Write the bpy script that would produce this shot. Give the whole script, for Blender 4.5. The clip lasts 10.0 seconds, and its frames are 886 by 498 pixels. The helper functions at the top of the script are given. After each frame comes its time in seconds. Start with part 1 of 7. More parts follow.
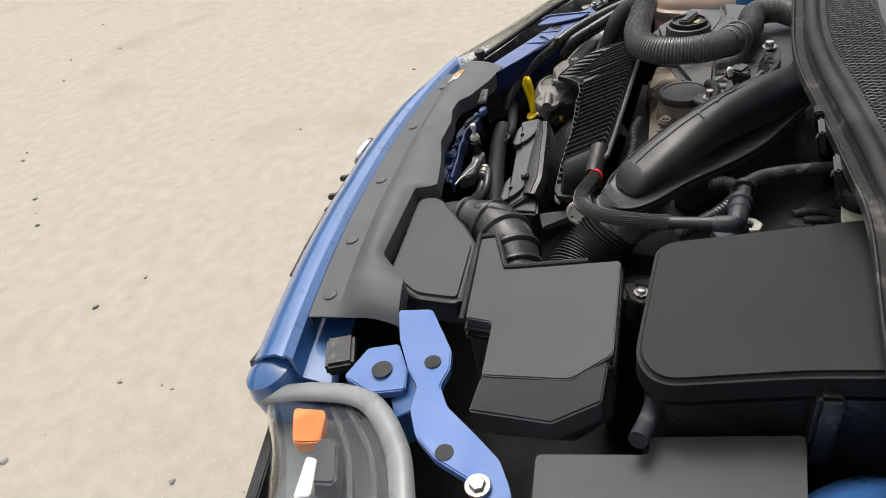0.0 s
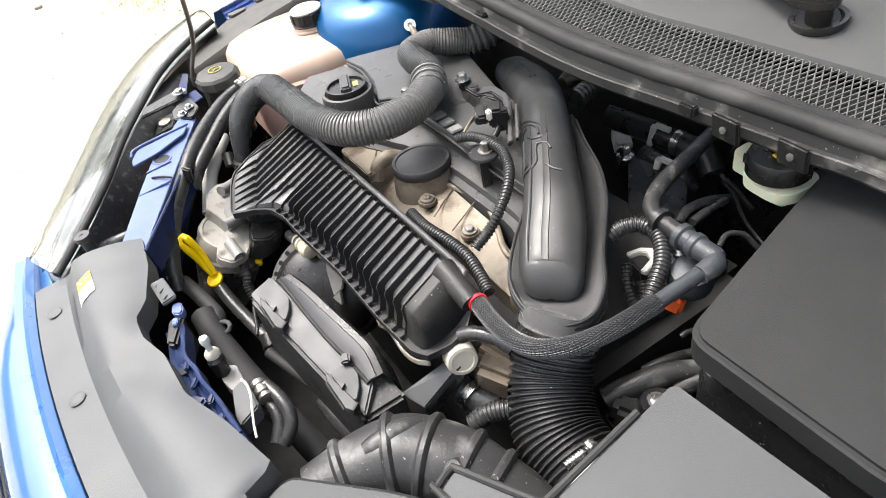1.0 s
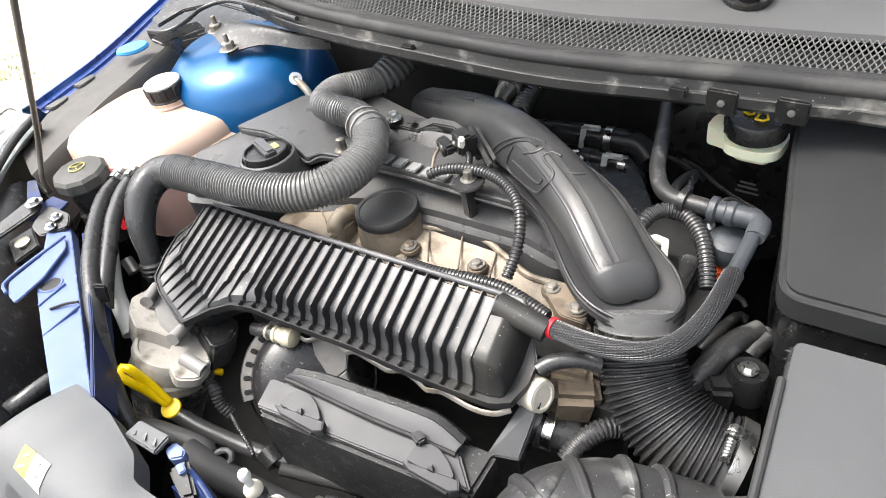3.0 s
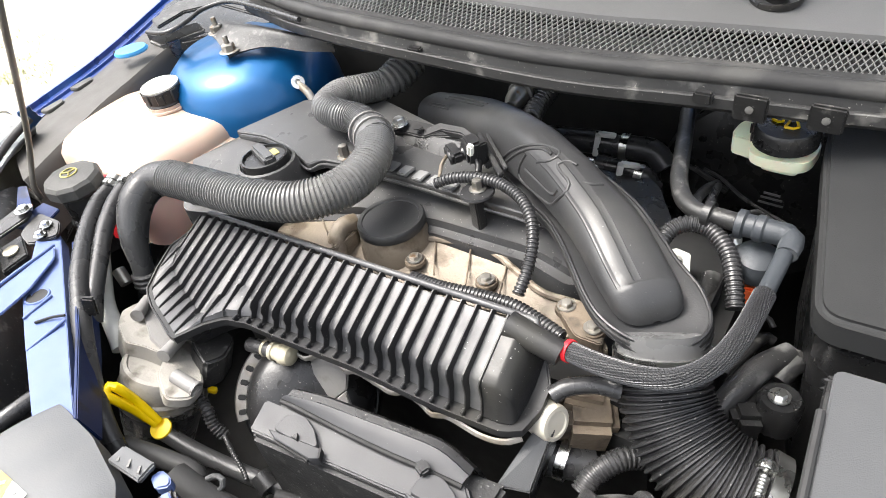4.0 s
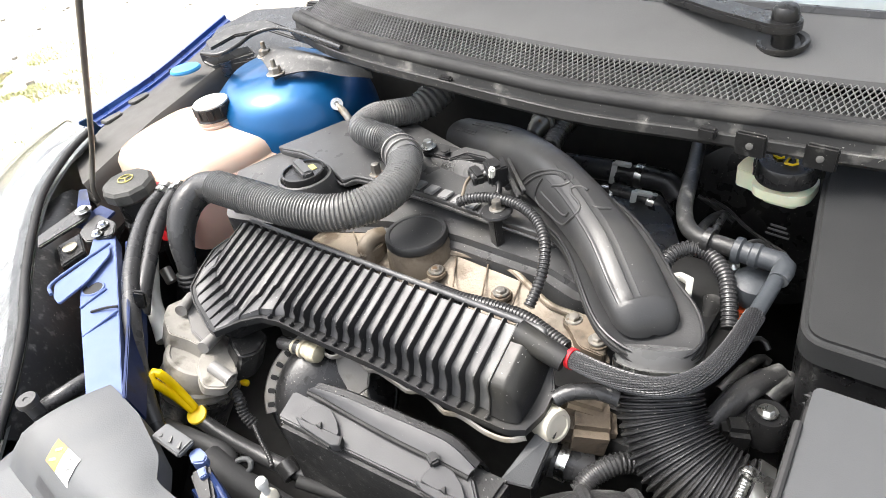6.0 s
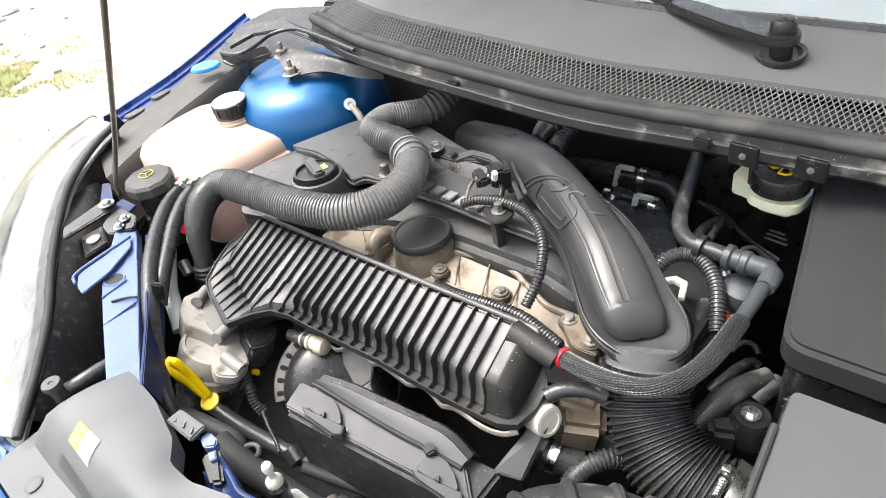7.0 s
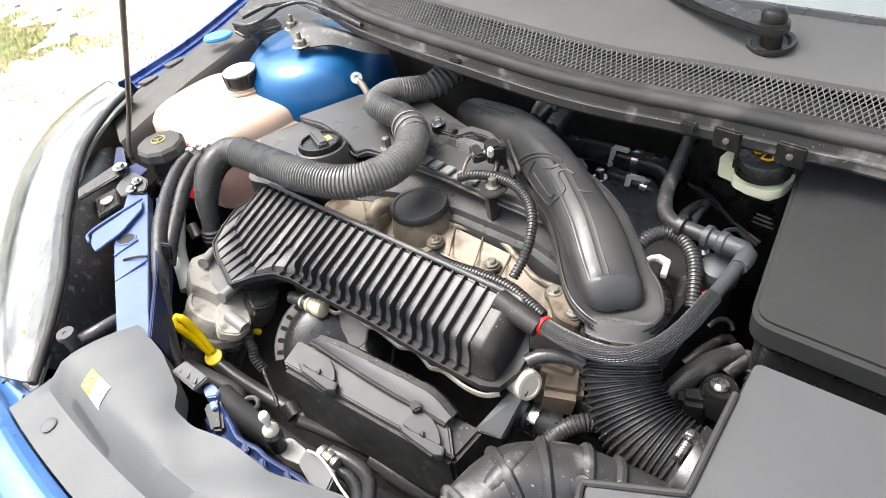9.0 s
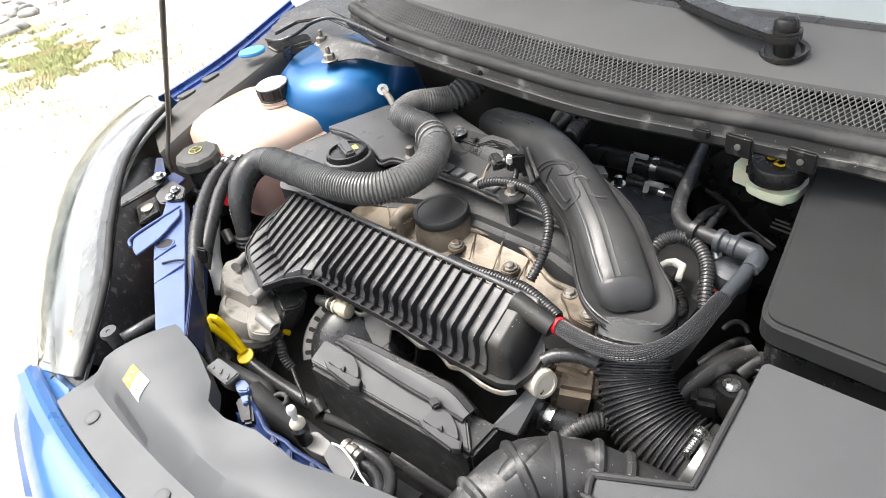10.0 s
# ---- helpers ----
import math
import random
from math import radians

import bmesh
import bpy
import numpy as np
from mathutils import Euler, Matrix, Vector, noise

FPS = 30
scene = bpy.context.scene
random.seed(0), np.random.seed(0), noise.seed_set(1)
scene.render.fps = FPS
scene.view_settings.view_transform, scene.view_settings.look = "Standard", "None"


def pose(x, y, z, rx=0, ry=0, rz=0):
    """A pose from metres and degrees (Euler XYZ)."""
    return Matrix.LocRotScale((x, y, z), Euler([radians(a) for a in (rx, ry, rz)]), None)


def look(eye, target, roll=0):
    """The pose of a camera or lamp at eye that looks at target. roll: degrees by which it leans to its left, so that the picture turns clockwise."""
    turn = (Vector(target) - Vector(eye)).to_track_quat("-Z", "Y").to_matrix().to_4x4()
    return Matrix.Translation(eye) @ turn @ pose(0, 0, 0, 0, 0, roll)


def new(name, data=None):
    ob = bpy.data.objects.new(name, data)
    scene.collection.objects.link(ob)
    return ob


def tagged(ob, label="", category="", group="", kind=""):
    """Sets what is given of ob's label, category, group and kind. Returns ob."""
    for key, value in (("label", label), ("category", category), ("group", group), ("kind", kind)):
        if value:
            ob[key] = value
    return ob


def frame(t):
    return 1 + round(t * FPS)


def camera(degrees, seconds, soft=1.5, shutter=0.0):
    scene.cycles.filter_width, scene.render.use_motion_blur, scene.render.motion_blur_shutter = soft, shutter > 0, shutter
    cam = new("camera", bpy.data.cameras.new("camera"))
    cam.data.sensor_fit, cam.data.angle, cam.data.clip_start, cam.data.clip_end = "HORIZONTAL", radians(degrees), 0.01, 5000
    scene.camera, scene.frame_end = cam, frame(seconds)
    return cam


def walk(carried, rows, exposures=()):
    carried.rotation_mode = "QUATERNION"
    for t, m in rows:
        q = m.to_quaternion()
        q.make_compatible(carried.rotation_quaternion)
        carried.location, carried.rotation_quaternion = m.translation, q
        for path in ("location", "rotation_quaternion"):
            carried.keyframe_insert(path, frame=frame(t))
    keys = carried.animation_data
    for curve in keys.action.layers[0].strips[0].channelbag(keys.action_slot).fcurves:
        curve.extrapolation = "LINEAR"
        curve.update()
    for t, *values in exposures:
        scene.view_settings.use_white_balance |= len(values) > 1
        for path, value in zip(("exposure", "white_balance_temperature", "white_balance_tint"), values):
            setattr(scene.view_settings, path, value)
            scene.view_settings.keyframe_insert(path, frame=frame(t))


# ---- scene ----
from mathutils.bvhtree import BVHTree

cam = camera(68.8, 10.0, soft=0.9, shutter=0.0)
PATH = [
    (0, (0.826, 0.079, 1.31), (-0.604, -0.672, 0.13), -11.8),
    (0.1, (0.776, 0.041, 1.302), (-0.689, -0.591, 0.096), -10.1),
    (0.2, (0.743, -0.023, 1.276), (-0.826, -0.433, 0.106), -11.0),
    (0.3, (0.709, -0.07, 1.256), (-0.935, -0.262, 0.134), -11.0),
    (0.5, (0.642, -0.155, 1.281), (-0.916, 0.078, 0.047), -12.4),
    (0.6, (0.615, -0.185, 1.27), (-0.921, 0.214, 0.052), -10.5),
    (0.7, (0.577, -0.211, 1.273), (-0.909, 0.303, 0.036), -9.6),
    (0.9, (0.494, -0.256, 1.268), (-0.935, 0.36, 0.012), -11.6),
    (1, (0.451, -0.279, 1.272), (-0.955, 0.365, 0.005), -13.0),
    (1.4, (0.328, -0.315, 1.25), (-0.947, 0.518, -0.046), -12.3),
    (1.5, (0.316, -0.335, 1.256), (-0.925, 0.559, -0.032), -11.4),
    (1.8, (0.305, -0.389, 1.272), (-0.832, 0.666, 0.009), -12.0),
    (2, (0.296, -0.433, 1.274), (-0.759, 0.713, 0.019), -11.1),
    (2.5, (0.276, -0.443, 1.279), (-0.756, 0.718, 0.018), -13.2),
    (3.8, (0.225, -0.393, 1.241), (-0.789, 0.807, 0.003), -11.7),
    (4, (0.227, -0.398, 1.247), (-0.817, 0.776, 0.01), -12.6),
    (4.5, (0.238, -0.411, 1.26), (-0.839, 0.745, 0.033), -13.5),
    (5, (0.242, -0.425, 1.268), (-0.857, 0.716, 0.048), -13.3),
    (5.5, (0.254, -0.429, 1.268), (-0.856, 0.731, 0.075), -12.5),
    (6.8, (0.288, -0.441, 1.292), (-0.864, 0.712, 0.133), -10.3),
    (7, (0.295, -0.435, 1.296), (-0.869, 0.683, 0.115), -11.5),
    (7.5, (0.313, -0.438, 1.301), (-0.86, 0.647, 0.099), -10.9),
    (8, (0.323, -0.444, 1.309), (-0.794, 0.669, 0.078), -9.7),
    (8.5, (0.327, -0.446, 1.31), (-0.827, 0.632, 0.083), -10.5),
    (9, (0.332, -0.447, 1.31), (-0.832, 0.613, 0.077), -10.4),
    (9.5, (0.34, -0.45, 1.314), (-0.836, 0.612, 0.094), -10.8),
    (10, (0.363, -0.458, 1.321), (-0.882, 0.554, 0.127), -12.3),
]
walk(cam, [(t, look(eye, target, roll)) for t, eye, target, roll in PATH],
     exposures=[(0.0, -0.1), (0.4, -0.02), (0.9, 1.1), (1.5, 1.3), (2.0, 1.45), (5.0, 1.44), (8.0, 1.36), (9.5, 1.28), (10.0, 1.18)])

# ---------------------------------------------------------------- sky and sun
world = bpy.data.worlds.new("sky")
scene.world = world
world.use_nodes = True
wn = world.node_tree
sky = wn.nodes.new("ShaderNodeTexSky")
sky.sky_type = "NISHITA"
sky.sun_disc = False
sky.sun_elevation, sky.sun_rotation = radians(65), radians(243)
sky.air_density, sky.dust_density, sky.ozone_density = 1.0, 6.0, 0.6
soften = wn.nodes.new("ShaderNodeHueSaturation")
soften.inputs["Saturation"].default_value = 0.3
wn.links.new(sky.outputs[0], soften.inputs["Color"])
wn.links.new(soften.outputs[0], wn.nodes["Background"].inputs["Color"])
wn.nodes["Background"].inputs["Strength"].default_value = 0.25
sun = new("sun", bpy.data.lights.new("sun", "SUN"))
sun.data.energy, sun.data.angle, sun.data.color = 1.6, radians(24), (1.0, 0.95, 0.87)
sun.matrix_world = look((-2.1, -1.05, 5.0), (0, 0, 0))

# ---------------------------------------------------------------- materials


def material(name, colour, rough=0.5, metal=0.0, grain=180.0, bump=0.15, vary=0.25, stain=None, stain_at=0.6, stain_scale=9.0,
             coat=0.0, trans=0.0, sub=0.0, ior=1.45, each=0.0, speckle=None, speckle_at=0.72, speckle_scale=220.0, spread=0.1):
    m = bpy.data.materials.new(name)
    m.use_nodes = True
    n, l = m.node_tree.nodes, m.node_tree.links
    b = n["Principled BSDF"]
    co = n.new("ShaderNodeTexCoord").outputs["Object"]

    def noise_tex(scale, detail=4.0):
        k = n.new("ShaderNodeTexNoise")
        k.inputs["Scale"].default_value, k.inputs["Detail"].default_value = scale, detail
        l.new(co, k.inputs["Vector"])
        return k.outputs["Fac"]

    def ramp(fac, lo, hi):
        r = n.new("ShaderNodeMapRange")
        r.inputs["From Min"].default_value, r.inputs["From Max"].default_value = lo, hi
        l.new(fac, r.inputs["Value"])
        return r.outputs[0]

    def mix(fac, a, c):
        x = n.new("ShaderNodeMix")
        x.data_type = "RGBA"
        l.new(fac, x.inputs["Factor"])
        for sock, v in ((x.inputs["A"], a), (x.inputs["B"], c)):
            if isinstance(v, tuple):
                sock.default_value = (*v, 1)
            else:
                l.new(v, sock)
        return x.outputs["Result"]

    broad, fine = noise_tex(14.0), noise_tex(grain, 6.0)
    dark = tuple(c * (1 - vary) for c in colour)
    light = tuple(min(1, c * (1 + vary)) for c in colour)
    c = mix(ramp(broad, 0.3, 0.7), dark, light)
    if each:
        info = n.new("ShaderNodeObjectInfo").outputs["Random"]
        c = mix(ramp(info, -1.0 / max(each, 0.01) + 1, 1.0), c, dark)
    if stain:
        c = mix(ramp(noise_tex(stain_scale, 8.0), stain_at, stain_at + 0.14), c, stain)
    if speckle:
        c = mix(ramp(noise_tex(speckle_scale, 2.0), speckle_at, speckle_at + 0.04), c, speckle)
    l.new(c, b.inputs["Base Color"])
    r = n.new("ShaderNodeMapRange")
    r.inputs["To Min"].default_value, r.inputs["To Max"].default_value = max(0.02, rough - spread), min(1, rough + spread)
    r.inputs["From Min"].default_value, r.inputs["From Max"].default_value = 0.3, 0.7
    l.new(noise_tex(32.0, 6.0), r.inputs["Value"])
    l.new(r.outputs[0], b.inputs["Roughness"])
    b.inputs["Metallic"].default_value = metal
    b.inputs["Coat Weight"].default_value = coat
    b.inputs["Coat Roughness"].default_value = 0.06
    b.inputs["Transmission Weight"].default_value = trans
    b.inputs["Subsurface Weight"].default_value = sub
    b.inputs["Subsurface Radius"].default_value = (0.04, 0.02, 0.015)
    b.inputs["IOR"].default_value = ior
    if bump:
        k = n.new("ShaderNodeBump")
        k.inputs["Strength"].default_value, k.inputs["Distance"].default_value = bump, 0.0015
        l.new(fine, k.inputs["Height"])
        l.new(k.outputs[0], b.inputs["Normal"])
    return m


DUST = (0.30, 0.27, 0.22)
M_COVER = material("textured_grey_plastic", (0.06, 0.062, 0.0645), 0.52, ior=1.3, grain=900, bump=0.2, vary=0.06, stain=(0.067, 0.068, 0.069), stain_at=0.55, spread=0.025)
M_DARKLID = material("dark_textured_plastic", (0.0205, 0.021, 0.0214), 0.6, ior=1.28, grain=900, bump=0.3, vary=0.12, stain=(0.025, 0.025, 0.0248), stain_at=0.6, spread=0.025)
M_PANEL = material("satin_grey_plastic", (0.073, 0.076, 0.08), 0.58, grain=700, bump=0.15, vary=0.08, stain=(0.085, 0.087, 0.089), stain_at=0.55, spread=0.025)
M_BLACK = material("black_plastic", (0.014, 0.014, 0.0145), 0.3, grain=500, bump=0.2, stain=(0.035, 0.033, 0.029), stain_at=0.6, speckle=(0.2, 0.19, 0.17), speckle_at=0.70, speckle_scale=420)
M_SATIN = material("satin_black_plastic", (0.019, 0.019, 0.02), 0.42, ior=1.38, grain=400, bump=0.12, stain=(0.032, 0.031, 0.028), stain_at=0.58, speckle=(0.35, 0.34, 0.32), speckle_at=0.715, speckle_scale=380)
M_DUCT = material("semi_gloss_black_plastic", (0.027, 0.0272, 0.028), 0.42, ior=1.45, grain=500, bump=0.1, vary=0.15, speckle=(0.3, 0.29, 0.27), speckle_at=0.75, speckle_scale=420, stain=(0.044, 0.0435, 0.042), stain_at=0.55)
M_RUBBER = material("black_rubber", (0.032, 0.032, 0.033), 0.3, grain=300, bump=0.25, speckle=(0.26, 0.245, 0.22), speckle_at=0.72, speckle_scale=450, stain=(0.05, 0.048, 0.044), stain_at=0.6)
M_DUSTY = material("dusty_black_plastic", (0.018, 0.018, 0.018), 0.45, grain=240, bump=0.3, stain=(0.085, 0.083, 0.079), stain_at=0.57, stain_scale=90, speckle=(0.2, 0.19, 0.17), speckle_at=0.7, speckle_scale=400)
M_STRAND = material("sleeve_strand", (0.03, 0.03, 0.032), 0.36, bump=0.0, vary=0.2)
M_CAST = material("grimy_brown_casting", (0.14, 0.11, 0.08), 0.6, metal=0.1, grain=200, bump=0.5, stain=(0.05, 0.04, 0.03), stain_at=0.5, stain_scale=40)
# near-black that paints the shade inside holes, gaps and the depth of the bay
M_PITCH = material("recess_shade_black", (0.012, 0.012, 0.012), 0.7, vary=0.2)
M_GREY = material("grey_rubber", (0.032, 0.036, 0.041), 0.48, grain=300, bump=0.25, stain=(0.13, 0.135, 0.14), stain_at=0.6, stain_scale=40)
M_BLUE = material("blue_metallic_paint", (0.032, 0.105, 0.28), 0.35, metal=0.0, grain=2500, bump=0.03, vary=0.1, coat=1.0)
M_BLUEB = material("bright_blue_metallic_paint", (0.001, 0.07, 0.2), 0.42, metal=0.4, grain=2500, bump=0.03, vary=0.1, coat=0.3)
# car's blue paint made paler: the sky's reflection is mixed into the colour
M_LILAC = material("sky_sheen_pale_blue", (0.078, 0.116, 0.262), 0.5, grain=900, bump=0.08, vary=0.08, stain=(0.064, 0.098, 0.23), stain_at=0.62)
M_ALU = material("cast_aluminium", (0.27, 0.255, 0.235), 0.55, metal=0.4, grain=260, bump=0.5, stain=(0.2, 0.17, 0.13), stain_at=0.55, stain_scale=30)
M_HEAD = material("dirty_tan_casting", (0.18, 0.15, 0.115), 0.55, metal=0.15, grain=260, bump=0.5, stain=(0.09, 0.068, 0.045), stain_at=0.5, stain_scale=28)
M_STEEL = material("bright_steel", (0.6, 0.6, 0.58), 0.28, metal=1.0, grain=300, bump=0.1, stain=(0.3, 0.27, 0.22), stain_at=0.66)
M_BOLT = material("weathered_bolt_steel", (0.30, 0.285, 0.26), 0.42, metal=0.85, stain=(0.25, 0.16, 0.09), stain_at=0.58, stain_scale=80)
M_TANK = material("translucent_tank_plastic", (0.42, 0.315, 0.255), 0.34, sub=0.5, grain=200, bump=0.08, vary=0.04)
M_COOLANT = material("coolant_tinted_plastic", (0.92, 0.60, 0.50), 0.38, sub=0.3, bump=0.05, vary=0.08)
M_FLUID = material("milky_reservoir_plastic", (0.72, 0.74, 0.56), 0.4, sub=0.4, bump=0.05, vary=0.08, stain=(0.72, 0.7, 0.35), stain_at=0.56, stain_scale=14)
M_YELLOW = material("yellow_plastic", (0.88, 0.60, 0.0), 0.4, bump=0.05, vary=0.08)
M_RED = material("red_plastic", (0.72, 0.02, 0.03), 0.45, bump=0.05)
M_ORANGE = material("orange_plastic", (0.75, 0.12, 0.03), 0.45, bump=0.05)
M_WHITE = material("off_white_plastic", (0.48, 0.45, 0.38), 0.55, bump=0.15, stain=(0.35, 0.3, 0.22), stain_at=0.6, stain_scale=50)
M_PAPER = material("white_label", (0.62, 0.62, 0.60), 0.45, bump=0.0, vary=0.03)
M_CAPTOP = material("pale_cap_top", (0.62, 0.62, 0.58), 0.4, bump=0.05)
M_BRIGHTBLUE = material("light_blue_plastic", (0.05, 0.27, 0.56), 0.35, bump=0.05, vary=0.1)
M_GREYTEXT = material("grey_marking", (0.35, 0.35, 0.35), 0.5, bump=0.0)
M_YMARK = material("yellow_marking", (0.42, 0.37, 0.12), 0.5, bump=0.0)
M_HOUSING = material("lamp_housing_grey", (0.05, 0.052, 0.054), 0.35, metal=0.3, bump=0.05, vary=0.25, stain=(0.09, 0.09, 0.09), stain_at=0.55)
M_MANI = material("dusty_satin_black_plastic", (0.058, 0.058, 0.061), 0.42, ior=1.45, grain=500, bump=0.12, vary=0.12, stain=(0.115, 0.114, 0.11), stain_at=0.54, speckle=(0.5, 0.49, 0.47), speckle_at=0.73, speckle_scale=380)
M_MESH = material("weathered_mesh_plastic", (0.125, 0.125, 0.123), 0.5, ior=1.35, bump=0.1, vary=0.15)
# shaded copy of the blue paint, for faces turned away from the sky
M_NAVY = material("shaded_blue_paint", (0.005, 0.016, 0.07), 0.5, ior=1.3, grain=900, bump=0.08, vary=0.25, stain=(0.006, 0.010, 0.025), stain_at=0.55, stain_scale=40)
M_THROTTLE = material("pale_cast_alloy", (0.245, 0.232, 0.21), 0.6, metal=0.1, grain=260, bump=0.5, stain=(0.1, 0.09, 0.075), stain_at=0.55, stain_scale=30)
M_LINER = material("liner_grey_for_reflections", (0.10, 0.10, 0.102), 0.85, grain=400, bump=0.4, vary=0.15)
M_COWL = material("weathered_grey_plastic", (0.092, 0.092, 0.093), 0.46, ior=1.33, grain=900, bump=0.2, vary=0.06, stain=(0.082, 0.081, 0.08), stain_at=0.5, stain_scale=3, spread=0.025)
M_LABELY = material("faded_yellow_print", (0.60, 0.31, 0.05), 0.5, bump=0.0, vary=0.05)
M_ENGINE_COVER = material("engine_cover_plastic", (0.052, 0.052, 0.053), 0.34, grain=500, bump=0.15, vary=0.2, stain=(0.07, 0.068, 0.065), stain_at=0.54, speckle=(0.28, 0.27, 0.25), speckle_at=0.7, speckle_scale=420)
M_STRUT = material("mid_blue_paint", (0.07, 0.15, 0.38), 0.5, grain=900, bump=0.06, vary=0.1, stain=(0.05, 0.11, 0.3), stain_at=0.6)
M_HOSE = material("dusty_hose_plastic", (0.095, 0.095, 0.095), 0.3, grain=300, bump=0.15, speckle=(0.3, 0.29, 0.27), speckle_at=0.72, speckle_scale=450, stain=(0.115, 0.112, 0.108), stain_at=0.58)
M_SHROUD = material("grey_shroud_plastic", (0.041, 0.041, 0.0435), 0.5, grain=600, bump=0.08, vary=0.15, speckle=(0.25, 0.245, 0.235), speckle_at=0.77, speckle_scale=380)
M_GLASS = material("lamp_lens", (0.92, 0.94, 0.94), 0.04, trans=1.0, bump=0.0, vary=0.01, ior=1.3)
M_SCREEN = material("windscreen_glass", (0.55, 0.6, 0.6), 0.04, trans=0.6, bump=0.0, vary=0.01, ior=1.5)
M_INDICATOR = material("amber_lens", (0.75, 0.22, 0.05), 0.3, bump=0.05)

M_ELBOW = material("grey_dusty_plastic", (0.026, 0.026, 0.0265), 0.4, grain=300, bump=0.3, vary=0.25, stain=(0.125, 0.124, 0.121), stain_at=0.56, stain_scale=34, speckle=(0.25, 0.245, 0.235), speckle_at=0.7, speckle_scale=300)
M_CAPGREY = material("dusty_grey_cap_plastic", (0.06, 0.059, 0.056), 0.6, grain=300, bump=0.35, vary=0.2, stain=(0.03, 0.03, 0.029), stain_at=0.55, stain_scale=60)
M_ROD = material("painted_steel_rod", (0.075, 0.07, 0.062), 0.4, metal=0.3, grain=200, bump=0.1, vary=0.2)
M_STAY = material("dull_grey_alloy", (0.19, 0.185, 0.18), 0.55, metal=0.15, grain=300, bump=0.3, vary=0.12, stain=(0.13, 0.12, 0.11), stain_at=0.56, stain_scale=40)
M_LIP = material("dust_patched_black_plastic", (0.03, 0.03, 0.03), 0.6, ior=1.35, grain=300, bump=0.3, vary=0.2, stain=(0.17, 0.165, 0.155), stain_at=0.57, stain_scale=26, speckle=(0.25, 0.24, 0.22), speckle_at=0.7, speckle_scale=300)
# darker variant of the pale blue, carrying the rail's shade; stains are wear
M_RAILBLUE = material("worn_rail_blue_in_shade", (0.012, 0.026, 0.09), 0.42, grain=900, bump=0.1, vary=0.2, stain=(0.01, 0.016, 0.04), stain_at=0.56, stain_scale=50)
# darker copy of the shroud grey with grime, for the shaded front face
M_SHFRONT = material("grimy_shaded_plastic", (0.024, 0.024, 0.0245), 0.5, grain=300, bump=0.3, vary=0.25, stain=(0.046, 0.046, 0.045), stain_at=0.52, stain_scale=70, speckle=(0.14, 0.14, 0.135), speckle_at=0.66, speckle_scale=300)
M_BOWL = material("hazy_silver_bowl", (0.12, 0.126, 0.126), 0.42, metal=0.35, bump=0.05, vary=0.12, stain=(0.22, 0.226, 0.226), stain_at=0.54, stain_scale=11)
M_HAZERIM = material("hazed_lamp_edge", (0.20, 0.21, 0.21), 0.3, bump=0.05, vary=0.2)
M_LEDGE = material("brownish_grey_plastic", (0.066, 0.063, 0.059), 0.6, ior=1.35, grain=600, bump=0.15, vary=0.1, stain=(0.055, 0.053, 0.05), stain_at=0.55, stain_scale=6)
M_WINGBLUE = material("deep_blue_wing_paint", (0.008, 0.034, 0.17), 0.32, grain=2500, bump=0.03, vary=0.1, coat=1.0)
M_CREAM = material("aged_cream_plastic", (0.34, 0.31, 0.23), 0.5, grain=300, bump=0.2, vary=0.15, stain=(0.2, 0.17, 0.11), stain_at=0.56, stain_scale=60)
M_SEAL = material("satin_seal_rubber", (0.03, 0.03, 0.0305), 0.62, ior=1.3, grain=300, bump=0.15, vary=0.15, stain=(0.06, 0.059, 0.057), stain_at=0.55, stain_scale=14)

# braided sleeve: fine diagonal weave as relief
M_BRAID = material("woven_black_sleeve", (0.016, 0.016, 0.017), 0.42, grain=1500, bump=0.3, vary=0.3)

# ---------------------------------------------------------------- building helpers
ORIGIN = {}


def thing(name, at, label, category, group="", kind=""):
    ob = new(name)
    ob.empty_display_size = 0.02
    ob.location = at
    ORIGIN[ob.name] = Vector(at)
    return tagged(ob, label, category, group, kind)


def part(name, bm, mat, parent, label="", smooth=38):
    me = bpy.data.meshes.new(name)
    bmesh.ops.recalc_face_normals(bm, faces=bm.faces)
    base = ORIGIN[parent.name] if parent else Vector((0, 0, 0))
    bmesh.ops.translate(bm, verts=bm.verts, vec=-base)
    bm.to_mesh(me)
    bm.free()
    for p in me.polygons:
        p.use_smooth = True
    me.set_sharp_from_angle(angle=radians(smooth))
    me.materials.append(mat)
    ob = new(name, me)
    if parent:
        ob.parent = parent
        ORIGIN[ob.name] = base
    if label:
        ob["label"] = label
    return ob


def single(name, bm, mat, label, category, group="", kind="", smooth=38):
    return tagged(part(name, bm, mat, None, smooth=smooth), label, category, group, kind)


def join(*bms):
    out = bmesh.new()
    for b in bms:
        me = bpy.data.meshes.new("tmp")
        b.to_mesh(me)
        b.free()
        out.from_mesh(me)
        bpy.data.meshes.remove(me)
    return out


def bevelled(bm, width, seg=2, angle=30):
    if width > 0:
        edges = [e for e in bm.edges if len(e.link_faces) == 2 and e.calc_face_angle(0) > radians(angle)]
        bmesh.ops.bevel(bm, geom=edges, offset=width, segments=seg, affect="EDGES", clamp_overlap=True)
    return bm


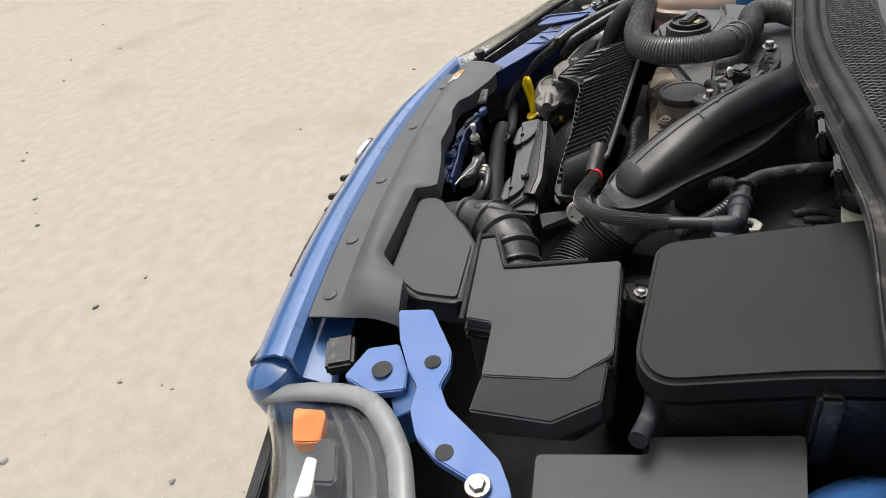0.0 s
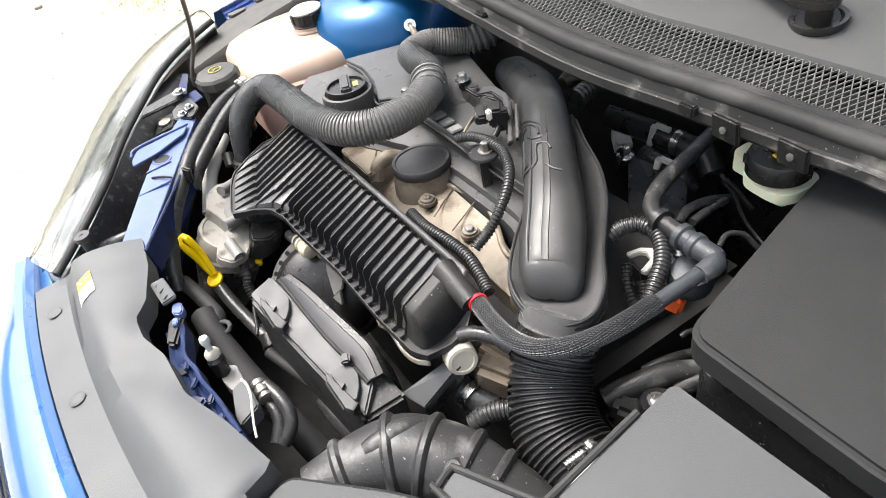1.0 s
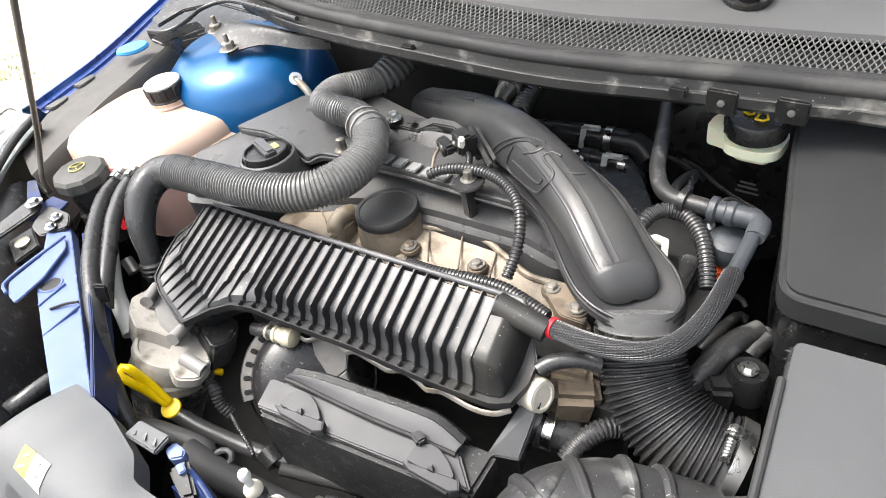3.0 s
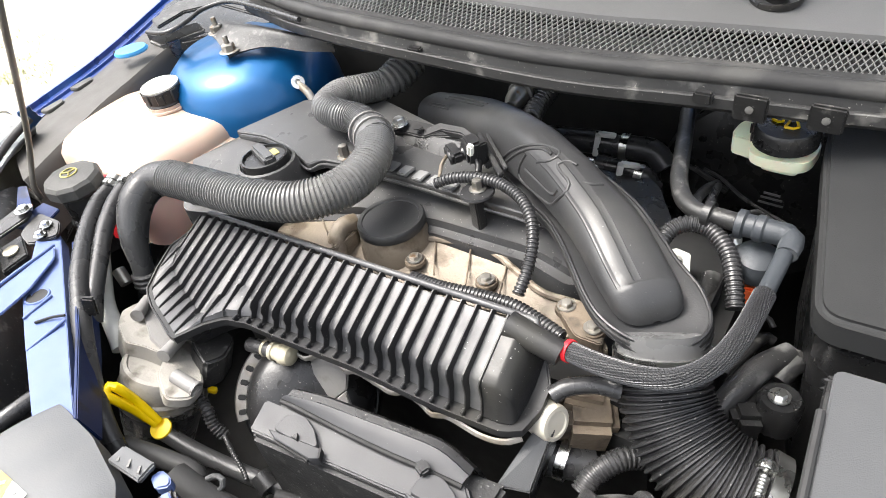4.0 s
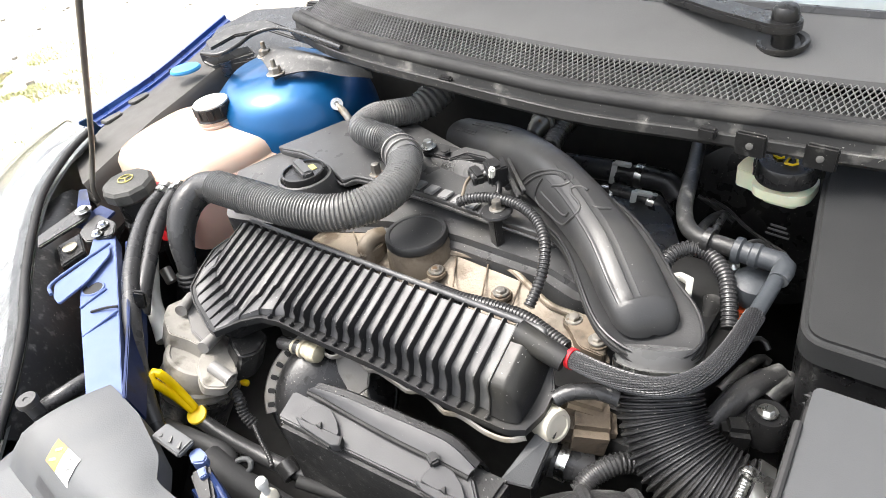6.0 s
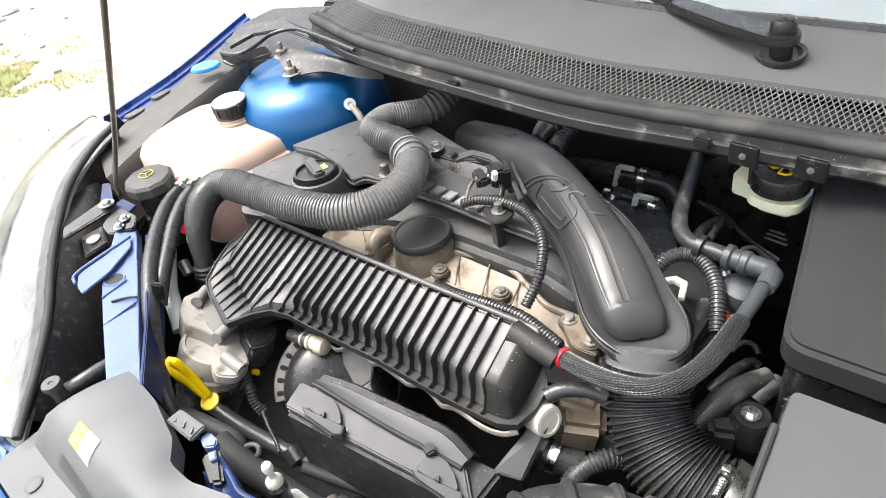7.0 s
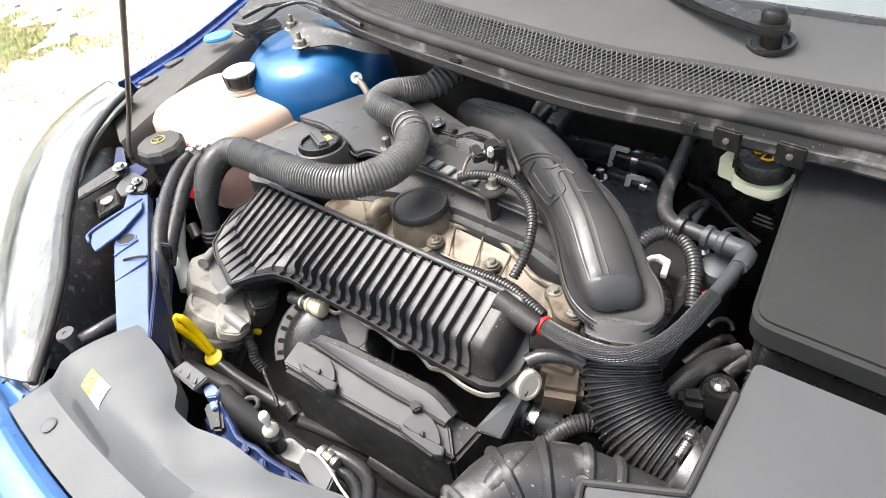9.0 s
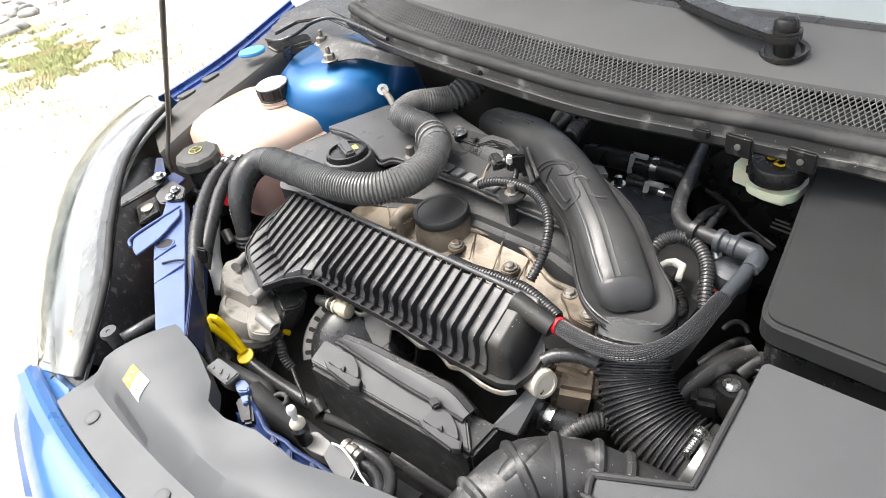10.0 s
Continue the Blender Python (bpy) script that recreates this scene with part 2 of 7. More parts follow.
def obox(centre, size, turn=(0, 0, 0), bevel=0.002, seg=2):
    bm = bmesh.new()
    bmesh.ops.create_cube(bm, size=1, matrix=Matrix.Diagonal((*size, 1)))
    bevelled(bm, bevel, seg)
    bmesh.ops.transform(bm, verts=bm.verts, matrix=pose(*centre, *turn))
    return bm


def slab(points, drop, bevel=0.002, seg=2):
    """A plate: the polygon of points, thickened by the vector drop."""
    bm = bmesh.new()
    top = [bm.verts.new(p) for p in points]
    low = [bm.verts.new(Vector(p) + Vector(drop)) for p in points]
    bm.faces.new(top)
    bm.faces.new(low[::-1])
    for i in range(len(top)):
        j = (i + 1) % len(top)
        bm.faces.new((top[i], low[i], low[j], top[j]))
    bmesh.ops.recalc_face_normals(bm, faces=bm.faces)
    return bevelled(bm, bevel, seg)


def rounded(points, radius, seg=5):
    """The polygon with its corners cut to arcs."""
    out = []
    pts = [Vector(p) for p in points]
    for i, p in enumerate(pts):
        a, b = pts[i - 1], pts[(i + 1) % len(pts)]
        r1, r2 = min(radius, (a - p).length * 0.48), min(radius, (b - p).length * 0.48)
        s, e = p + (a - p).normalized() * r1, p + (b - p).normalized() * r2
        for k in range(seg + 1):
            u = k / seg
            out.append((1 - u) ** 2 * s + 2 * u * (1 - u) * p + u * u * e)
    return out


def spline(points, n):
    """n points at even steps on a smooth line through points."""
    p = [Vector(q) for q in points]
    p = [2 * p[0] - p[1]] + p + [2 * p[-1] - p[-2]]
    fine = []
    for i in range(1, len(p) - 2):
        for k in range(24):
            t = k / 24
            a, b, c, d = p[i - 1], p[i], p[i + 1], p[i + 2]
            fine.append(0.5 * (2 * b + (c - a) * t + (2 * a - 5 * b + 4 * c - d) * t * t + (3 * b - a - 3 * c + d) * t ** 3))
    fine.append(p[-2])
    run = [0.0]
    for a, b in zip(fine, fine[1:]):
        run.append(run[-1] + (b - a).length)
    out, j = [], 0
    for k in range(n):
        s = run[-1] * k / (n - 1)
        while j < len(run) - 2 and run[j + 1] < s:
            j += 1
        u = (s - run[j]) / max(1e-9, run[j + 1] - run[j])
        out.append(fine[j].lerp(fine[j + 1], min(1, max(0, u))))
    return out, run[-1]


def tube(points, radius, seg=14, step=0.006, pitch=0.0, depth=0.0, caps=True, flat=1.0, up=(0, 0, 1)):
    """A pipe through points; pitch and depth give it rings; flat squashes it along up. radius: one number, or one for each point."""
    length = spline(points, 2)[1]
    n = max(6, int(length / (pitch / 4 if pitch else step)))
    line, length = spline(points, n)
    rs = [radius] * len(points) if isinstance(radius, (int, float)) else radius
    bm = bmesh.new()
    rings = []
    nrm = None
    for i, p in enumerate(line):
        d = (line[min(i + 1, n - 1)] - line[max(i - 1, 0)]).normalized()
        if nrm is None:
            ref = Vector(up) if abs(d.dot(Vector(up))) < 0.95 else Vector((1, 0, 0))
            nrm = d.cross(ref).normalized()
        nrm = (nrm - d * nrm.dot(d)).normalized()
        bi = d.cross(nrm)
        f = i / (n - 1) * (len(rs) - 1)
        r = rs[int(f)] + (rs[min(int(f) + 1, len(rs) - 1)] - rs[int(f)]) * (f - int(f))
        if pitch:
            r += depth * (0, 1, 1, 0)[i % 4] - depth
        rings.append([bm.verts.new(p + nrm * r * math.cos(2 * math.pi * k / seg) + bi * r * flat * math.sin(2 * math.pi * k / seg)) for k in range(seg)])
    for a, b in zip(rings, rings[1:]):
        for k in range(seg):
            j = (k + 1) % seg
            bm.faces.new((a[k], a[j], b[j], b[k]))
    if caps:
        bm.faces.new(rings[0][::-1])
        bm.faces.new(rings[-1])
    return bm


def lathe(at, axis, profile, seg=28, squash=1.0, caps=True):
    """A turned shape: profile rows of radius and height along axis."""
    turn = Vector(axis).to_track_quat("Z", "Y").to_matrix().to_4x4()
    bm = bmesh.new()
    rings = [[bm.verts.new((r * math.cos(2 * math.pi * k / seg), r * squash * math.sin(2 * math.pi * k / seg), h)) for k in range(seg)] for r, h in profile]
    for a, b in zip(rings, rings[1:]):
        for k in range(seg):
            j = (k + 1) % seg
            bm.faces.new((a[k], a[j], b[j], b[k]))
    if caps:
        bm.faces.new(rings[0][::-1])
        bm.faces.new(rings[-1])
    else:
        for k in range(seg):
            j = (k + 1) % seg
            bm.faces.new((rings[-1][k], rings[-1][j], rings[0][j], rings[0][k]))
    bmesh.ops.transform(bm, verts=bm.verts, matrix=Matrix.Translation(at) @ turn)
    return bm


def ring(at, axis, radius, thick, seg=28, wide=1.0):
    """A hoop about axis with a flattened section."""
    return lathe(at, axis, [(radius - thick, -thick * wide), (radius, -thick * wide), (radius + thick * 0.5, 0), (radius, thick * wide), (radius - thick, thick * wide)], seg, caps=False)


def sheet(rows, thick=0.003):
    """A curved panel through a grid of points, with thickness towards its underside."""
    bm = bmesh.new()
    g = [[bm.verts.new(p) for p in r] for r in rows]
    for a, b in zip(g, g[1:]):
        for k in range(len(a) - 1):
            bm.faces.new((a[k], a[k + 1], b[k + 1], b[k]))
    bmesh.ops.recalc_face_normals(bm, faces=bm.faces)
    if thick:
        bmesh.ops.solidify(bm, geom=list(bm.faces), thickness=thick)
    return bm


def band(lines, n=40, m=8, lift=0.0, thick=0.003):
    """A panel lofted through lines of points; lift raises its middle."""
    cols = [spline(l, n)[0] for l in lines]
    rows = []
    for i in range(n):
        across = spline([c[i] for c in cols], m)[0] if len(cols) > 2 else [cols[0][i].lerp(cols[1][i], k / (m - 1)) for k in range(m)]
        rows.append([p + Vector((0, 0, lift * math.sin(math.pi * k / (m - 1)))) for k, p in enumerate(across)])
    return sheet(rows, thick)


def bolt(at, r, parent, axis=(0, 0, 1), mat=None, name="bolt", h=0.006):
    washer = lathe(at, axis, [(r * 1.5, 0), (r * 1.6, 0.001), (r * 1.5, 0.002)], 18)
    head = lathe(at, axis, [(r, 0.002), (r, h * 0.85), (r * 0.85, h), (r * 0.4, h * 1.05)], 6)
    return part(name, join(washer, head), mat or M_BOLT, parent, smooth=25)


def clip_ring(at, axis, r, parent, name="hose_clamp", mat=None, width=0.01):
    hoop = lathe(at, axis, [(r - 0.002, -width / 2), (r + 0.001, -width / 2), (r + 0.001, width / 2), (r - 0.002, width / 2)], 28, caps=False)
    return part(name, hoop, mat or M_STEEL, parent, smooth=30)

# ---------------------------------------------------------------- ground
M_SAND = material("pale_sandy_ground", (0.345, 0.312, 0.256), 0.9, grain=60, bump=0.17, vary=0.08, stain=(0.305, 0.27, 0.217), stain_at=0.56, stain_scale=1.6, speckle=(0.40, 0.365, 0.30), speckle_at=0.64, speckle_scale=90)
bm = bmesh.new()
bmesh.ops.create_grid(bm, x_segments=60, y_segments=60, size=150)
single("ground", bm, M_SAND, "pale dry sandy ground with small stones", "ground", kind="structure")

# ---------------------------------------------------------------- car body round the engine bay
body = thing("car_body", (-0.05, 0.0, 0.0), "blue car front with its bonnet up and engine bay open", "car")


def front_edge(x, dy=0.0, dz=0.0):
    """The line along which the bumper meets the grey cover."""
    y = -0.4609 + 0.1487 * x + 0.2256 * x * x - 0.0362 * x ** 3
    return Vector((x, y + dy, 0.772 + 0.03 * max(0.0, x) + dz))


xs = [-0.52 + 0.94 * i / 46 for i in range(47)]
rows = [[front_edge(x, dy * (1 if dy > -0.03 else 0.62 + 0.38 * min(1.0, (x + 0.52) / 0.22)), dz) for dy, dz in ((0.05, -0.035), (0.004, -0.03), (0.0, 0.0), (-0.008, 0.006), (-0.014, 0.002), (-0.024, 0.004), (-0.045, -0.004), (-0.062, -0.016), (-0.074, -0.034), (-0.08, -0.07), (-0.083, -0.12))] for x in xs]
bumper = part("front_bumper", sheet(rows, 0.004), M_BLUE, body)
low = [[front_edge(x, dy, dz) for dy, dz in ((-0.075, -0.12), (-0.085, -0.2), (-0.11, -0.23), (-0.115, -0.3), (-0.1, -0.42), (-0.06, -0.5))] for x in xs]
part("lower_bumper", sheet(low, 0.004), M_BLUE, body)
# right bumper corner, running out under the lamp
corner = [(-0.524, -0.467, 0.765), (-0.528, -0.506, 0.740), (-0.547, -0.534, 0.700), (-0.565, -0.558, 0.640), (-0.544, -0.586, 0.580)]
inner = [(-0.442, -0.459, 0.765), (-0.422, -0.485, 0.750), (-0.493, -0.512, 0.700), (-0.514, -0.544, 0.640), (-0.519, -0.569, 0.580)]
part("bumper_corner", band([corner, inner], 14, 5, 0.0, 0.004), M_BLUE, body)

# plain rest of the car, closing the place behind the windscreen and on the far side
M_TYRE = material("tyre_rubber", (0.03, 0.03, 0.03), 0.8, grain=120, bump=0.3)
M_RIM = material("grey_wheel_paint", (0.32, 0.32, 0.33), 0.35, metal=0.5)
part("lower_body", obox((-0.10, 1.83, 0.60), (1.74, 2.58, 0.66), bevel=0.06, seg=4), M_BLUE, body)
cab = [(-0.93, 1.10, 0.92), (0.73, 1.10, 0.92), (0.75, 2.95, 0.92), (-0.95, 2.95, 0.92)]
top = [(-0.72, 1.22, 1.43), (0.52, 1.22, 1.43), (0.50, 2.45, 1.43), (-0.70, 2.45, 1.43)]
bm = bmesh.new()
lowv, topv = [bm.verts.new(p) for p in cab], [bm.verts.new(p) for p in top]
bm.faces.new(topv)
bm.faces.new(lowv[::-1])
for k in range(4):
    bm.faces.new((lowv[k], lowv[(k + 1) % 4], topv[(k + 1) % 4], topv[k]))
bmesh.ops.recalc_face_normals(bm, faces=bm.faces)
part("cabin", bevelled(bm, 0.05, 4), M_BLUE, body)
part("side_wing", slab([(0.76, -0.18, 0.80), (0.77, 0.54, 0.90), (0.77, 0.54, 0.30), (0.76, -0.18, 0.34)], (0.015, 0, 0), 0.004), M_BLUE, body)
part("side_wing", slab([(-0.985, -0.05, 0.70), (-0.975, 0.54, 0.86), (-0.975, 0.54, 0.30), (-0.985, -0.05, 0.34)], (-0.012, 0, 0), 0.004), M_BLUE, body)
for wx, wy, out in ((-0.90, 0.16, -1), (0.68, 0.16, 1), (-0.90, 2.62, -1), (0.68, 2.62, 1)):
    wheel = part("wheel", lathe((wx, wy, 0.315), (out, 0, 0), [(0.19, -0.10), (0.29, -0.10), (0.315, -0.08), (0.315, 0.08), (0.29, 0.10), (0.20, 0.10)], 48), M_TYRE, body)
    part("rim", lathe((wx, wy, 0.315), (out, 0, 0), [(0.20, 0.02), (0.205, 0.095), (0.19, 0.095), (0.17, 0.07), (0.05, 0.06), (0.0, 0.065)], 40), M_RIM, wheel)

# tub faces in the same near-black, the bay's shade put into their colour
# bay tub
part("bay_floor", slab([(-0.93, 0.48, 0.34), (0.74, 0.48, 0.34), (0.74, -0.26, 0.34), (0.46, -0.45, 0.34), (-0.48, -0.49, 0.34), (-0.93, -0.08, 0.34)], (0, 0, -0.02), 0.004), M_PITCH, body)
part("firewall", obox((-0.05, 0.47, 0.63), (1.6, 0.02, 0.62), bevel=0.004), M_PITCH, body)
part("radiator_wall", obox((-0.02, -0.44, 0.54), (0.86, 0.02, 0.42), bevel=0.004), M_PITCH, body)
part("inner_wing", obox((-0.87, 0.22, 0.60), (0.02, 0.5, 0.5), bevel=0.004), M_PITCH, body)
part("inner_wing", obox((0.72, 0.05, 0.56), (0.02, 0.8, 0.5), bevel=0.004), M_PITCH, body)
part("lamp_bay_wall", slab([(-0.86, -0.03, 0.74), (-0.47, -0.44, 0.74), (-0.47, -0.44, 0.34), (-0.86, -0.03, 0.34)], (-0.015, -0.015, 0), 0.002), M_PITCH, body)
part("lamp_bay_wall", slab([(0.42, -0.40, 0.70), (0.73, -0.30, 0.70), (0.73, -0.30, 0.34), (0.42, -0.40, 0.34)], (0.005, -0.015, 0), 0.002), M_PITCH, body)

# right wing: blue rim with its gutter, outer side
edge = [(-1.030, 0.380, 0.934), (-1.007, 0.290, 0.921), (-0.982, 0.205, 0.910), (-0.966, 0.128, 0.900), (-0.960, 0.060, 0.892), (-0.958, -0.002, 0.884)]
wing_line = spline(edge, 40)[0]
part("wing_flange", sheet([[p + Vector((dx, 0, dz)) for dx, dz in ((-0.004, -0.003), (0.0, 0.0), (0.005, -0.001), (0.0065, -0.009), (0.016, -0.011), (0.018, -0.016), (0.030, -0.018))] for p in wing_line], 0.0015), M_WINGBLUE, body)
outer = [Vector(p) + Vector((-0.05, -0.01, -0.03)) for p in edge]
outer2 = [Vector(p) + Vector((-0.09, -0.02, -0.20)) for p in edge]
outer3 = [Vector(p) + Vector((-0.09, -0.02, -0.50)) for p in edge]
part("front_wing", band([outer3, outer2, outer, [Vector(p) + Vector((-0.004, 0, -0.003)) for p in edge]], 24, 14, 0.0, 0.002), M_BLUE, body)

# black plastic ledge inside the wing
top0 = [Vector(p) for p in [(-0.975, 0.290, 0.908), (-0.953, 0.205, 0.896), (-0.938, 0.128, 0.885), (-0.930, 0.060, 0.876), (-0.918, -0.010, 0.866), (-0.862, -0.090, 0.853)]]
top1 = [(-0.850, 0.262, 0.905), (-0.840, 0.195, 0.898), (-0.824, 0.112, 0.888), (-0.812, 0.045, 0.880), (-0.794, -0.045, 0.864), (-0.776, -0.124, 0.850)]
low1 = [Vector(p) + Vector((0.022, -0.004, -0.085)) for p in top1]
part("wing_ledge", band([top0, top1], 26, 8, 0.003, 0.003), M_LEDGE, body, "brownish grey plastic wing ledge")
part("ledge_side", band([[Vector(p) + Vector((0.001, 0, -0.001)) for p in top1], [Vector(p) + Vector((0.006, 0, -0.006)) for p in top1], low1], 26, 8, 0.0, 0.003), M_LEDGE, body)

for q in [(-0.921, 0.022, 0.875), (-0.926, 0.085, 0.884)]:
    part("ledge_tab", slab(rounded([Vector(q) + Vector(d) for d in ((-0.012, -0.022, 0), (0.010, -0.018, 0), (0.012, 0.012, 0.003), (-0.004, 0.020, 0.004), (-0.010, 0.004, 0.002))], 0.006, 3), (0, 0, -0.006), 0.0015), M_CAPGREY, body, "pale worn tab")

# strut tower
tc = Vector((-0.655, 0.225, 0.0))
part("strut_tower", lathe((tc.x, tc.y, 0.55), (0.06, -0.04, 1), [(0.165, 0), (0.160, 0.12), (0.150, 0.22), (0.140, 0.30), (0.126, 0.345), (0.100, 0.368), (0.04, 0.376)], 48), M_BLUEB, body, "glossy blue painted suspension strut tower")
part("tower_apron", slab([(-0.86, 0.06, 0.80), (-0.76, 0.10, 0.80), (-0.70, 0.32, 0.82), (-0.86, 0.32, 0.82)], (0, 0, -0.02), 0.003), M_BLUEB, body)

# blue crossmember on the lamp side
cm = [(-0.583, -0.218, 0.842), (-0.616, -0.193, 0.844), (-0.595, -0.173, 0.841), (-0.453, -0.253, 0.831), (-0.360, -0.307, 0.822), (-0.320, -0.330, 0.816), (-0.352, -0.352, 0.822), (-0.391, -0.332, 0.826), (-0.462, -0.297, 0.831), (-0.527, -0.263, 0.836)]
part("crossmember", slab(rounded(cm, 0.004, 3), (0, 0, -0.02), 0.0015), M_LILAC, body, "blue crossmember, its sky sheen painted in as pale blue")
tab = rounded([(-0.572, -0.193, 0.849), (-0.548, -0.206, 0.849), (-0.520, -0.253, 0.849), (-0.514, -0.294, 0.847), (-0.537, -0.290, 0.847), (-0.560, -0.277, 0.848)], 0.006, 4)
part("crossmember_tab", slab([Vector(p) + Vector((0, 0, -0.005)) for p in tab], (0, 0, -0.003), 0.0008), M_LILAC, body)
part("tab_lip", tube([(-0.573, -0.192, 0.845), (-0.562, -0.275, 0.845), (-0.540, -0.290, 0.844)], 0.0022, 8), M_LILAC, body)
part("crossmember_hole", lathe((-0.512, -0.253, 0.8350), (0.05, 0.05, 1), [(0.012, 0), (0.012, 0.001), (0.0, 0.0012)], 24), M_PITCH, body)
part("hole_lip", ring((-0.512, -0.253, 0.8352), (0.05, 0.05, 1), 0.0135, 0.0018, 24, 0.6), M_LILAC, body)
for q in ([(-0.491, -0.281, 0.8345), (-0.497, -0.244, 0.8345)], [(-0.444, -0.305, 0.8295), (-0.447, -0.258, 0.8305)]):
    part("crossmember_fold", tube(q, 0.0018, 8), M_LILAC, body)
part("crossmember_slit", tube([(-0.472, -0.278, 0.8338), (-0.462, -0.264, 0.8334), (-0.451, -0.255, 0.8328)], 0.0016, 6), M_PITCH, body)
# side face in the navy copy, so its shade is in the colour
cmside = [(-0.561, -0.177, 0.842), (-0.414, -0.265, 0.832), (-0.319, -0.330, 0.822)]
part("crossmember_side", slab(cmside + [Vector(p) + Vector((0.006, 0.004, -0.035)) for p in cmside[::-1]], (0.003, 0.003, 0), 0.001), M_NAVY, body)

# ---------------------------------------------------------------- grey cover over the front panel
BACK_X = (-0.43, -0.374, -0.30, -0.266, -0.229, -0.205, -0.169, -0.125, -0.06, 0.0, 0.072, 0.084, 0.25, 0.295, 0.35)
BACK_Y = (-0.327, -0.325, -0.331, -0.339, -0.348, -0.365, -0.365, -0.352, -0.348, -0.325, -0.305, -0.336, -0.312, -0.262, -0.25)
rows = []
for i in range(97):
    s = i / 96
    x = -0.425 + 0.775 * s
    r = max(0.0, min(1.0, s / 0.05))
    left = max(0.0, min(1.0, (1 - s) / 0.06))
    hump = (0.040 - 0.012 * max(0, min(1, (x + 0.25) / 0.3))) * (r * left) ** 0.5
    dip = 0.014 * math.exp(-((x + 0.13) / 0.045) ** 2)
    back = float(np.interp(x, BACK_X, BACK_Y))
    f = front_edge(x)
    line = [f + Vector((0, 0.003, -0.012)), f + Vector((0, 0.003, 0.003)), f + Vector((0, 0.025, 0.007)), f + Vector((0, 0.046, 0.010))]
    line.append(f + Vector((0, 0.057, 0.011 + hump * 0.45)))
    line.append(f + Vector((0, 0.072, 0.013 + hump * 0.93 - dip * 0.5)))
    y1, y2 = f.y + 0.072, back
    for k in range(1, 7):
        u = k / 6
        line.append(Vector((x, y1 + (y2 - y1) * u, f.z + 0.013 + hump - dip * math.sin(math.pi * (0.2 + 0.8 * u)) + 0.004 * math.sin(math.pi * u) - 0.004 * u * u)))
    line.append(Vector((x, y2 + 0.002, f.z + 0.013 + hump - 0.03)))
    for k, p in enumerate(line):
        p.x += 0.05 * (k / 12) * (1 - s) ** 6 if x < 0 else 0.0
    rows.append(line)
cover = thing("front_panel_cover", (-0.06, -0.4, 0.77), "grey plastic cover over the radiator crossmember, dusty", "cover")
shell_bm = sheet(rows, 0.003)
shell_tree = BVHTree.FromBMesh(shell_bm)
part("shell", shell_bm, M_PANEL, cover)


def on_cover(points, lift=0.0012):
    """The points laid on the cover's surface."""
    out = []
    for p in points:
        hit = shell_tree.ray_cast(Vector((p[0], p[1], 1.2)), Vector((0, 0, -1)))[0]
        out.append(Vector((p[0], p[1], (hit.z if hit else p[2]) + lift)))
    return out


for x in (-0.345, -0.17, 0.02, 0.19, 0.31):
    p = front_edge(x, 0.026, 0.0075)
    part("push_pin", lathe(p, (0, -0.1, 1), [(0.009, 0), (0.0095, 0.0015), (0.007, 0.003), (0.002, 0.0026)], 20), M_PANEL, cover)
a, b, c, d = [Vector(p) for p in [(-0.313, -0.412, 0.823), (-0.320, -0.393, 0.825), (-0.276, -0.393, 0.823), (-0.268, -0.415, 0.821)]]


def label_grid(p, q, r, s, lift):
    return sheet([on_cover([p.lerp(q, u).lerp(s.lerp(r, u), v) for v in [k / 10 for k in range(11)]], lift) for u in [k / 6 for k in range(7)]], 0)


# flat darker sheet drawn in place of the slot's shaded recess
sl = [Vector(p) for p in [(-0.328, -0.431, 0.815), (-0.323, -0.423, 0.818), (-0.237, -0.430, 0.818), (-0.240, -0.436, 0.815)]]
part("slot", label_grid(sl[0], sl[1], sl[2], sl[3], 0.0010), M_SHROUD, cover, "dark patch painted for the shade in a moulded slot")
part("label_white", label_grid(a, b, c, d, 0.0012), M_PAPER, cover, "white warning label")
part("label_yellow", label_grid(a, b, b.lerp(c, 0.45), a.lerp(d, 0.45), 0.0018), M_LABELY, cover, "yellow upper half of the label")
for u, v in ((0.25, 0.22), (0.7, 0.25), (0.3, 0.72), (0.7, 0.68), (0.5, 0.85)):
    q = on_cover([a.lerp(b, u).lerp(d.lerp(c, u), v)], 0.0022)[0]
    part("label_mark", obox(q, (0.006, 0.003, 0.0008), (0, 0, 40), 0), M_GREYTEXT, cover)

# ---------------------------------------------------------------- right headlamp
M_BEZEL = material("pale_bezel_plastic", (0.06, 0.063, 0.065), 0.3, metal=0.2, bump=0.05, vary=0.1)
lamp = thing("headlight", (-0.8, -0.25, 0.75), "clear glass headlight with a silver reflector, slightly hazed", "headlight", "pair of headlights")
l0 = [(-0.857, -0.044, 0.895), (-0.843, -0.100, 0.880), (-0.785, -0.176, 0.865), (-0.707, -0.237, 0.850), (-0.622, -0.289, 0.840), (-0.543, -0.335, 0.825), (-0.482, -0.386, 0.805), (-0.421, -0.444, 0.785)]
l2 = [(-0.983, -0.021, 0.862), (-1.074, -0.062, 0.830), (-1.093, -0.146, 0.800), (-1.049, -0.240, 0.770), (-0.959, -0.317, 0.745), (-0.868, -0.375, 0.730), (-0.696, -0.429, 0.735), (-0.518, -0.459, 0.755)]
l1 = [Vector(a).lerp(Vector(b), 0.5) + Vector((-0.01, -0.02, 0.022)) for a, b in zip(l0, l2)]
l3 = [Vector(p) + Vector((0.0, 0.0, -0.16)) for p in l2]
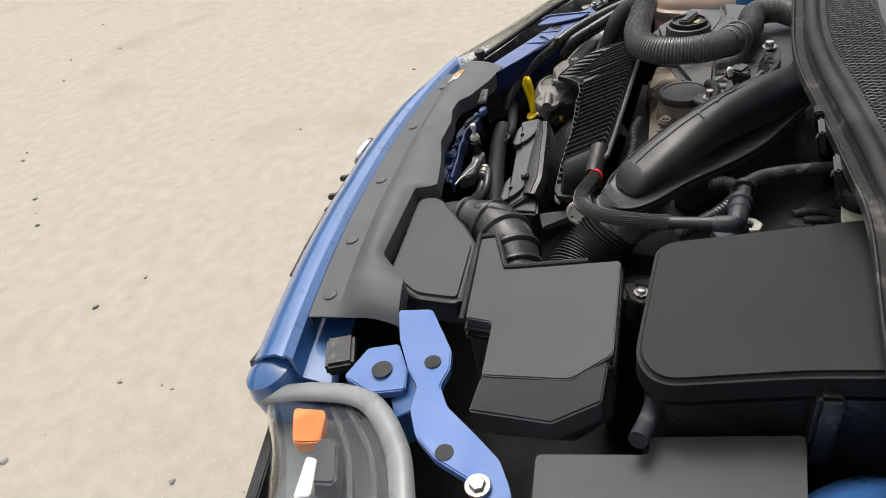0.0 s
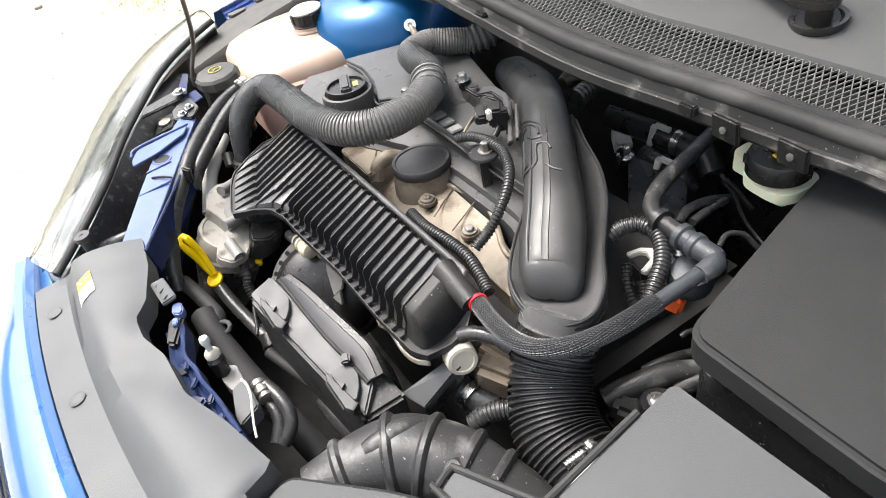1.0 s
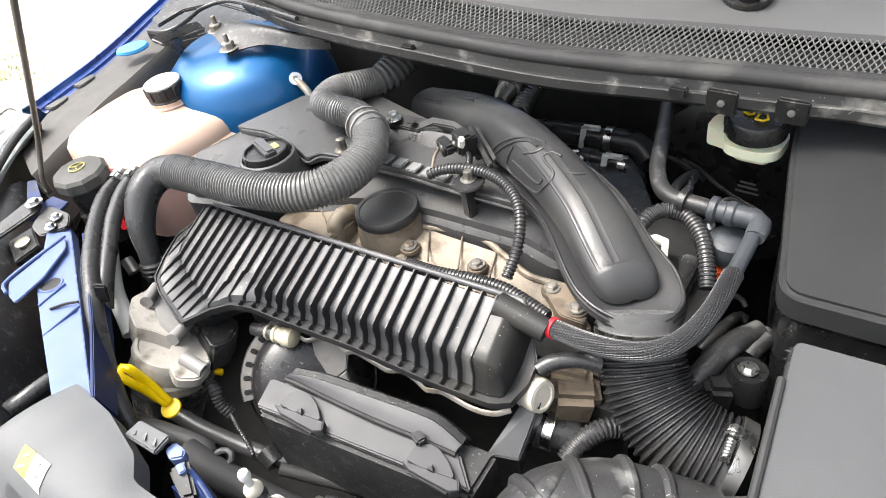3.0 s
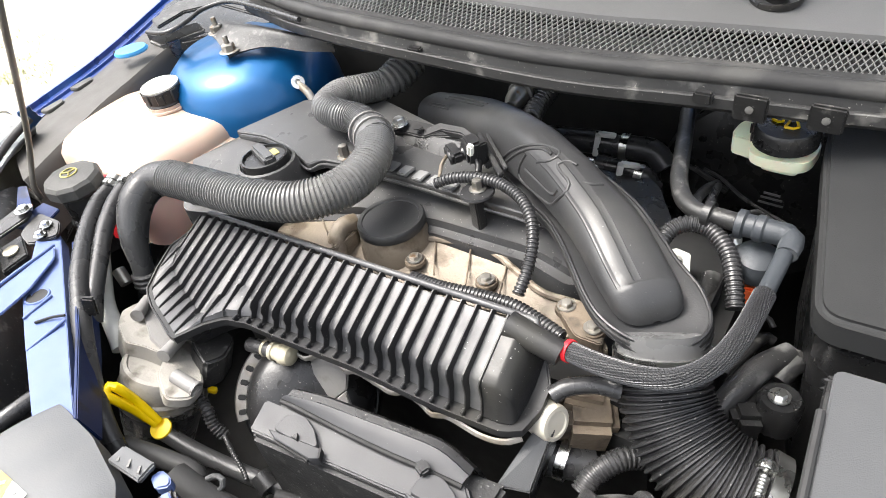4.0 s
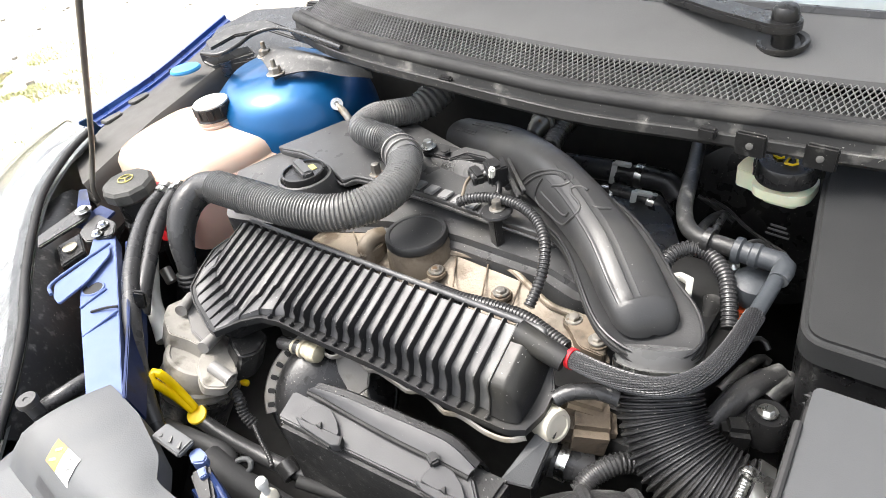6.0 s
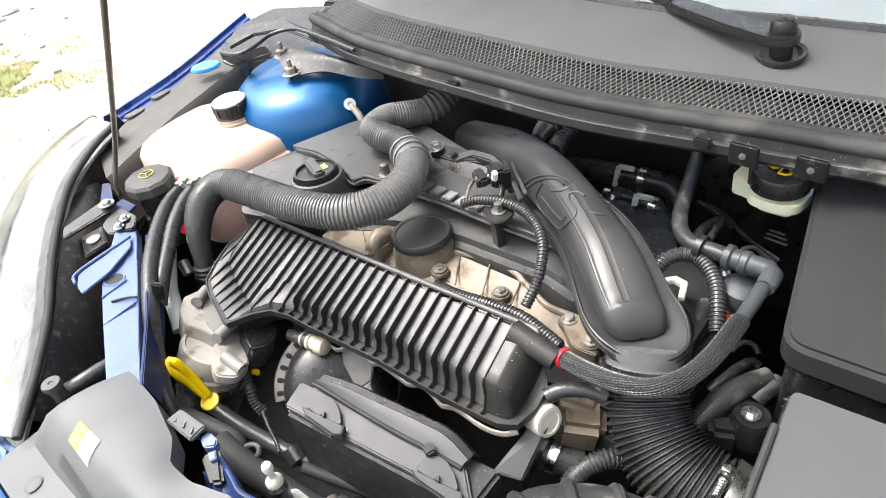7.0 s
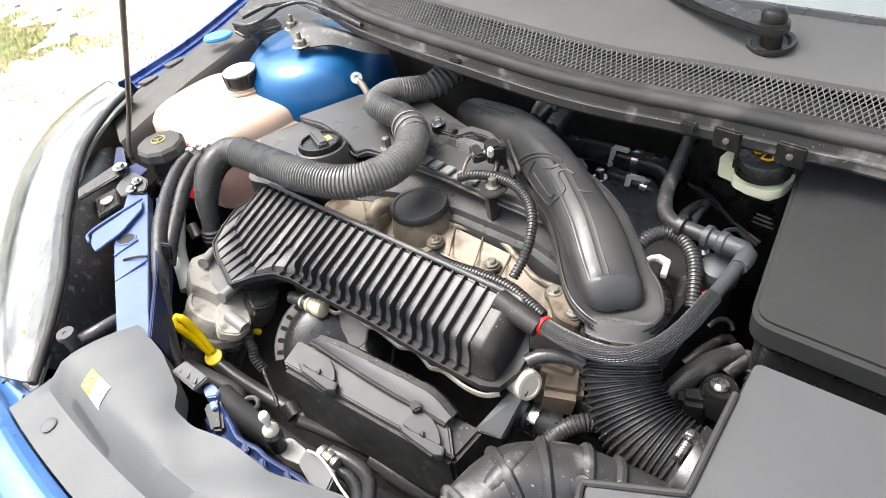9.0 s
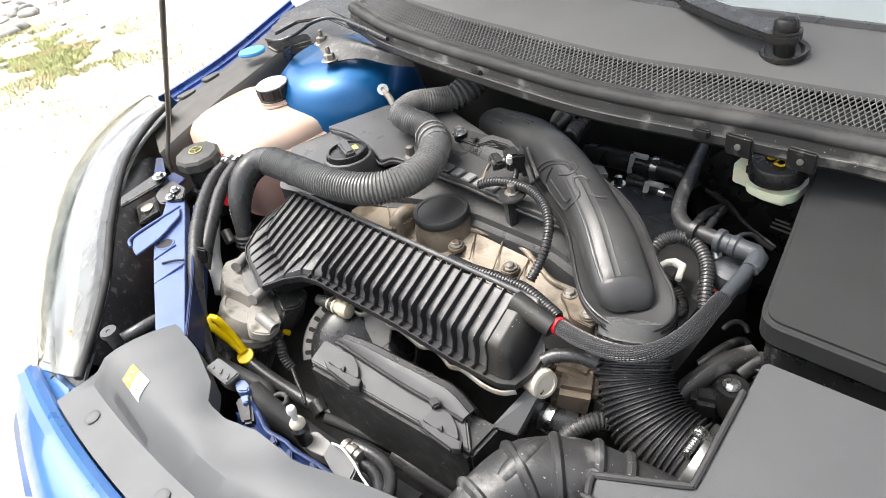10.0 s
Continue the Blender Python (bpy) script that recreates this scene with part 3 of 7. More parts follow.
part("lens", band([l0, l1, l2, l3], 30, 16, 0.0, 0.003), M_GLASS, lamp, "clear lens").visible_shadow = False
in0 = [Vector(p) + Vector((0.0, 0.0, -0.012)) for p in l0]
in1 = [Vector(a).lerp(Vector(b), 0.45) + Vector((0.0, 0.0, -0.03)) for a, b in zip(l0, l2)]
in2 = [Vector(p) + Vector((0.004, 0.004, -0.006)) for p in l2]
in3 = [Vector(p) + Vector((0.006, 0.006, -0.165)) for p in l2]
part("housing", band([in0, in1, in2, in3], 30, 14, 0.0, 0.003), M_BOWL, lamp, "hazy silver bowl")
bez = [Vector(a).lerp(Vector(b), 0.28) + Vector((-0.004, -0.006, 0.006)) for a, b in zip(l0, l2)]
part("bezel", band([[Vector(p) + Vector((0, 0, 0.002)) for p in l0], [p + Vector((0, 0, -0.008)) for p in bez]], 30, 4, 0.003, 0.003), M_BEZEL, lamp, "pale grey inner bezel")
part("bezel_line", tube([Vector(a).lerp(Vector(b), 0.62) + Vector((-0.005, -0.012, -0.004)) for a, b in zip(l0, l2)], 0.004, 8), M_BEZEL, lamp)
part("rear_seal", tube(l0, 0.0055, 10), M_SEAL, lamp)
part("turn_signal", obox(in1[6] + Vector((0, 0, 0.004)), (0.03, 0.02, 0.012), (0, 10, 40), 0.006), M_INDICATOR, lamp, "pale amber bulb cover")

# ---------------------------------------------------------------- cowl, windscreen
cowl_pts = [(-0.640, 0.247, 0.975), (-0.486, 0.190, 0.975), (-0.366, 0.170, 0.970), (-0.253, 0.164, 0.962), (-0.072, 0.161, 0.948), (0.062, 0.182, 0.937), (0.176, 0.203, 0.925), (0.261, 0.214, 0.918)]
cowl_line = spline(cowl_pts + [Vector(cowl_pts[-1]) + Vector((0.2, 0.0, -0.018)), Vector(cowl_pts[-1]) + Vector((0.45, 0.04, -0.04))], 90)[0]
cowl = thing("cowl", (0, 0.25, 0.93), "black plastic scuttle panel with a mesh grille below the windscreen", "cowl")


def along(profile):
    return [[p + Vector((0, dy, dz)) for dy, dz in profile] for p in cowl_line]


part("lip", sheet(along([(0.03, -0.026), (0.004, -0.016), (0.0, -0.011), (0.0, -0.001), (0.0015, 0.0), (0.004, -0.003), (0.013, -0.004), (0.016, 0.010)]), 0.002), M_LIP, cowl, "dusty black lip")
part("weather_seal", tube([p + Vector((0, 0.022, 0.012)) for p in cowl_line[::6]] + [cowl_line[-1] + Vector((0, 0.022, 0.012))], 0.009, 12), M_SEAL, cowl)
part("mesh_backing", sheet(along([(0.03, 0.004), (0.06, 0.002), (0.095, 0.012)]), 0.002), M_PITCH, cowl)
part("mesh_edge", sheet(along([(0.026, 0.014), (0.03, 0.020), (0.036, 0.021), (0.038, 0.017)]), 0.001), M_SEAL, cowl)
part("top_panel", sheet(along([(0.088, 0.026), (0.09, 0.034), (0.10, 0.037), (0.14, 0.046), (0.165, 0.054), (0.195, 0.063)]), 0.003), M_COWL, cowl)
# diamond mesh of thin bars
bm = bmesh.new()
dense = spline(cowl_line, 210)[0]


def mesh_at(f, v):
    i = min(max(f, 0), len(dense) - 1.001)
    p = dense[int(i)].lerp(dense[int(i) + 1], i - int(i))
    return p + Vector((0, 0.037 + 0.052 * v, 0.018 + 0.012 * v))


for s in (1, -1):
    for i in range(-8, 218):
        pts = [mesh_at(i + s * 4.0 * (v - 0.5), v) for v in (0, 0.25, 0.5, 0.75, 1)] if 2 < i < 206 else None
        if not pts:
            continue
        prev = None
        for p in pts:
            w = Vector((0.0005, 0, 0))
            quad = [bm.verts.new(p + w), bm.verts.new(p - w), bm.verts.new(p - w + Vector((0, 0.001, -0.002))), bm.verts.new(p + w + Vector((0, 0.001, -0.002)))]
            if prev:
                for k in range(4):
                    j = (k + 1) % 4
                    bm.faces.new((prev[k], prev[j], quad[j], quad[k]))
            prev = quad
g = part("mesh_lattice", bm, M_MESH, cowl, "fine diamond mesh")
g["kind"] = "stuff"

screen = [[p + Vector((0, 0.198 + 0.62 * v, 0.066 + 0.36 * v)) for v in (0, 0.3, 0.6, 1.0)] for p in cowl_line[::3]]
single("windscreen", sheet(screen, 0.005), M_SCREEN, "clear curved windscreen glass reflecting a pale sky", "windscreen", kind="structure")
part("screen_trim", sheet(along([(0.190, 0.062), (0.193, 0.068), (0.199, 0.068), (0.201, 0.062)]), 0.001), M_RUBBER, cowl)

# ---------------------------------------------------------------- coolant expansion tank
tank = thing("coolant_tank", (-0.665, 0.05, 0.75), "translucent white coolant expansion tank with pink coolant and a black cap", "coolant tank")


plan = rounded([(-0.800, -0.066, 0), (-0.845, 0.040, 0), (-0.832, 0.118, 0), (-0.700, 0.152, 0), (-0.585, 0.160, 0), (-0.562, 0.085, 0), (-0.590, -0.070, 0)], 0.05, 6)


def tank_rings(levels):
    """Stacked copies of the tank's plan: rows of height, scale and lean towards the cap."""
    bm = bmesh.new()
    mid, neck = Vector((-0.712, 0.045, 0)), Vector((-0.690, 0.088, 0))
    rings = []
    for z, k, go in levels:
        c = mid.lerp(neck, go)
        ring_pts = []
        for p in plan:
            q = c + (p - mid) * k
            lobe = 0.006 * math.tanh((-0.672 - q.x + 0.35 * (q.y - 0.09)) / 0.010) if z > 0.845 else 0.0
            ring_pts.append(bm.verts.new((q.x, q.y, z + lobe)))
        rings.append(ring_pts)
    n = len(plan)
    for p, q in zip(rings, rings[1:]):
        for k in range(n):
            j = (k + 1) % n
            bm.faces.new((p[k], p[j], q[j], q[k]))
    bm.faces.new(rings[0][::-1])
    bm.faces.new(rings[-1])
    return bm


part("lower_shell", tank_rings([(0.715, 0.80, 0), (0.725, 0.92, 0), (0.76, 0.97, 0), (0.808, 0.985, 0)]), M_COOLANT, tank, "coolant seen pink through the lower half")
part("upper_shell", tank_rings([(0.808, 0.985, 0), (0.822, 0.985, 0), (0.825, 1.03, 0), (0.832, 1.03, 0), (0.836, 0.985, 0), (0.850, 0.97, 0), (0.861, 0.92, 0.05), (0.868, 0.83, 0.15), (0.873, 0.68, 0.4), (0.876, 0.52, 0.7), (0.878, 0.36, 1.0), (0.880, 0.30, 1.0)]), M_TANK, tank)
cap_at = Vector((-0.686, 0.086, 0.882))
part("filler_dome", lathe(cap_at, (0.02, -0.03, 1), [(0.098, -0.060), (0.090, -0.040), (0.076, -0.024), (0.056, -0.014), (0.040, -0.009)], 40), M_TANK, tank)
part("neck_ring", ring(cap_at + Vector((0, 0, -0.004)), (0.03, -0.05, 1), 0.036, 0.0025, 36), M_TANK, tank)
part("cap_neck", lathe(cap_at, (0, 0, 1), [(0.040, -0.014), (0.034, -0.006), (0.033, 0.001)], 30), M_TANK, tank)
cap = part("cap", lathe(cap_at, (0.03, -0.05, 1), [(0.030, 0), (0.031, 0.004), (0.029, 0.006), (0.029, 0.024), (0.027, 0.026)], 40), M_SATIN, tank, "ribbed black screw cap", smooth=20)
for k in range(8):
    a = 2 * math.pi * k / 8
    part("cap_grip", obox(cap_at + Vector((0.0292 * math.cos(a), 0.0292 * math.sin(a), 0.015)), (0.005, 0.012, 0.018), (0, 0, math.degrees(a)), 0.0015, 1), M_SATIN, cap)
# pale disc on the black cap paints the sky reflected in its top
part("cap_top", lathe(cap_at, (0.03, -0.05, 1), [(0.0285, 0.0255), (0.0285, 0.028), (0.024, 0.030), (0.004, 0.0295)], 40), M_CAPTOP, cap, "cap top with its sky reflection painted pale")
for k in (-1, 0, 1):
    part("cap_mark", obox(cap_at + Vector((0.012 * k, 0.003 * k - 0.002, 0.0302)), (0.007, 0.0018, 0.0012), (3, 2, 15), 0), M_GREYTEXT, cap)


# ---------------------------------------------------------------- raised bonnet on its prop
bonnet = thing("bonnet", (-0.05, 0.42, 1.04), "raised blue bonnet, out of view, with a plain grey underside", "bonnet")
lean = Vector((0, -math.cos(radians(70)), math.sin(radians(70))))
nrm = Vector((0, math.sin(radians(70)), math.cos(radians(70))))
hinge = Vector((-0.05, 0.45, 1.12))
# out of view; the liner's grey is set by how it reflects in the bay
for name, off, mat in (("outer_skin", 0.012, M_BLUE), ("inner_liner", 0.0, M_LINER)):
    rows = []
    for i in range(13):
        s = i / 12
        half = 0.74 - 0.10 * s * s
        rows.append([hinge + Vector((half * k / 8, 0, 0)) + lean * (1.0 * s - 0.06 * s * (k / 8) ** 2) + nrm * (off + 0.05 * (1 - (k / 8) ** 2) * s) for k in range(-8, 9)])
    part(name, sheet(rows, 0.003), mat, bonnet)
# ---------------------------------------------------------------- engine: head, cover
engine = thing("engine", (-0.2, 0.05, 0.4), "dirty tan aluminium cylinder head and dark engine block", "engine")
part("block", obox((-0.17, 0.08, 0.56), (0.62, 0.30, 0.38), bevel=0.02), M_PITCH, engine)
hd = rounded([(-0.348, -0.026, 0.795), (-0.324, 0.009, 0.800), (-0.250, 0.004, 0.795), (-0.175, 0.038, 0.797), (-0.073, 0.033, 0.795), (-0.015, 0.017, 0.792), (0.049, -0.006, 0.785), (0.063, -0.017, 0.775), (-0.044, -0.014, 0.775), (-0.221, -0.029, 0.780), (-0.353, -0.048, 0.785)], 0.006, 3)
part("cylinder_head", slab(hd, (0, 0, -0.08), 0.004), M_HEAD, engine)
for px in [(-0.171, 0.000, 0.800), (-0.081, 0.004, 0.797), (0.010, 0.005, 0.794), (0.043, -0.008, 0.790)]:
    part("bolt_recess", lathe(Vector(px) + Vector((0, 0, -0.004)), (0, 0, 1), [(0.012, -0.002), (0.012, 0.002), (0.0115, 0.003), (0.0, 0.0025)], 20), M_CAST, engine)
    bolt(px, 0.006, engine)
for q in ([(-0.168, 0.037, 0.798), (-0.138, -0.011, 0.796)], [(-0.122, 0.039, 0.798), (-0.098, -0.010, 0.796)], [(-0.072, 0.032, 0.796), (-0.058, -0.010, 0.795)]):
    part("casting_seam", tube(q, 0.0011, 6), M_CAST, engine)
part("head_rim", tube([(-0.251, 0.005, 0.797), (-0.174, 0.038, 0.799), (-0.103, 0.045, 0.798), (-0.063, 0.031, 0.796), (-0.022, 0.013, 0.794), (0.022, 0.014, 0.790), (0.055, -0.004, 0.787)], 0.004, 8), M_HEAD, engine)
part("head_shoulder", slab(rounded([(-0.356, -0.034, 0.812), (-0.359, -0.003, 0.812), (-0.336, 0.022, 0.812), (-0.303, 0.031, 0.812), (-0.273, 0.028, 0.812), (-0.256, 0.002, 0.812), (-0.262, -0.036, 0.812)], 0.006, 3), (0, 0, -0.04), 0.004, 3), M_HEAD, engine)
part("casting_seam", tube([Vector((-0.336, 0.022, 0.812)) + Vector((0, 0, 0.001)), Vector((-0.262, -0.036, 0.812)).lerp(Vector((-0.256, 0.002, 0.812)), 0.1) + Vector((0, 0, 0.001))], 0.0011, 6), M_CAST, engine)
part("head_boss", slab(rounded([(0.000, 0.001, 0.797), (0.024, 0.017, 0.796), (0.050, -0.001, 0.790), (0.058, -0.021, 0.785), (0.031, -0.024, 0.790)], 0.006, 3), (0, 0, -0.02), 0.003), M_CAST, engine)

ecover = thing("engine_cover", (-0.3, 0.1, 0.83), "black plastic engine cover with raised lettering", "engine cover")
oc = rounded([(-0.505, -0.058, 0.832), (-0.562, 0.009, 0.850), (-0.527, 0.070, 0.858), (-0.472, 0.167, 0.862), (-0.358, 0.209, 0.857), (-0.255, 0.181, 0.846), (-0.088, 0.180, 0.828), (0.026, 0.050, 0.808), (0.003, 0.027, 0.808), (-0.051, 0.041, 0.812), (-0.172, 0.039, 0.818), (-0.262, 0.024, 0.822), (-0.329, -0.005, 0.825), (-0.425, -0.036, 0.829)], 0.012, 4)
part("cover_shell", slab(oc, (0, 0, -0.06), 0.012, 4), M_ENGINE_COVER, ecover)
op = rounded([(-0.519, 0.070, 0.866), (-0.467, 0.076, 0.865), (-0.412, 0.066, 0.864), (-0.355, 0.043, 0.860), (-0.344, 0.060, 0.860), (-0.295, 0.066, 0.857), (-0.221, 0.068, 0.853), (-0.124, 0.067, 0.846), (-0.029, 0.071, 0.838), (-0.076, 0.169, 0.842), (-0.244, 0.176, 0.858), (-0.351, 0.203, 0.868), (-0.467, 0.165, 0.873)], 0.004, 2)
part("raised_panel", slab(op, (0, 0, -0.014), 0.0015, 1), M_ENGINE_COVER, ecover)
part("panel_rim", tube([(-0.499, 0.064, 0.866), (-0.453, 0.067, 0.865), (-0.403, 0.057, 0.862), (-0.350, 0.038, 0.857), (-0.338, 0.054, 0.857), (-0.291, 0.062, 0.853), (-0.217, 0.063, 0.849), (-0.120, 0.062, 0.842), (-0.046, 0.065, 0.834)], 0.0016, 6), M_ENGINE_COVER, ecover)
oilc = Vector((-0.393, 0.015, 0.846))
filler = part("filler_neck", lathe(oilc, (0, 0, 1), [(0.052, -0.012), (0.043, 0.000), (0.0385, 0.012), (0.038, 0.024), (0.0365, 0.028), (0.033, 0.029), (0.0315, 0.024)], 48), M_ENGINE_COVER, ecover)
oilcap = thing("oil_filler_cap", oilc + Vector((0, 0, 0.02)), "black oil filler cap with a grip bar and a yellow mark", "oil cap")
part("disc", lathe(oilc, (0, 0, 1), [(0.0305, 0.022), (0.0305, 0.034), (0.0295, 0.0365), (0.027, 0.037), (0.0255, 0.0335), (0.0, 0.033)], 44), M_BLACK, oilcap)
part("grip", obox(oilc + Vector((0, 0, 0.038)), (0.050, 0.015, 0.012), (0, 0, -22), 0.003, 3), M_ENGINE_COVER, oilcap)
part("mark", obox(oilc + Vector((0.002, 0.0145, 0.0338)), (0.016, 0.008, 0.001), (0, 0, -20), 0), M_YMARK, oilcap, "yellow oil can mark")

camp = Vector((-0.216, 0.024, 0.806))
sens = thing("camshaft_end_plug", camp, "black rubber end plug on a cast neck", "plug")
part("neck", lathe(camp, (0, 0, 1), [(0.044, -0.03), (0.041, 0.0), (0.0375, 0.013)], 36), M_HEAD, sens)
part("plug_lid", lathe(camp, (0, 0, 1), [(0.0385, 0.0115), (0.0395, 0.013), (0.0395, 0.021), (0.038, 0.0235), (0.034, 0.023), (0.033, 0.0215), (0.0, 0.0215)], 44), M_DUCT, sens)

# ---------------------------------------------------------------- ribbed intake manifold
mani = thing("intake_manifold", (-0.18, -0.12, 0.78), "ribbed satin black plastic intake manifold with water drops", "intake manifold")


MANI_X = (-0.447, -0.445, -0.436, -0.425, -0.400, -0.376, -0.338, -0.326, -0.308, -0.280, -0.236, -0.145, -0.050, 0.012, 0.026)
MANI_Y = (-0.104, -0.131, -0.152, -0.172, -0.185, -0.193, -0.206, -0.181, -0.161, -0.153, -0.151, -0.141, -0.139, -0.134, -0.128)
MANI_Z = (0.826, 0.818, 0.812, 0.809, 0.807, 0.806, 0.804, 0.804, 0.803, 0.801, 0.798, 0.788, 0.780, 0.776, 0.776)
MANI_BACK = -0.067


def mani_foot(x):
    """Where the lid's front meets the flange."""
    return Vector((x, float(np.interp(x, MANI_X, MANI_Y)), float(np.interp(x, MANI_X, MANI_Z))))


def mani_line(x, up):
    """The lid's section, back to front: up 0 is the floor between the ribs, 1 the crest of a rib."""
    f = mani_foot(x)
    w = max(0.0, min(1.0, (x + 0.306) / 0.03))
    w = w * w * (3 - 2 * w)
    rise = 0.0056 * up * max(0.2, min(1.0, 0.3 + (x + 0.445) / 0.04))
    zb = 0.8415 - 0.010 * max(0.0, (-0.428 - x) / 0.018) ** 2
    ys = f.y + 0.008 + 0.008 * (1 - up) * w + 0.026 * (1 - w)
    low = max(f.z + 0.001, zb - 0.40 * (MANI_BACK - 0.005 - ys))
    zs = low + (0.8155 - low) * w
    pts = [(MANI_BACK, zb - 0.012), (MANI_BACK - 0.001, zb - 0.004), (MANI_BACK - 0.005, zb)]
    for k in (0.2, 0.4, 0.6, 0.8, 0.93):
        pts.append((MANI_BACK - 0.005 + (ys + 0.004 - MANI_BACK + 0.005) * k, zb + (zs + 0.001 - zb) * k))
    back = 0.0065 * (1 - up) * w
    pts += [(ys, zs - 0.001), (ys - 0.003, zs - 0.006 * w), (f.y + 0.003 + back + 0.002 * w, zs + (f.z - zs) * 0.55), (f.y + back, f.z)]
    return [Vector((x, y, z + (rise if 0 < k < len(pts) - 2 else rise * 0.3 if k else 0))) for k, (y, z) in enumerate(pts)]


x0, x1 = -0.446, 0.026
STEP, RIBS = 0.016, 28
RIBX = [-0.006 - STEP * k for k in range(RIBS)]
rows = []
for i in range(170):
    x = x0 + (-0.005 - x0) * i / 169
    rows.append(mani_line(x, 0.0))
lid = part("lid", sheet(rows, 0.002), M_MANI, mani)
# plain block that closes the row of ribs; darker colour tones down its sunlit front
rows = []
for i in range(25):
    u = i / 24
    x = -0.0065 + (x1 - 0.003 + 0.0065) * (1 - (1 - u) ** 2)
    line = mani_line(min(x, 0.012), 0.75)
    drop = (1 - (1 - max(0.0, (u - 0.30) / 0.70)) ** 0.5) if u > 0.30 else 0.0
    foot = line[-1]
    rows.append([Vector((x, p.y + 0.010 * drop * (p.y < -0.10), p.z + (foot.z - p.z) * drop)) for p in line])
part("end_block", sheet(rows, 0.002), M_SATIN, mani)
# flange: a thin rim round the lid with a raised lip
plan_line = [mani_foot(x0 + (x1 - x0) * k / 70) for k in range(71)]
rim = [Vector((-0.432, MANI_BACK, 0.832))] + plan_line + [Vector((0.031, -0.105, 0.778)), Vector((0.030, -0.085, 0.784)), Vector((0.018, MANI_BACK, 0.800))]
mid = Vector((-0.18, -0.10, 0))
bm = bmesh.new()
rings = []
for k, p in enumerate(rim):
    a, b = rim[max(k - 1, 0)], rim[min(k + 1, len(rim) - 1)]
    d = Vector((b.x - a.x, b.y - a.y, 0)).normalized()
    o = Vector((d.y, -d.x, 0)) if k < len(rim) else d
    if o.dot(Vector((p.x - mid.x, p.y - mid.y, 0))) < 0 and p.x > 0.0:
        o = -o
    rings.append([bm.verts.new(p + o * g + Vector((0, 0, dz))) for g, dz in ((-0.012, -0.0005), (0.0045, -0.0005), (0.005, 0.0015), (0.0065, 0.0015), (0.007, -0.001), (0.0065, -0.007), (0.002, -0.009), (-0.012, -0.012))])
for a, b in zip(rings, rings[1:]):
    for k in range(7):
        bm.faces.new((a[k], a[k + 1], b[k + 1], b[k]))
part("flange", bm, M_SATIN, mani)
part("back_rim", tube([(-0.432, -0.062, 0.838), (-0.30, -0.0615, 0.838), (-0.15, -0.061, 0.838), (0.000, -0.061, 0.838), (0.014, -0.063, 0.837), (0.019, -0.069, 0.831), (0.020, -0.076, 0.822)], 0.0036, 10), M_MANI, mani)
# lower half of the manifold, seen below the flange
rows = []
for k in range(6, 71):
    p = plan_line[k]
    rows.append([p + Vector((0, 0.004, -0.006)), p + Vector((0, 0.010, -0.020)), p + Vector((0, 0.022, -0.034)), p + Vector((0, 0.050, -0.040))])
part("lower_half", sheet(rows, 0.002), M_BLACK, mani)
# ribs darker than the lid's plastic, to paint the shadow lines between channels
for x in RIBX:
    top, base = mani_line(x, 1.0), mani_line(x, -0.3)
    bm = bmesh.new()
    vs = []
    for s in (-1, 1):
        vs.append([bm.verts.new(p + Vector((s * 0.0007, 0, 0))) for p in top] + [bm.verts.new(p + Vector((s * 0.0014, 0, 0))) for p in base[::-1]])
    n = len(top)
    for k in range(n - 1):
        for v, flip in ((vs[0], False), (vs[1], True)):
            q = (v[k], v[k + 1], v[2 * n - 2 - k], v[2 * n - 1 - k])
            bm.faces.new(q[::-1] if flip else q)
        bm.faces.new((vs[0][k], vs[1][k], vs[1][k + 1], vs[0][k + 1]))
    part("rib", bm, M_SATIN, lid, smooth=25)
    f = mani_foot(x)
    if x > -0.30:
        part("rib_foot", obox(f + Vector((0, -0.0025, 0.002)), (0.003, 0.006, 0.007), (0, 0, 0), 0.0008, 1), M_SATIN, lid)
out_a, out_b = Vector((-0.005, -0.075, 0.838)), Vector((0.045, -0.076, 0.825))
part("outlet", tube([out_a, out_a.lerp(out_b, 0.5), out_b], [0.0132, 0.0120, 0.0114], 20), M_SATIN, mani)

# ---------------------------------------------------------------- intake duct over the engine
duct = thing("intake_duct", (0.0, 0.1, 0.85), "glossy black plastic intake duct with raised ribs", "intake duct")
dL = spline([(-0.316, 0.218, 0.835), (-0.186, 0.160, 0.848), (-0.104, 0.108, 0.858), (-0.043, 0.064, 0.862), (0.005, 0.024, 0.858), (0.044, -0.015, 0.848), (0.074, -0.039, 0.838)], 40)[0]
dR = spline([(-0.286, 0.272, 0.838), (-0.182, 0.237, 0.852), (-0.082, 0.173, 0.860), (0.001, 0.116, 0.862), (0.062, 0.074, 0.858), (0.102, 0.038, 0.848), (0.132, 0.009, 0.838)], 40)[0]


def lifted(line, start=0.4):
    """The later part of a line raised towards the mouth of the duct."""
    n = len(line) - 1
    return [p + Vector((0.0065, -0.0105, 0.012)) * max(0.0, min(1.0, (i / n - start) / 0.4)) for i, p in enumerate(line)]


dL, dR = lifted(dL), lifted(dR)


def duct_row(l, r, h, n=22):
    out = []
    for k in range(n + 1):
        t = math.pi * k / n
        c, s = -math.cos(t), math.sin(t)
        p = l.lerp(r, 0.5 + 0.5 * math.copysign(abs(c) ** 0.84, c))
        out.append(p + Vector((0, 0, h * abs(s) ** 0.72)))
    return out


CREST_U = (0.0, 0.12, 0.30, 0.45, 0.56, 0.70, 0.84, 0.93, 1.0)
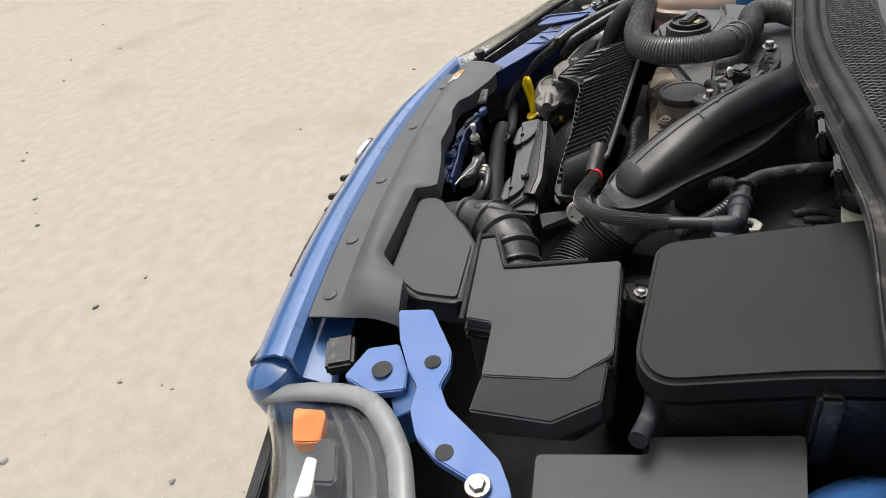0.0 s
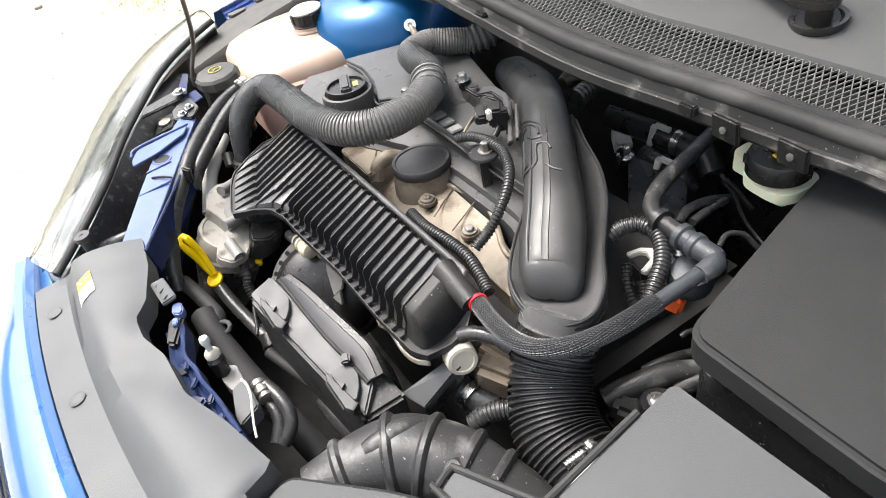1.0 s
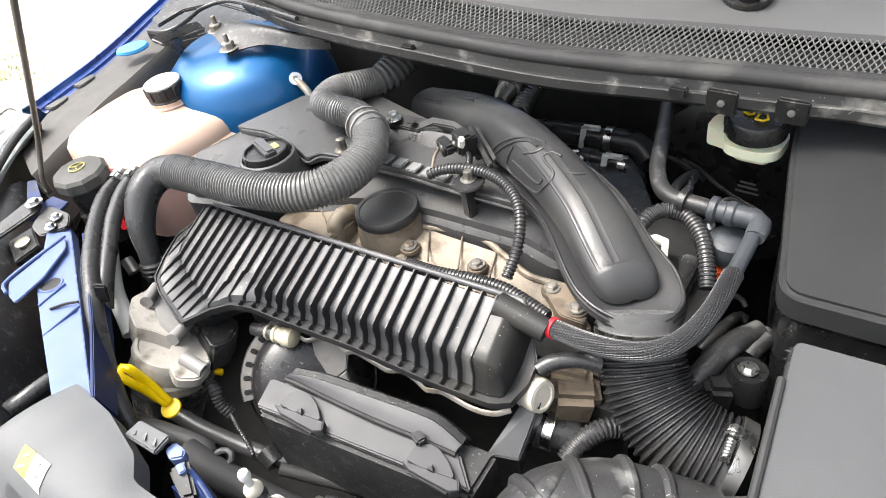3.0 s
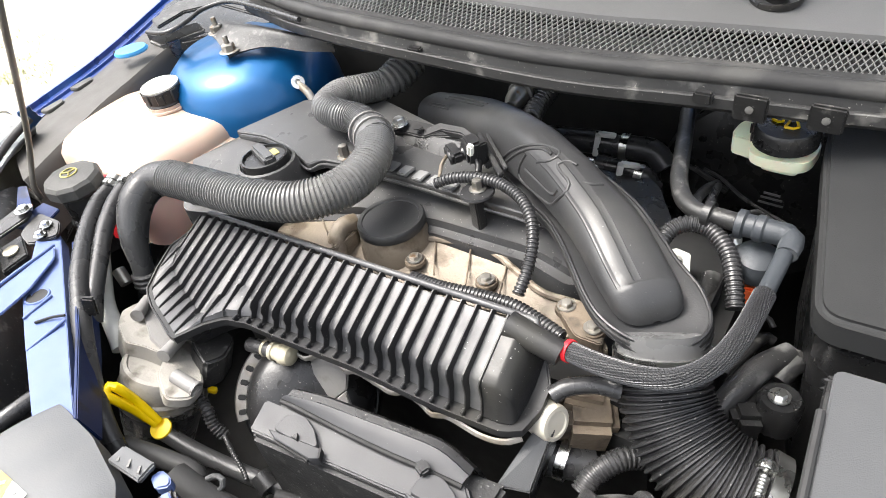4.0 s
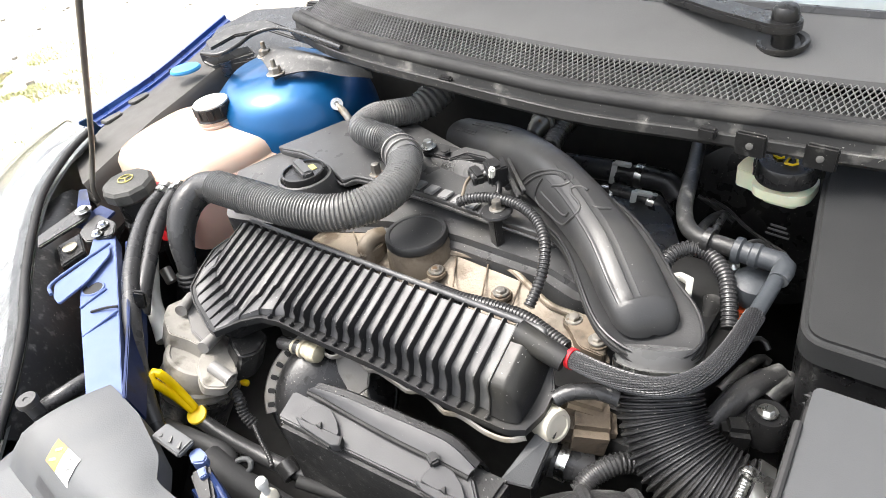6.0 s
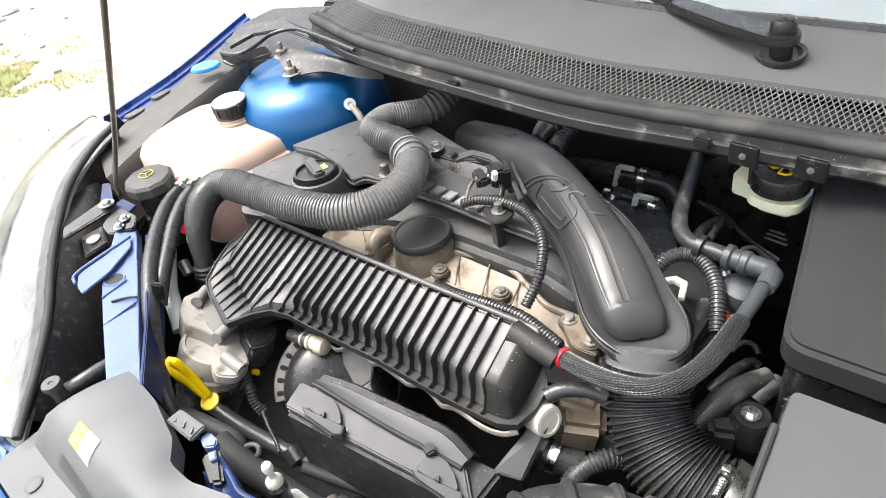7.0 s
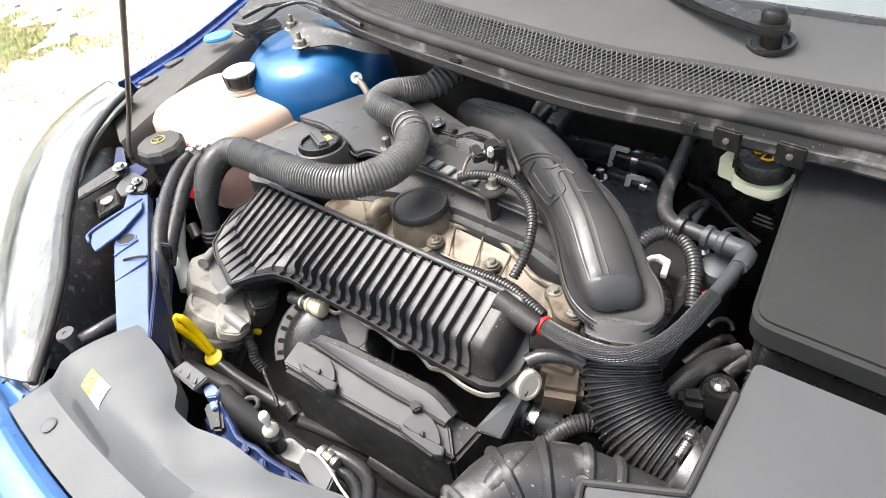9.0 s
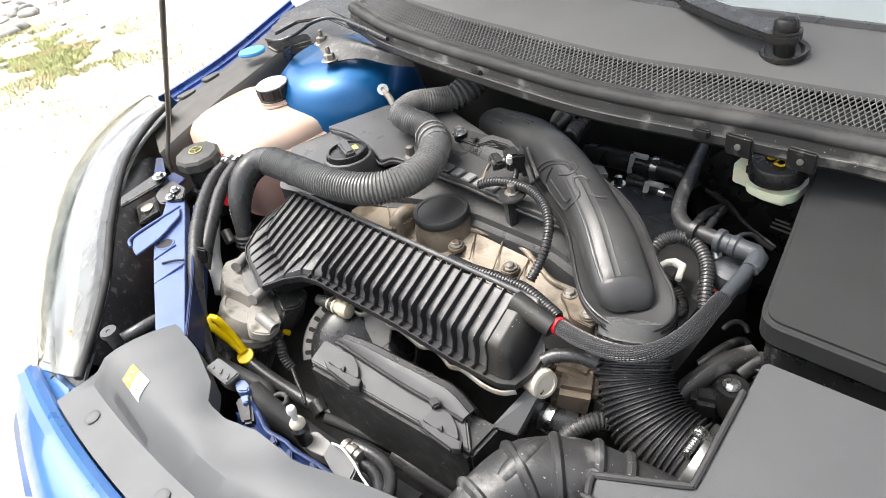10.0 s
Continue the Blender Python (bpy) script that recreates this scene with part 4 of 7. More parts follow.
CREST_Z = (0.862, 0.874, 0.892, 0.905, 0.912, 0.911, 0.900, 0.886, 0.872)
crown = []
for i in range(40):
    f = i * 0.95
    l, r = dL[int(f)].lerp(dL[int(f) + 1], f - int(f)), dR[int(f)].lerp(dR[int(f) + 1], f - int(f))
    u = i / 39
    side = (r - l).normalized()
    a, b = l + side * (0.003 + 0.004 * u ** 4), r - side * (0.004 + 0.006 * u ** 3)
    base = (a.z + b.z) / 2 - 0.004
    a.z = b.z = base
    crown.append(duct_row(a, b, float(np.interp(u, CREST_U, CREST_Z)) - base))
a, b = crown[-1][0], crown[-1][-1]
ahead = ((dL[-1] - dL[-4]) + (dR[-1] - dR[-4])).normalized()
ahead.z = 0
side, half, tall = (b - a).normalized(), (b - a).length / 2, CREST_Z[-1] - a.z
for k in range(1, 13):
    t = k / 12 * math.pi / 2
    c = max(0.02, math.cos(t))
    m = a.lerp(b, 0.5) + ahead * half * 0.80 * math.sin(t) + Vector((0, 0, -0.010 * math.sin(t)))
    crown.append(duct_row(m - side * half * c ** 0.55, m + side * half * c ** 0.55, tall * c ** 1.15 + 0.002))
part("duct_body", sheet(crown, 0), M_DUCT, duct)
# seam plate under the crown, running into the round apron; a lip follows its outline
rimL = spline([(-0.200, 0.160, 0.842), (-0.116, 0.117, 0.845), (-0.076, 0.089, 0.845), (-0.039, 0.066, 0.844), (-0.013, 0.043, 0.842), (0.017, 0.009, 0.840), (0.040, -0.016, 0.836), (0.062, -0.032, 0.832), (0.085, -0.038, 0.828), (0.103, -0.038, 0.826)], 60)[0]
rimL = lifted(rimL, 0.3)
rimR = spline([(-0.109, 0.193, 0.858), (-0.052, 0.162, 0.856), (-0.004, 0.140, 0.852), (0.037, 0.112, 0.848), (0.072, 0.078, 0.842), (0.097, 0.052, 0.838), (0.117, 0.036, 0.836), (0.134, 0.014, 0.832), (0.140, -0.006, 0.829), (0.132, -0.025, 0.827), (0.118, -0.035, 0.826), (0.105, -0.038, 0.826)], 60)[0]
rimR = lifted(rimR, 0.2)
plate = []
for l, r in zip(rimL, rimR):
    dish = min(1.0, (r - l).length / 0.05)
    plate.append([l.lerp(r, u) + Vector((0, 0, dz * dish)) for u, dz in ((0, 0), (0.03, 0.0005), (0.10, -0.002), (0.5, -0.004), (0.90, -0.002), (0.97, 0.0005), (1, 0))])
part("apron", sheet(plate, 0.003), M_DUCT, duct)
outline = rimL[::3] + rimR[::-3]
part("seam_bead", tube(outline, 0.0019, 8), M_SATIN, duct)
part("seam_gap", tube([p + Vector((0, 0, -0.006)) for p in outline], 0.003, 8), M_PITCH, duct)
part("lower_flange", tube([p + Vector((0, 0, -0.0105)) for p in outline], 0.0026, 8), M_SATIN, duct)
apron_c, apron_ax = Vector((0.110, -0.016, 0.842)), Vector((0.10, -0.10, 1.0))
part("apron_ring", lathe(apron_c, apron_ax, [(0.030, -0.006), (0.0405, -0.007), (0.041, -0.013), (0.039, -0.016), (0.030, -0.017)], 56), M_SATIN, duct)


def crown_at(i, k, lift=0.0):
    """A place on the crown by row and column, between the rows as well."""
    a, b = int(i), int(k)
    p = crown[a][b].lerp(crown[a + 1][b], i - a).lerp(crown[a][b + 1].lerp(crown[a + 1][b + 1], i - a), k - b)
    return p + Vector((0, 0, lift))


# raised strips along the crown, each with a crease at both sides
for k0, k1 in ((5.3, 6.5), (9.4, 10.8)):
    strip = []
    for m in range(21):
        i = 22.5 + 0.88 * m
        e = 0.0013 * min(1.0, m / 4, (20 - m) / 2)
        strip.append([crown_at(i, k0, -0.0005), crown_at(i, k0 + 0.15, e), crown_at(i, (k0 + k1) / 2, e * 0.6), crown_at(i, k1 - 0.15, e), crown_at(i, k1, -0.0005)])
    part("crown_rib", sheet(strip, 0), M_DUCT, duct, smooth=15)
for k in (9.5, 10.6):
    part("crown_rib", tube([crown_at(4 + 0.7 * m, k, 0.0003) for m in range(12)], 0.0013, 6), M_DUCT, duct)
for k in (5.6, 6.6):
    part("crown_rib", tube([crown_at(2 + 0.55 * m, k, 0.0003) for m in range(9)], 0.0011, 6), M_DUCT, duct)
# embossed plain loops, laid on the crown
crown_tree = BVHTree.FromBMesh(sheet(crown, 0))


def on_crown(points, lift=0.0003):
    fine = spline(points, 24)[0]
    return [crown_tree.find_nearest(p)[0] + Vector((0, 0, lift)) for p in fine]


for pts in ([(-0.126, 0.126, 0.858), (-0.102, 0.111, 0.885), (-0.072, 0.1, 0.905), (-0.049, 0.097, 0.911), (-0.032, 0.091, 0.911), (-0.029, 0.083, 0.911), (-0.037, 0.077, 0.907), (-0.052, 0.081, 0.9)],
            [(-0.109, 0.114, 0.87), (-0.085, 0.102, 0.892), (-0.061, 0.095, 0.906), (-0.047, 0.091, 0.909), (-0.037, 0.084, 0.91)],
            [(-0.071, 0.094, 0.898), (-0.085, 0.097, 0.871), (-0.075, 0.09, 0.864), (-0.03, 0.056, 0.873), (-0.015, 0.045, 0.886), (-0.003, 0.047, 0.901), (-0.007, 0.056, 0.905), (-0.02, 0.065, 0.907), (-0.026, 0.074, 0.909)],
            [(-0.071, 0.088, 0.883), (-0.025, 0.053, 0.887), (-0.015, 0.05, 0.896)],
            [(-0.025, 0.072, 0.908), (-0.017, 0.078, 0.91), (-0.006, 0.075, 0.91)],
            [(0.008, 0.056, 0.907), (0.018, 0.057, 0.906), (0.026, 0.062, 0.905)]):
    part("embossing", tube(on_crown(pts, 0.0002), 0.0016, 8), M_DUCT, duct)
neck_top, neck_low = apron_c - apron_ax.normalized() * 0.014, Vector((0.117, -0.034, 0.792))
part("end_neck", tube([neck_top, neck_top.lerp(neck_low, 0.5), neck_low], [0.0390, 0.0385, 0.037], 36), M_HOSE, duct)
clip_ring(neck_top.lerp(neck_low, 0.62), neck_top - neck_low, 0.0400, duct, width=0.014)
part("clamp_wire", tube([neck_top.lerp(neck_low, 0.34) + Vector((-0.034, -0.022, 0)), neck_top.lerp(neck_low, 0.34) + Vector((-0.008, -0.041, 0)), neck_top.lerp(neck_low, 0.34) + Vector((0.016, -0.039, 0))], 0.0016, 6), M_BLACK, duct)

# corrugated air hose to the filter box
hose = thing("corrugated_air_hose", (0.15, -0.07, 0.75), "black corrugated rubber air hose with a steel hose clamp", "hose")
hp = [(0.118, -0.036, 0.792), (0.130, -0.053, 0.772), (0.149, -0.068, 0.756), (0.173, -0.079, 0.745), (0.201, -0.082, 0.738), (0.212, -0.082, 0.735)]
part("bellows", tube(hp, [0.039, 0.040, 0.041, 0.0425, 0.043, 0.043], 40, pitch=0.0054, depth=0.0042), M_SATIN, hose, smooth=60)
hend = Vector(hp[-1]) - Vector(hp[-2])
clip_ring(Vector(hp[-1]) + hend * 0.1, hend, 0.0440, hose, width=0.012)
ws = [Vector(p) for p in [(0.212, -0.074, 0.778), (0.212, -0.106, 0.778)]]
part("clamp_screw", join(tube([ws[0].lerp(ws[1], 0.35), ws[1]], 0.0042, 10, pitch=0.003, depth=0.0008), lathe(ws[0].lerp(ws[1], 0.1), ws[0] - ws[1], [(0.004, -0.006), (0.0075, -0.004), (0.0085, 0.0), (0.007, 0.004), (0.003, 0.006)], 12)), M_STEEL, hose)

# ---------------------------------------------------------------- air filter box and battery cover
fbox = thing("air_filter_box", (0.33, -0.1, 0.7), "dark grey textured plastic air filter box lid", "air filter box")
lidp = [(0.175, -0.203, 0.797), (0.328, -0.172, 0.800), (0.334, -0.137, 0.804), (0.410, -0.126, 0.802), (0.406, -0.033, 0.813), (0.372, 0.003, 0.821), (0.236, -0.009, 0.832), (0.242, -0.146, 0.806), (0.166, -0.182, 0.796)]
part("filter_lid", slab(rounded(lidp, 0.006, 3), (0, 0, -0.10), 0.003), M_COVER, fbox)

bead = [Vector(p) + (Vector(p) - Vector((0.31, -0.09, p[2]))).normalized() * 0.004 + Vector((0, 0, 0.0005)) for p in (lidp[1], lidp[0], lidp[8], lidp[7], Vector(lidp[7]).lerp(Vector(lidp[6]), 0.75))]
part("lid_bead", tube(rounded([bead[0]] + bead, 0.006, 3)[3:-3], 0.0034, 8), M_SEAL, fbox)
part("lid_slope", slab([(0.410, -0.127, 0.8005), (0.405, -0.032, 0.8125), (0.368, 0.000, 0.8200), (0.413, -0.002, 0.796), (0.441, -0.046, 0.786), (0.445, -0.131, 0.786)], (0, 0, -0.03), 0.002), M_COVER, fbox)
part("seam", tube([Vector(p) + Vector((0, 0, -0.016)) for p in rounded(lidp, 0.006, 3)] + [Vector(rounded(lidp, 0.006, 3)[0]) + Vector((0, 0, -0.016))], 0.0035, 8), M_BLACK, fbox)
part("seam", tube([Vector(p) + Vector((0, 0, -0.026)) for p in rounded(lidp, 0.006, 3)] + [Vector(rounded(lidp, 0.006, 3)[0]) + Vector((0, 0, -0.026))], 0.0035, 8), M_BLACK, fbox)

bcov = thing("battery_cover", (0.4, 0.1, 0.8), "dark grey textured plastic battery box cover", "battery cover")
bp = [(0.213, 0.027, 0.845)] + [(0.179, 0.236, 0.874), (0.175, 0.315, 0.886)] + [(0.40, 0.31, 0.895)] + [(0.398, 0.169, 0.860), (0.421, 0.049, 0.845), (0.391, 0.025, 0.843)]
part("lid", slab(rounded(bp, 0.022, 5), (0, 0, -0.032), 0.005, 3), M_DARKLID, bcov)
part("box", slab([Vector(p).lerp(Vector((0.31, 0.16, p[2])), 0.06) + Vector((0, 0, -0.035)) for p in rounded(bp, 0.022, 5)], (0, 0, -0.18), 0.004), M_BLACK, bcov)

# ---------------------------------------------------------------- convoluted breather hose
br = thing("breather_hose", (-0.4, 0.05, 0.85), "thick black convoluted breather hose with a smooth elbow", "hose")
ba = [(-0.485, -0.154, 0.770), (-0.487, -0.146, 0.800), (-0.497, -0.130, 0.840), (-0.504, -0.105, 0.868), (-0.497, -0.078, 0.882), (-0.467, -0.067, 0.886)]
part("elbow", tube(ba, [0.0115, 0.013, 0.017, 0.0205, 0.0215, 0.0215], 24), M_RUBBER, br)
part("elbow_socket", tube([(-0.484, -0.152, 0.777), (-0.484, -0.148, 0.795)], 0.0165, 18, pitch=0.006, depth=0.0015), M_RUBBER, br)
bb = [(-0.472, -0.069, 0.886), (-0.403, -0.068, 0.888), (-0.326, -0.065, 0.888), (-0.265, -0.048, 0.888), (-0.237, -0.010, 0.888), (-0.240, 0.039, 0.888), (-0.267, 0.083, 0.888)]
part("lower_run", tube(bb, 0.0225, 24, pitch=0.0044, depth=0.0019), M_HOSE, br)
bc = [(-0.264, 0.080, 0.888), (-0.312, 0.111, 0.890), (-0.350, 0.114, 0.892), (-0.379, 0.123, 0.894), (-0.386, 0.157, 0.894), (-0.373, 0.183, 0.890), (-0.359, 0.211, 0.884)]
part("upper_run", tube(bc, 0.0205, 24, pitch=0.0040, depth=0.0016), M_HOSE, br)
part("joint", tube([(-0.264, 0.081, 0.888), (-0.288, 0.097, 0.889)], 0.0232, 20), M_HOSE, br)
jq = [Vector(p) for p in [(-0.278, 0.090, 0.889), (-0.317, 0.112, 0.890)]]
for k in (-0.1, 0.25):
    clip_ring(jq[0].lerp(jq[1], k), jq[1] - jq[0], 0.0242, br, name="joint_collar", mat=M_STAY, width=0.003)
part("end_boot", tube([(-0.359, 0.209, 0.884), (-0.350, 0.234, 0.888), (-0.343, 0.264, 0.900)], [0.021, 0.024, 0.025], 20, pitch=0.009, depth=0.003), M_HOSE, br)

# ---------------------------------------------------------------- braided hose and valve
bh = thing("braided_hose", (0.13, 0.0, 0.83), "black braided hose with a red end band and a grey elbow", "hose")
bpnts = [(0.048, -0.071, 0.826), (0.081, -0.077, 0.830), (0.114, -0.079, 0.835), (0.140, -0.072, 0.838), (0.159, -0.050, 0.840), (0.170, -0.013, 0.842), (0.175, 0.037, 0.845), (0.178, 0.078, 0.850), (0.178, 0.100, 0.852)]
sleeve = part("sleeve", tube(bpnts[:7], 0.0086, 20), M_BRAID, bh)
line, length = spline(bpnts[:7], 300)
bm = bmesh.new()
for way, strands, wide, tall in ((0.16, 26, 0.00055, 0.0005), (-0.5, 26, 0.0003, 0.0005)):
    for start in range(strands):
        prev = None
        for i in range(0, 300, 2):
            d = (line[min(i + 2, 299)] - line[max(i - 2, 0)]).normalized()
            s1 = d.cross(Vector((0, 0, 1))).normalized()
            s2 = s1.cross(d)
            a = 2 * math.pi * start / strands + way * i * length / 300 / 0.0086
            o = s1 * math.cos(a) + s2 * math.sin(a)
            tdir = (-s1 * math.sin(a) + s2 * math.cos(a)) * wide
            pair = [bm.verts.new(line[i] + o * 0.0084 + tdir), bm.verts.new(line[i] + o * (0.0086 + tall)), bm.verts.new(line[i] + o * 0.0084 - tdir)]
            if prev:
                bm.faces.new((prev[0], pair[0], pair[1], prev[1]))
                bm.faces.new((prev[1], pair[1], pair[2], prev[2]))
            prev = pair
part("weave", bm, M_STRAND, sleeve)["kind"] = "stuff"
part("hose_end", tube(bpnts[6:], 0.0072, 18), M_GREY, bh)
part("red_band", tube([bpnts[0], Vector(bpnts[0]).lerp(Vector(bpnts[1]), 0.13)], 0.0102, 20), M_RED, bh, "red band")

# ---------------------------------------------------------------- fan shroud box
shroud = thing("fan_shroud_box", (-0.08, -0.22, 0.6), "dark grey plastic box with clip-on lid in front of the engine", "box")
TL, TR, FR, FL = [Vector(p) for p in [(-0.198, -0.215, 0.787), (0.008, -0.188, 0.758), (0.033, -0.212, 0.750), (-0.190, -0.246, 0.783)]]
part("lid", slab([TL, TR, FR, FL], (0, 0.004, -0.012), 0.002), M_SHROUD, shroud)
# front gets the darker copy, shade of the gap put into its colour
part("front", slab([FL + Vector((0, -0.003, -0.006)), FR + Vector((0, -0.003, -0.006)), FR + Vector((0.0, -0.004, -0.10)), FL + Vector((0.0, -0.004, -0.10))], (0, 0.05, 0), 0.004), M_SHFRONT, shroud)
part("end", slab([TR, FR, FR + Vector((0, 0, -0.1)), TR + Vector((0, 0, -0.1))], (-0.02, 0, 0), 0.003), M_SATIN, shroud)
rb = spline([(-0.182, -0.208, 0.789), (-0.164, -0.206, 0.787), (-0.114, -0.203, 0.780), (-0.066, -0.199, 0.774), (-0.031, -0.194, 0.768), (0.006, -0.190, 0.762)], 24)[0]
ra = spline([(-0.176, -0.204, 0.793), (-0.141, -0.196, 0.791), (-0.090, -0.188, 0.785), (-0.048, -0.181, 0.779), (-0.021, -0.178, 0.774), (0.008, -0.182, 0.764)], 24)[0]
rc = [p + Vector((0, 0.012, -0.004)) for p in ra]
rd = [p + Vector((0, 0.022, -0.040)) for p in ra]
part("groove", tube([p + Vector((0, -0.001, -0.003)) for p in rb], 0.003, 8), M_PITCH, shroud)
part("ridge", band([rb, ra], 24, 4, 0.001, 0.003), M_SHROUD, shroud)
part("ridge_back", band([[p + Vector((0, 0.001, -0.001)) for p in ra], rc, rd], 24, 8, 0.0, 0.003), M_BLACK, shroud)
for shift in (Vector((0, 0, 0)), Vector((0.138, 0.016, -0.0195))):
    base = [(-0.166, -0.235, 0.783), (-0.165, -0.220, 0.785), (-0.157, -0.212, 0.784), (-0.146, -0.211, 0.782), (-0.132, -0.217, 0.780), (-0.120, -0.227, 0.777), (-0.125, -0.234, 0.778)]
    clip = part("clip", slab(rounded([Vector(p) + shift + Vector((0, 0, 0.003)) for p in base], 0.003, 3), (0, 0, -0.008), 0.001, 1), M_SHROUD, shroud)
    step = [(-0.169, -0.238, 0.786), (-0.116, -0.228, 0.778), (-0.111, -0.236, 0.777), (-0.118, -0.241, 0.778), (-0.158, -0.242, 0.784)]
    part("clip_tongue", slab([Vector(p) + shift + Vector((0, 0, 0.0025)) for p in step], (0, 0, -0.010), 0.0008, 1), M_SHROUD, clip)
    part("clip_slot", slab([Vector(p) + shift for p in ((-0.1165, -0.2285, 0.7815), (-0.112, -0.236, 0.7805), (-0.110, -0.236, 0.780), (-0.1145, -0.2275, 0.7815))], (0, 0, -0.008), 0), M_PITCH, clip)
    part("clip_catch", slab([Vector(p) + shift for p in ((-0.144, -0.234, 0.7875), (-0.141, -0.228, 0.7875), (-0.137, -0.234, 0.7865))], (0, 0, -0.004), 0.0004, 1), M_BLACK, clip)
    part("clip_seam", tube([Vector(p) + shift for p in ((-0.158, -0.2435, 0.7835), (-0.119, -0.2425, 0.778))], 0.0014, 6), M_PITCH, clip)
part("groove_joint", obox((-0.027, -0.198, 0.772), (0.012, 0.010, 0.010), (0, 10, -25), 0.002), M_SATIN, shroud)

# bracket with a white rubber mount
brk = thing("engine_mount_bracket", (0.03, -0.14, 0.72), "grey triangular bracket with a white rubber bush", "bracket")
A = [(0.020, -0.167, 0.735), (0.034, -0.100, 0.760), (0.048, -0.104, 0.757), (0.048, -0.155, 0.728)]
part("web", slab(A, (0, 0.004, -0.008), 0.0015), M_COVER, brk)
A2 = [(0.048, -0.104, 0.757), (0.048, -0.155, 0.728), (0.045, -0.153, 0.700), (0.049, -0.105, 0.735)]
part("web_side", slab(A2, (-0.004, 0.003, 0), 0.001), M_BLACK, brk)
gc = Vector((0.04, -0.099, 0.757))
part("bush", lathe(gc, (0.85, -0.20, 0.22), [(0.006, -0.014), (0.0165, -0.014), (0.0175, -0.010), (0.0175, 0.006), (0.016, 0.009), (0.0125, 0.0095), (0.0115, 0.008), (0.0, 0.008)], 32), M_WHITE, brk, "off-white rubber bush")

# ---------------------------------------------------------------- dipstick with its tube
dip = thing("dipstick", (-0.35, -0.27, 0.72), "bright yellow plastic dipstick handle", "dipstick")
loop = [(-0.344, -0.271, 0.725), (-0.354, -0.276, 0.748), (-0.357, -0.284, 0.773), (-0.361, -0.288, 0.786), (-0.365, -0.281, 0.789), (-0.358, -0.276, 0.784), (-0.355, -0.270, 0.756), (-0.342, -0.267, 0.727)]
part("handle", tube(loop, [0.0042, 0.005, 0.0052, 0.0052, 0.0052, 0.0052, 0.005, 0.0042], 10), M_YELLOW, dip)
part("stop", lathe((-0.339, -0.270, 0.719), (0.3, -0.3, 1), [(0.011, 0), (0.012, 0.002), (0.011, 0.004), (0.004, 0.004)], 24), M_YELLOW, dip)
dt = [(-0.338, -0.270, 0.712), (-0.303, -0.266, 0.700), (-0.260, -0.257, 0.685), (-0.218, -0.248, 0.675), (-0.177, -0.235, 0.660), (-0.122, -0.219, 0.640), (-0.062, -0.205, 0.620)]
part("guide_tube", tube(dt, 0.009, 14), M_RUBBER, dip)
part("tube_clip", tube([(-0.226, -0.246, 0.680), (-0.209, -0.250, 0.672)], 0.012, 14), M_BLACK, dip)
tag = (-0.325, -0.208, 0.722)
single("wire_tag", obox(tag, (0.010, 0.006, 0.008), (10, 20, 30), 0.001), M_YELLOW, "small yellow wire tag", "tag")

# ---------------------------------------------------------------- steering reservoir, rod, lamp bracket
ps = thing("steering_fluid_reservoir", (-0.64, -0.11, 0.78), "black fluid reservoir with a faceted cap and yellow symbol", "reservoir")
pc = Vector((-0.64, -0.11, 0.868))
capb = part("cap", lathe(pc, (0.05, -0.05, 1), [(0.033, -0.010), (0.037, -0.005), (0.037, 0.008), (0.033, 0.0125), (0.024, 0.0145), (0.005, 0.0155)], 10), M_CAPGREY, ps, smooth=15)
part("neck", lathe(pc, (0, 0, 1), [(0.030, -0.10), (0.030, -0.05), (0.026, -0.045), (0.026, -0.02), (0.022, -0.008)], 24), M_BLACK, ps)
part("symbol", ring(pc + Vector((0, 0, 0.0162)), (0.05, -0.05, 1), 0.011, 0.0013, 24, 0.6), M_YMARK, capb, "yellow steering wheel symbol")
for a in (90, 210, 330):
    d = Vector((math.cos(radians(a)), math.sin(radians(a)), 0))
    part("symbol_spoke", tube([pc + Vector((0, 0, 0.0166)), pc + d * 0.010 + Vector((0, 0, 0.0164))], 0.001, 6), M_YMARK, capb)
body_red = thing("red_bracket", (-0.6, -0.09, 0.8), "red plastic clip behind the fluid reservoir", "clip")
part("clip_body", obox((-0.639, -0.083, 0.845), (0.03, 0.02, 0.03), (0, 10, 30), 0.003), M_RED, body_red)
part("clip_foot", obox((-0.602, -0.103, 0.800), (0.02, 0.02, 0.03), (0, 0, 20), 0.003), M_RED, body_red)

rod = thing("bonnet_prop_rod", (-0.693, -0.143, 0.85), "thin dark steel bonnet prop rod standing in its hook", "prop rod")
r0 = Vector((-0.693, -0.143, 0.856))
r1 = Vector((-0.495, -0.128, 1.120))
r2 = Vector((-0.671, -0.115, 0.945))
part("rod", tube([r0 + Vector((-0.016, -0.004, 0.012)), r0 + Vector((-0.008, 0, -0.002)), r0 + Vector((0.004, 0.002, -0.003)), r0 + Vector((0.004, 0.004, 0.02)), r2, r1, r1 + (r1 - r2) * 1.2], 0.0038, 12), M_ROD, rod)

lb = thing("lamp_bracket", (-0.62, -0.19, 0.85), "black plastic headlight bracket bolted to a blue plate", "bracket")
part("arm", slab([(-0.672, -0.247, 0.845), (-0.691, -0.237, 0.850), (-0.683, -0.172, 0.862), (-0.653, -0.170, 0.862), (-0.650, -0.180, 0.858)], (0, 0, -0.006), 0.0015), M_BLACK, lb)
bolt((-0.661, -0.175, 0.863), 0.0075, lb, mat=M_STEEL)
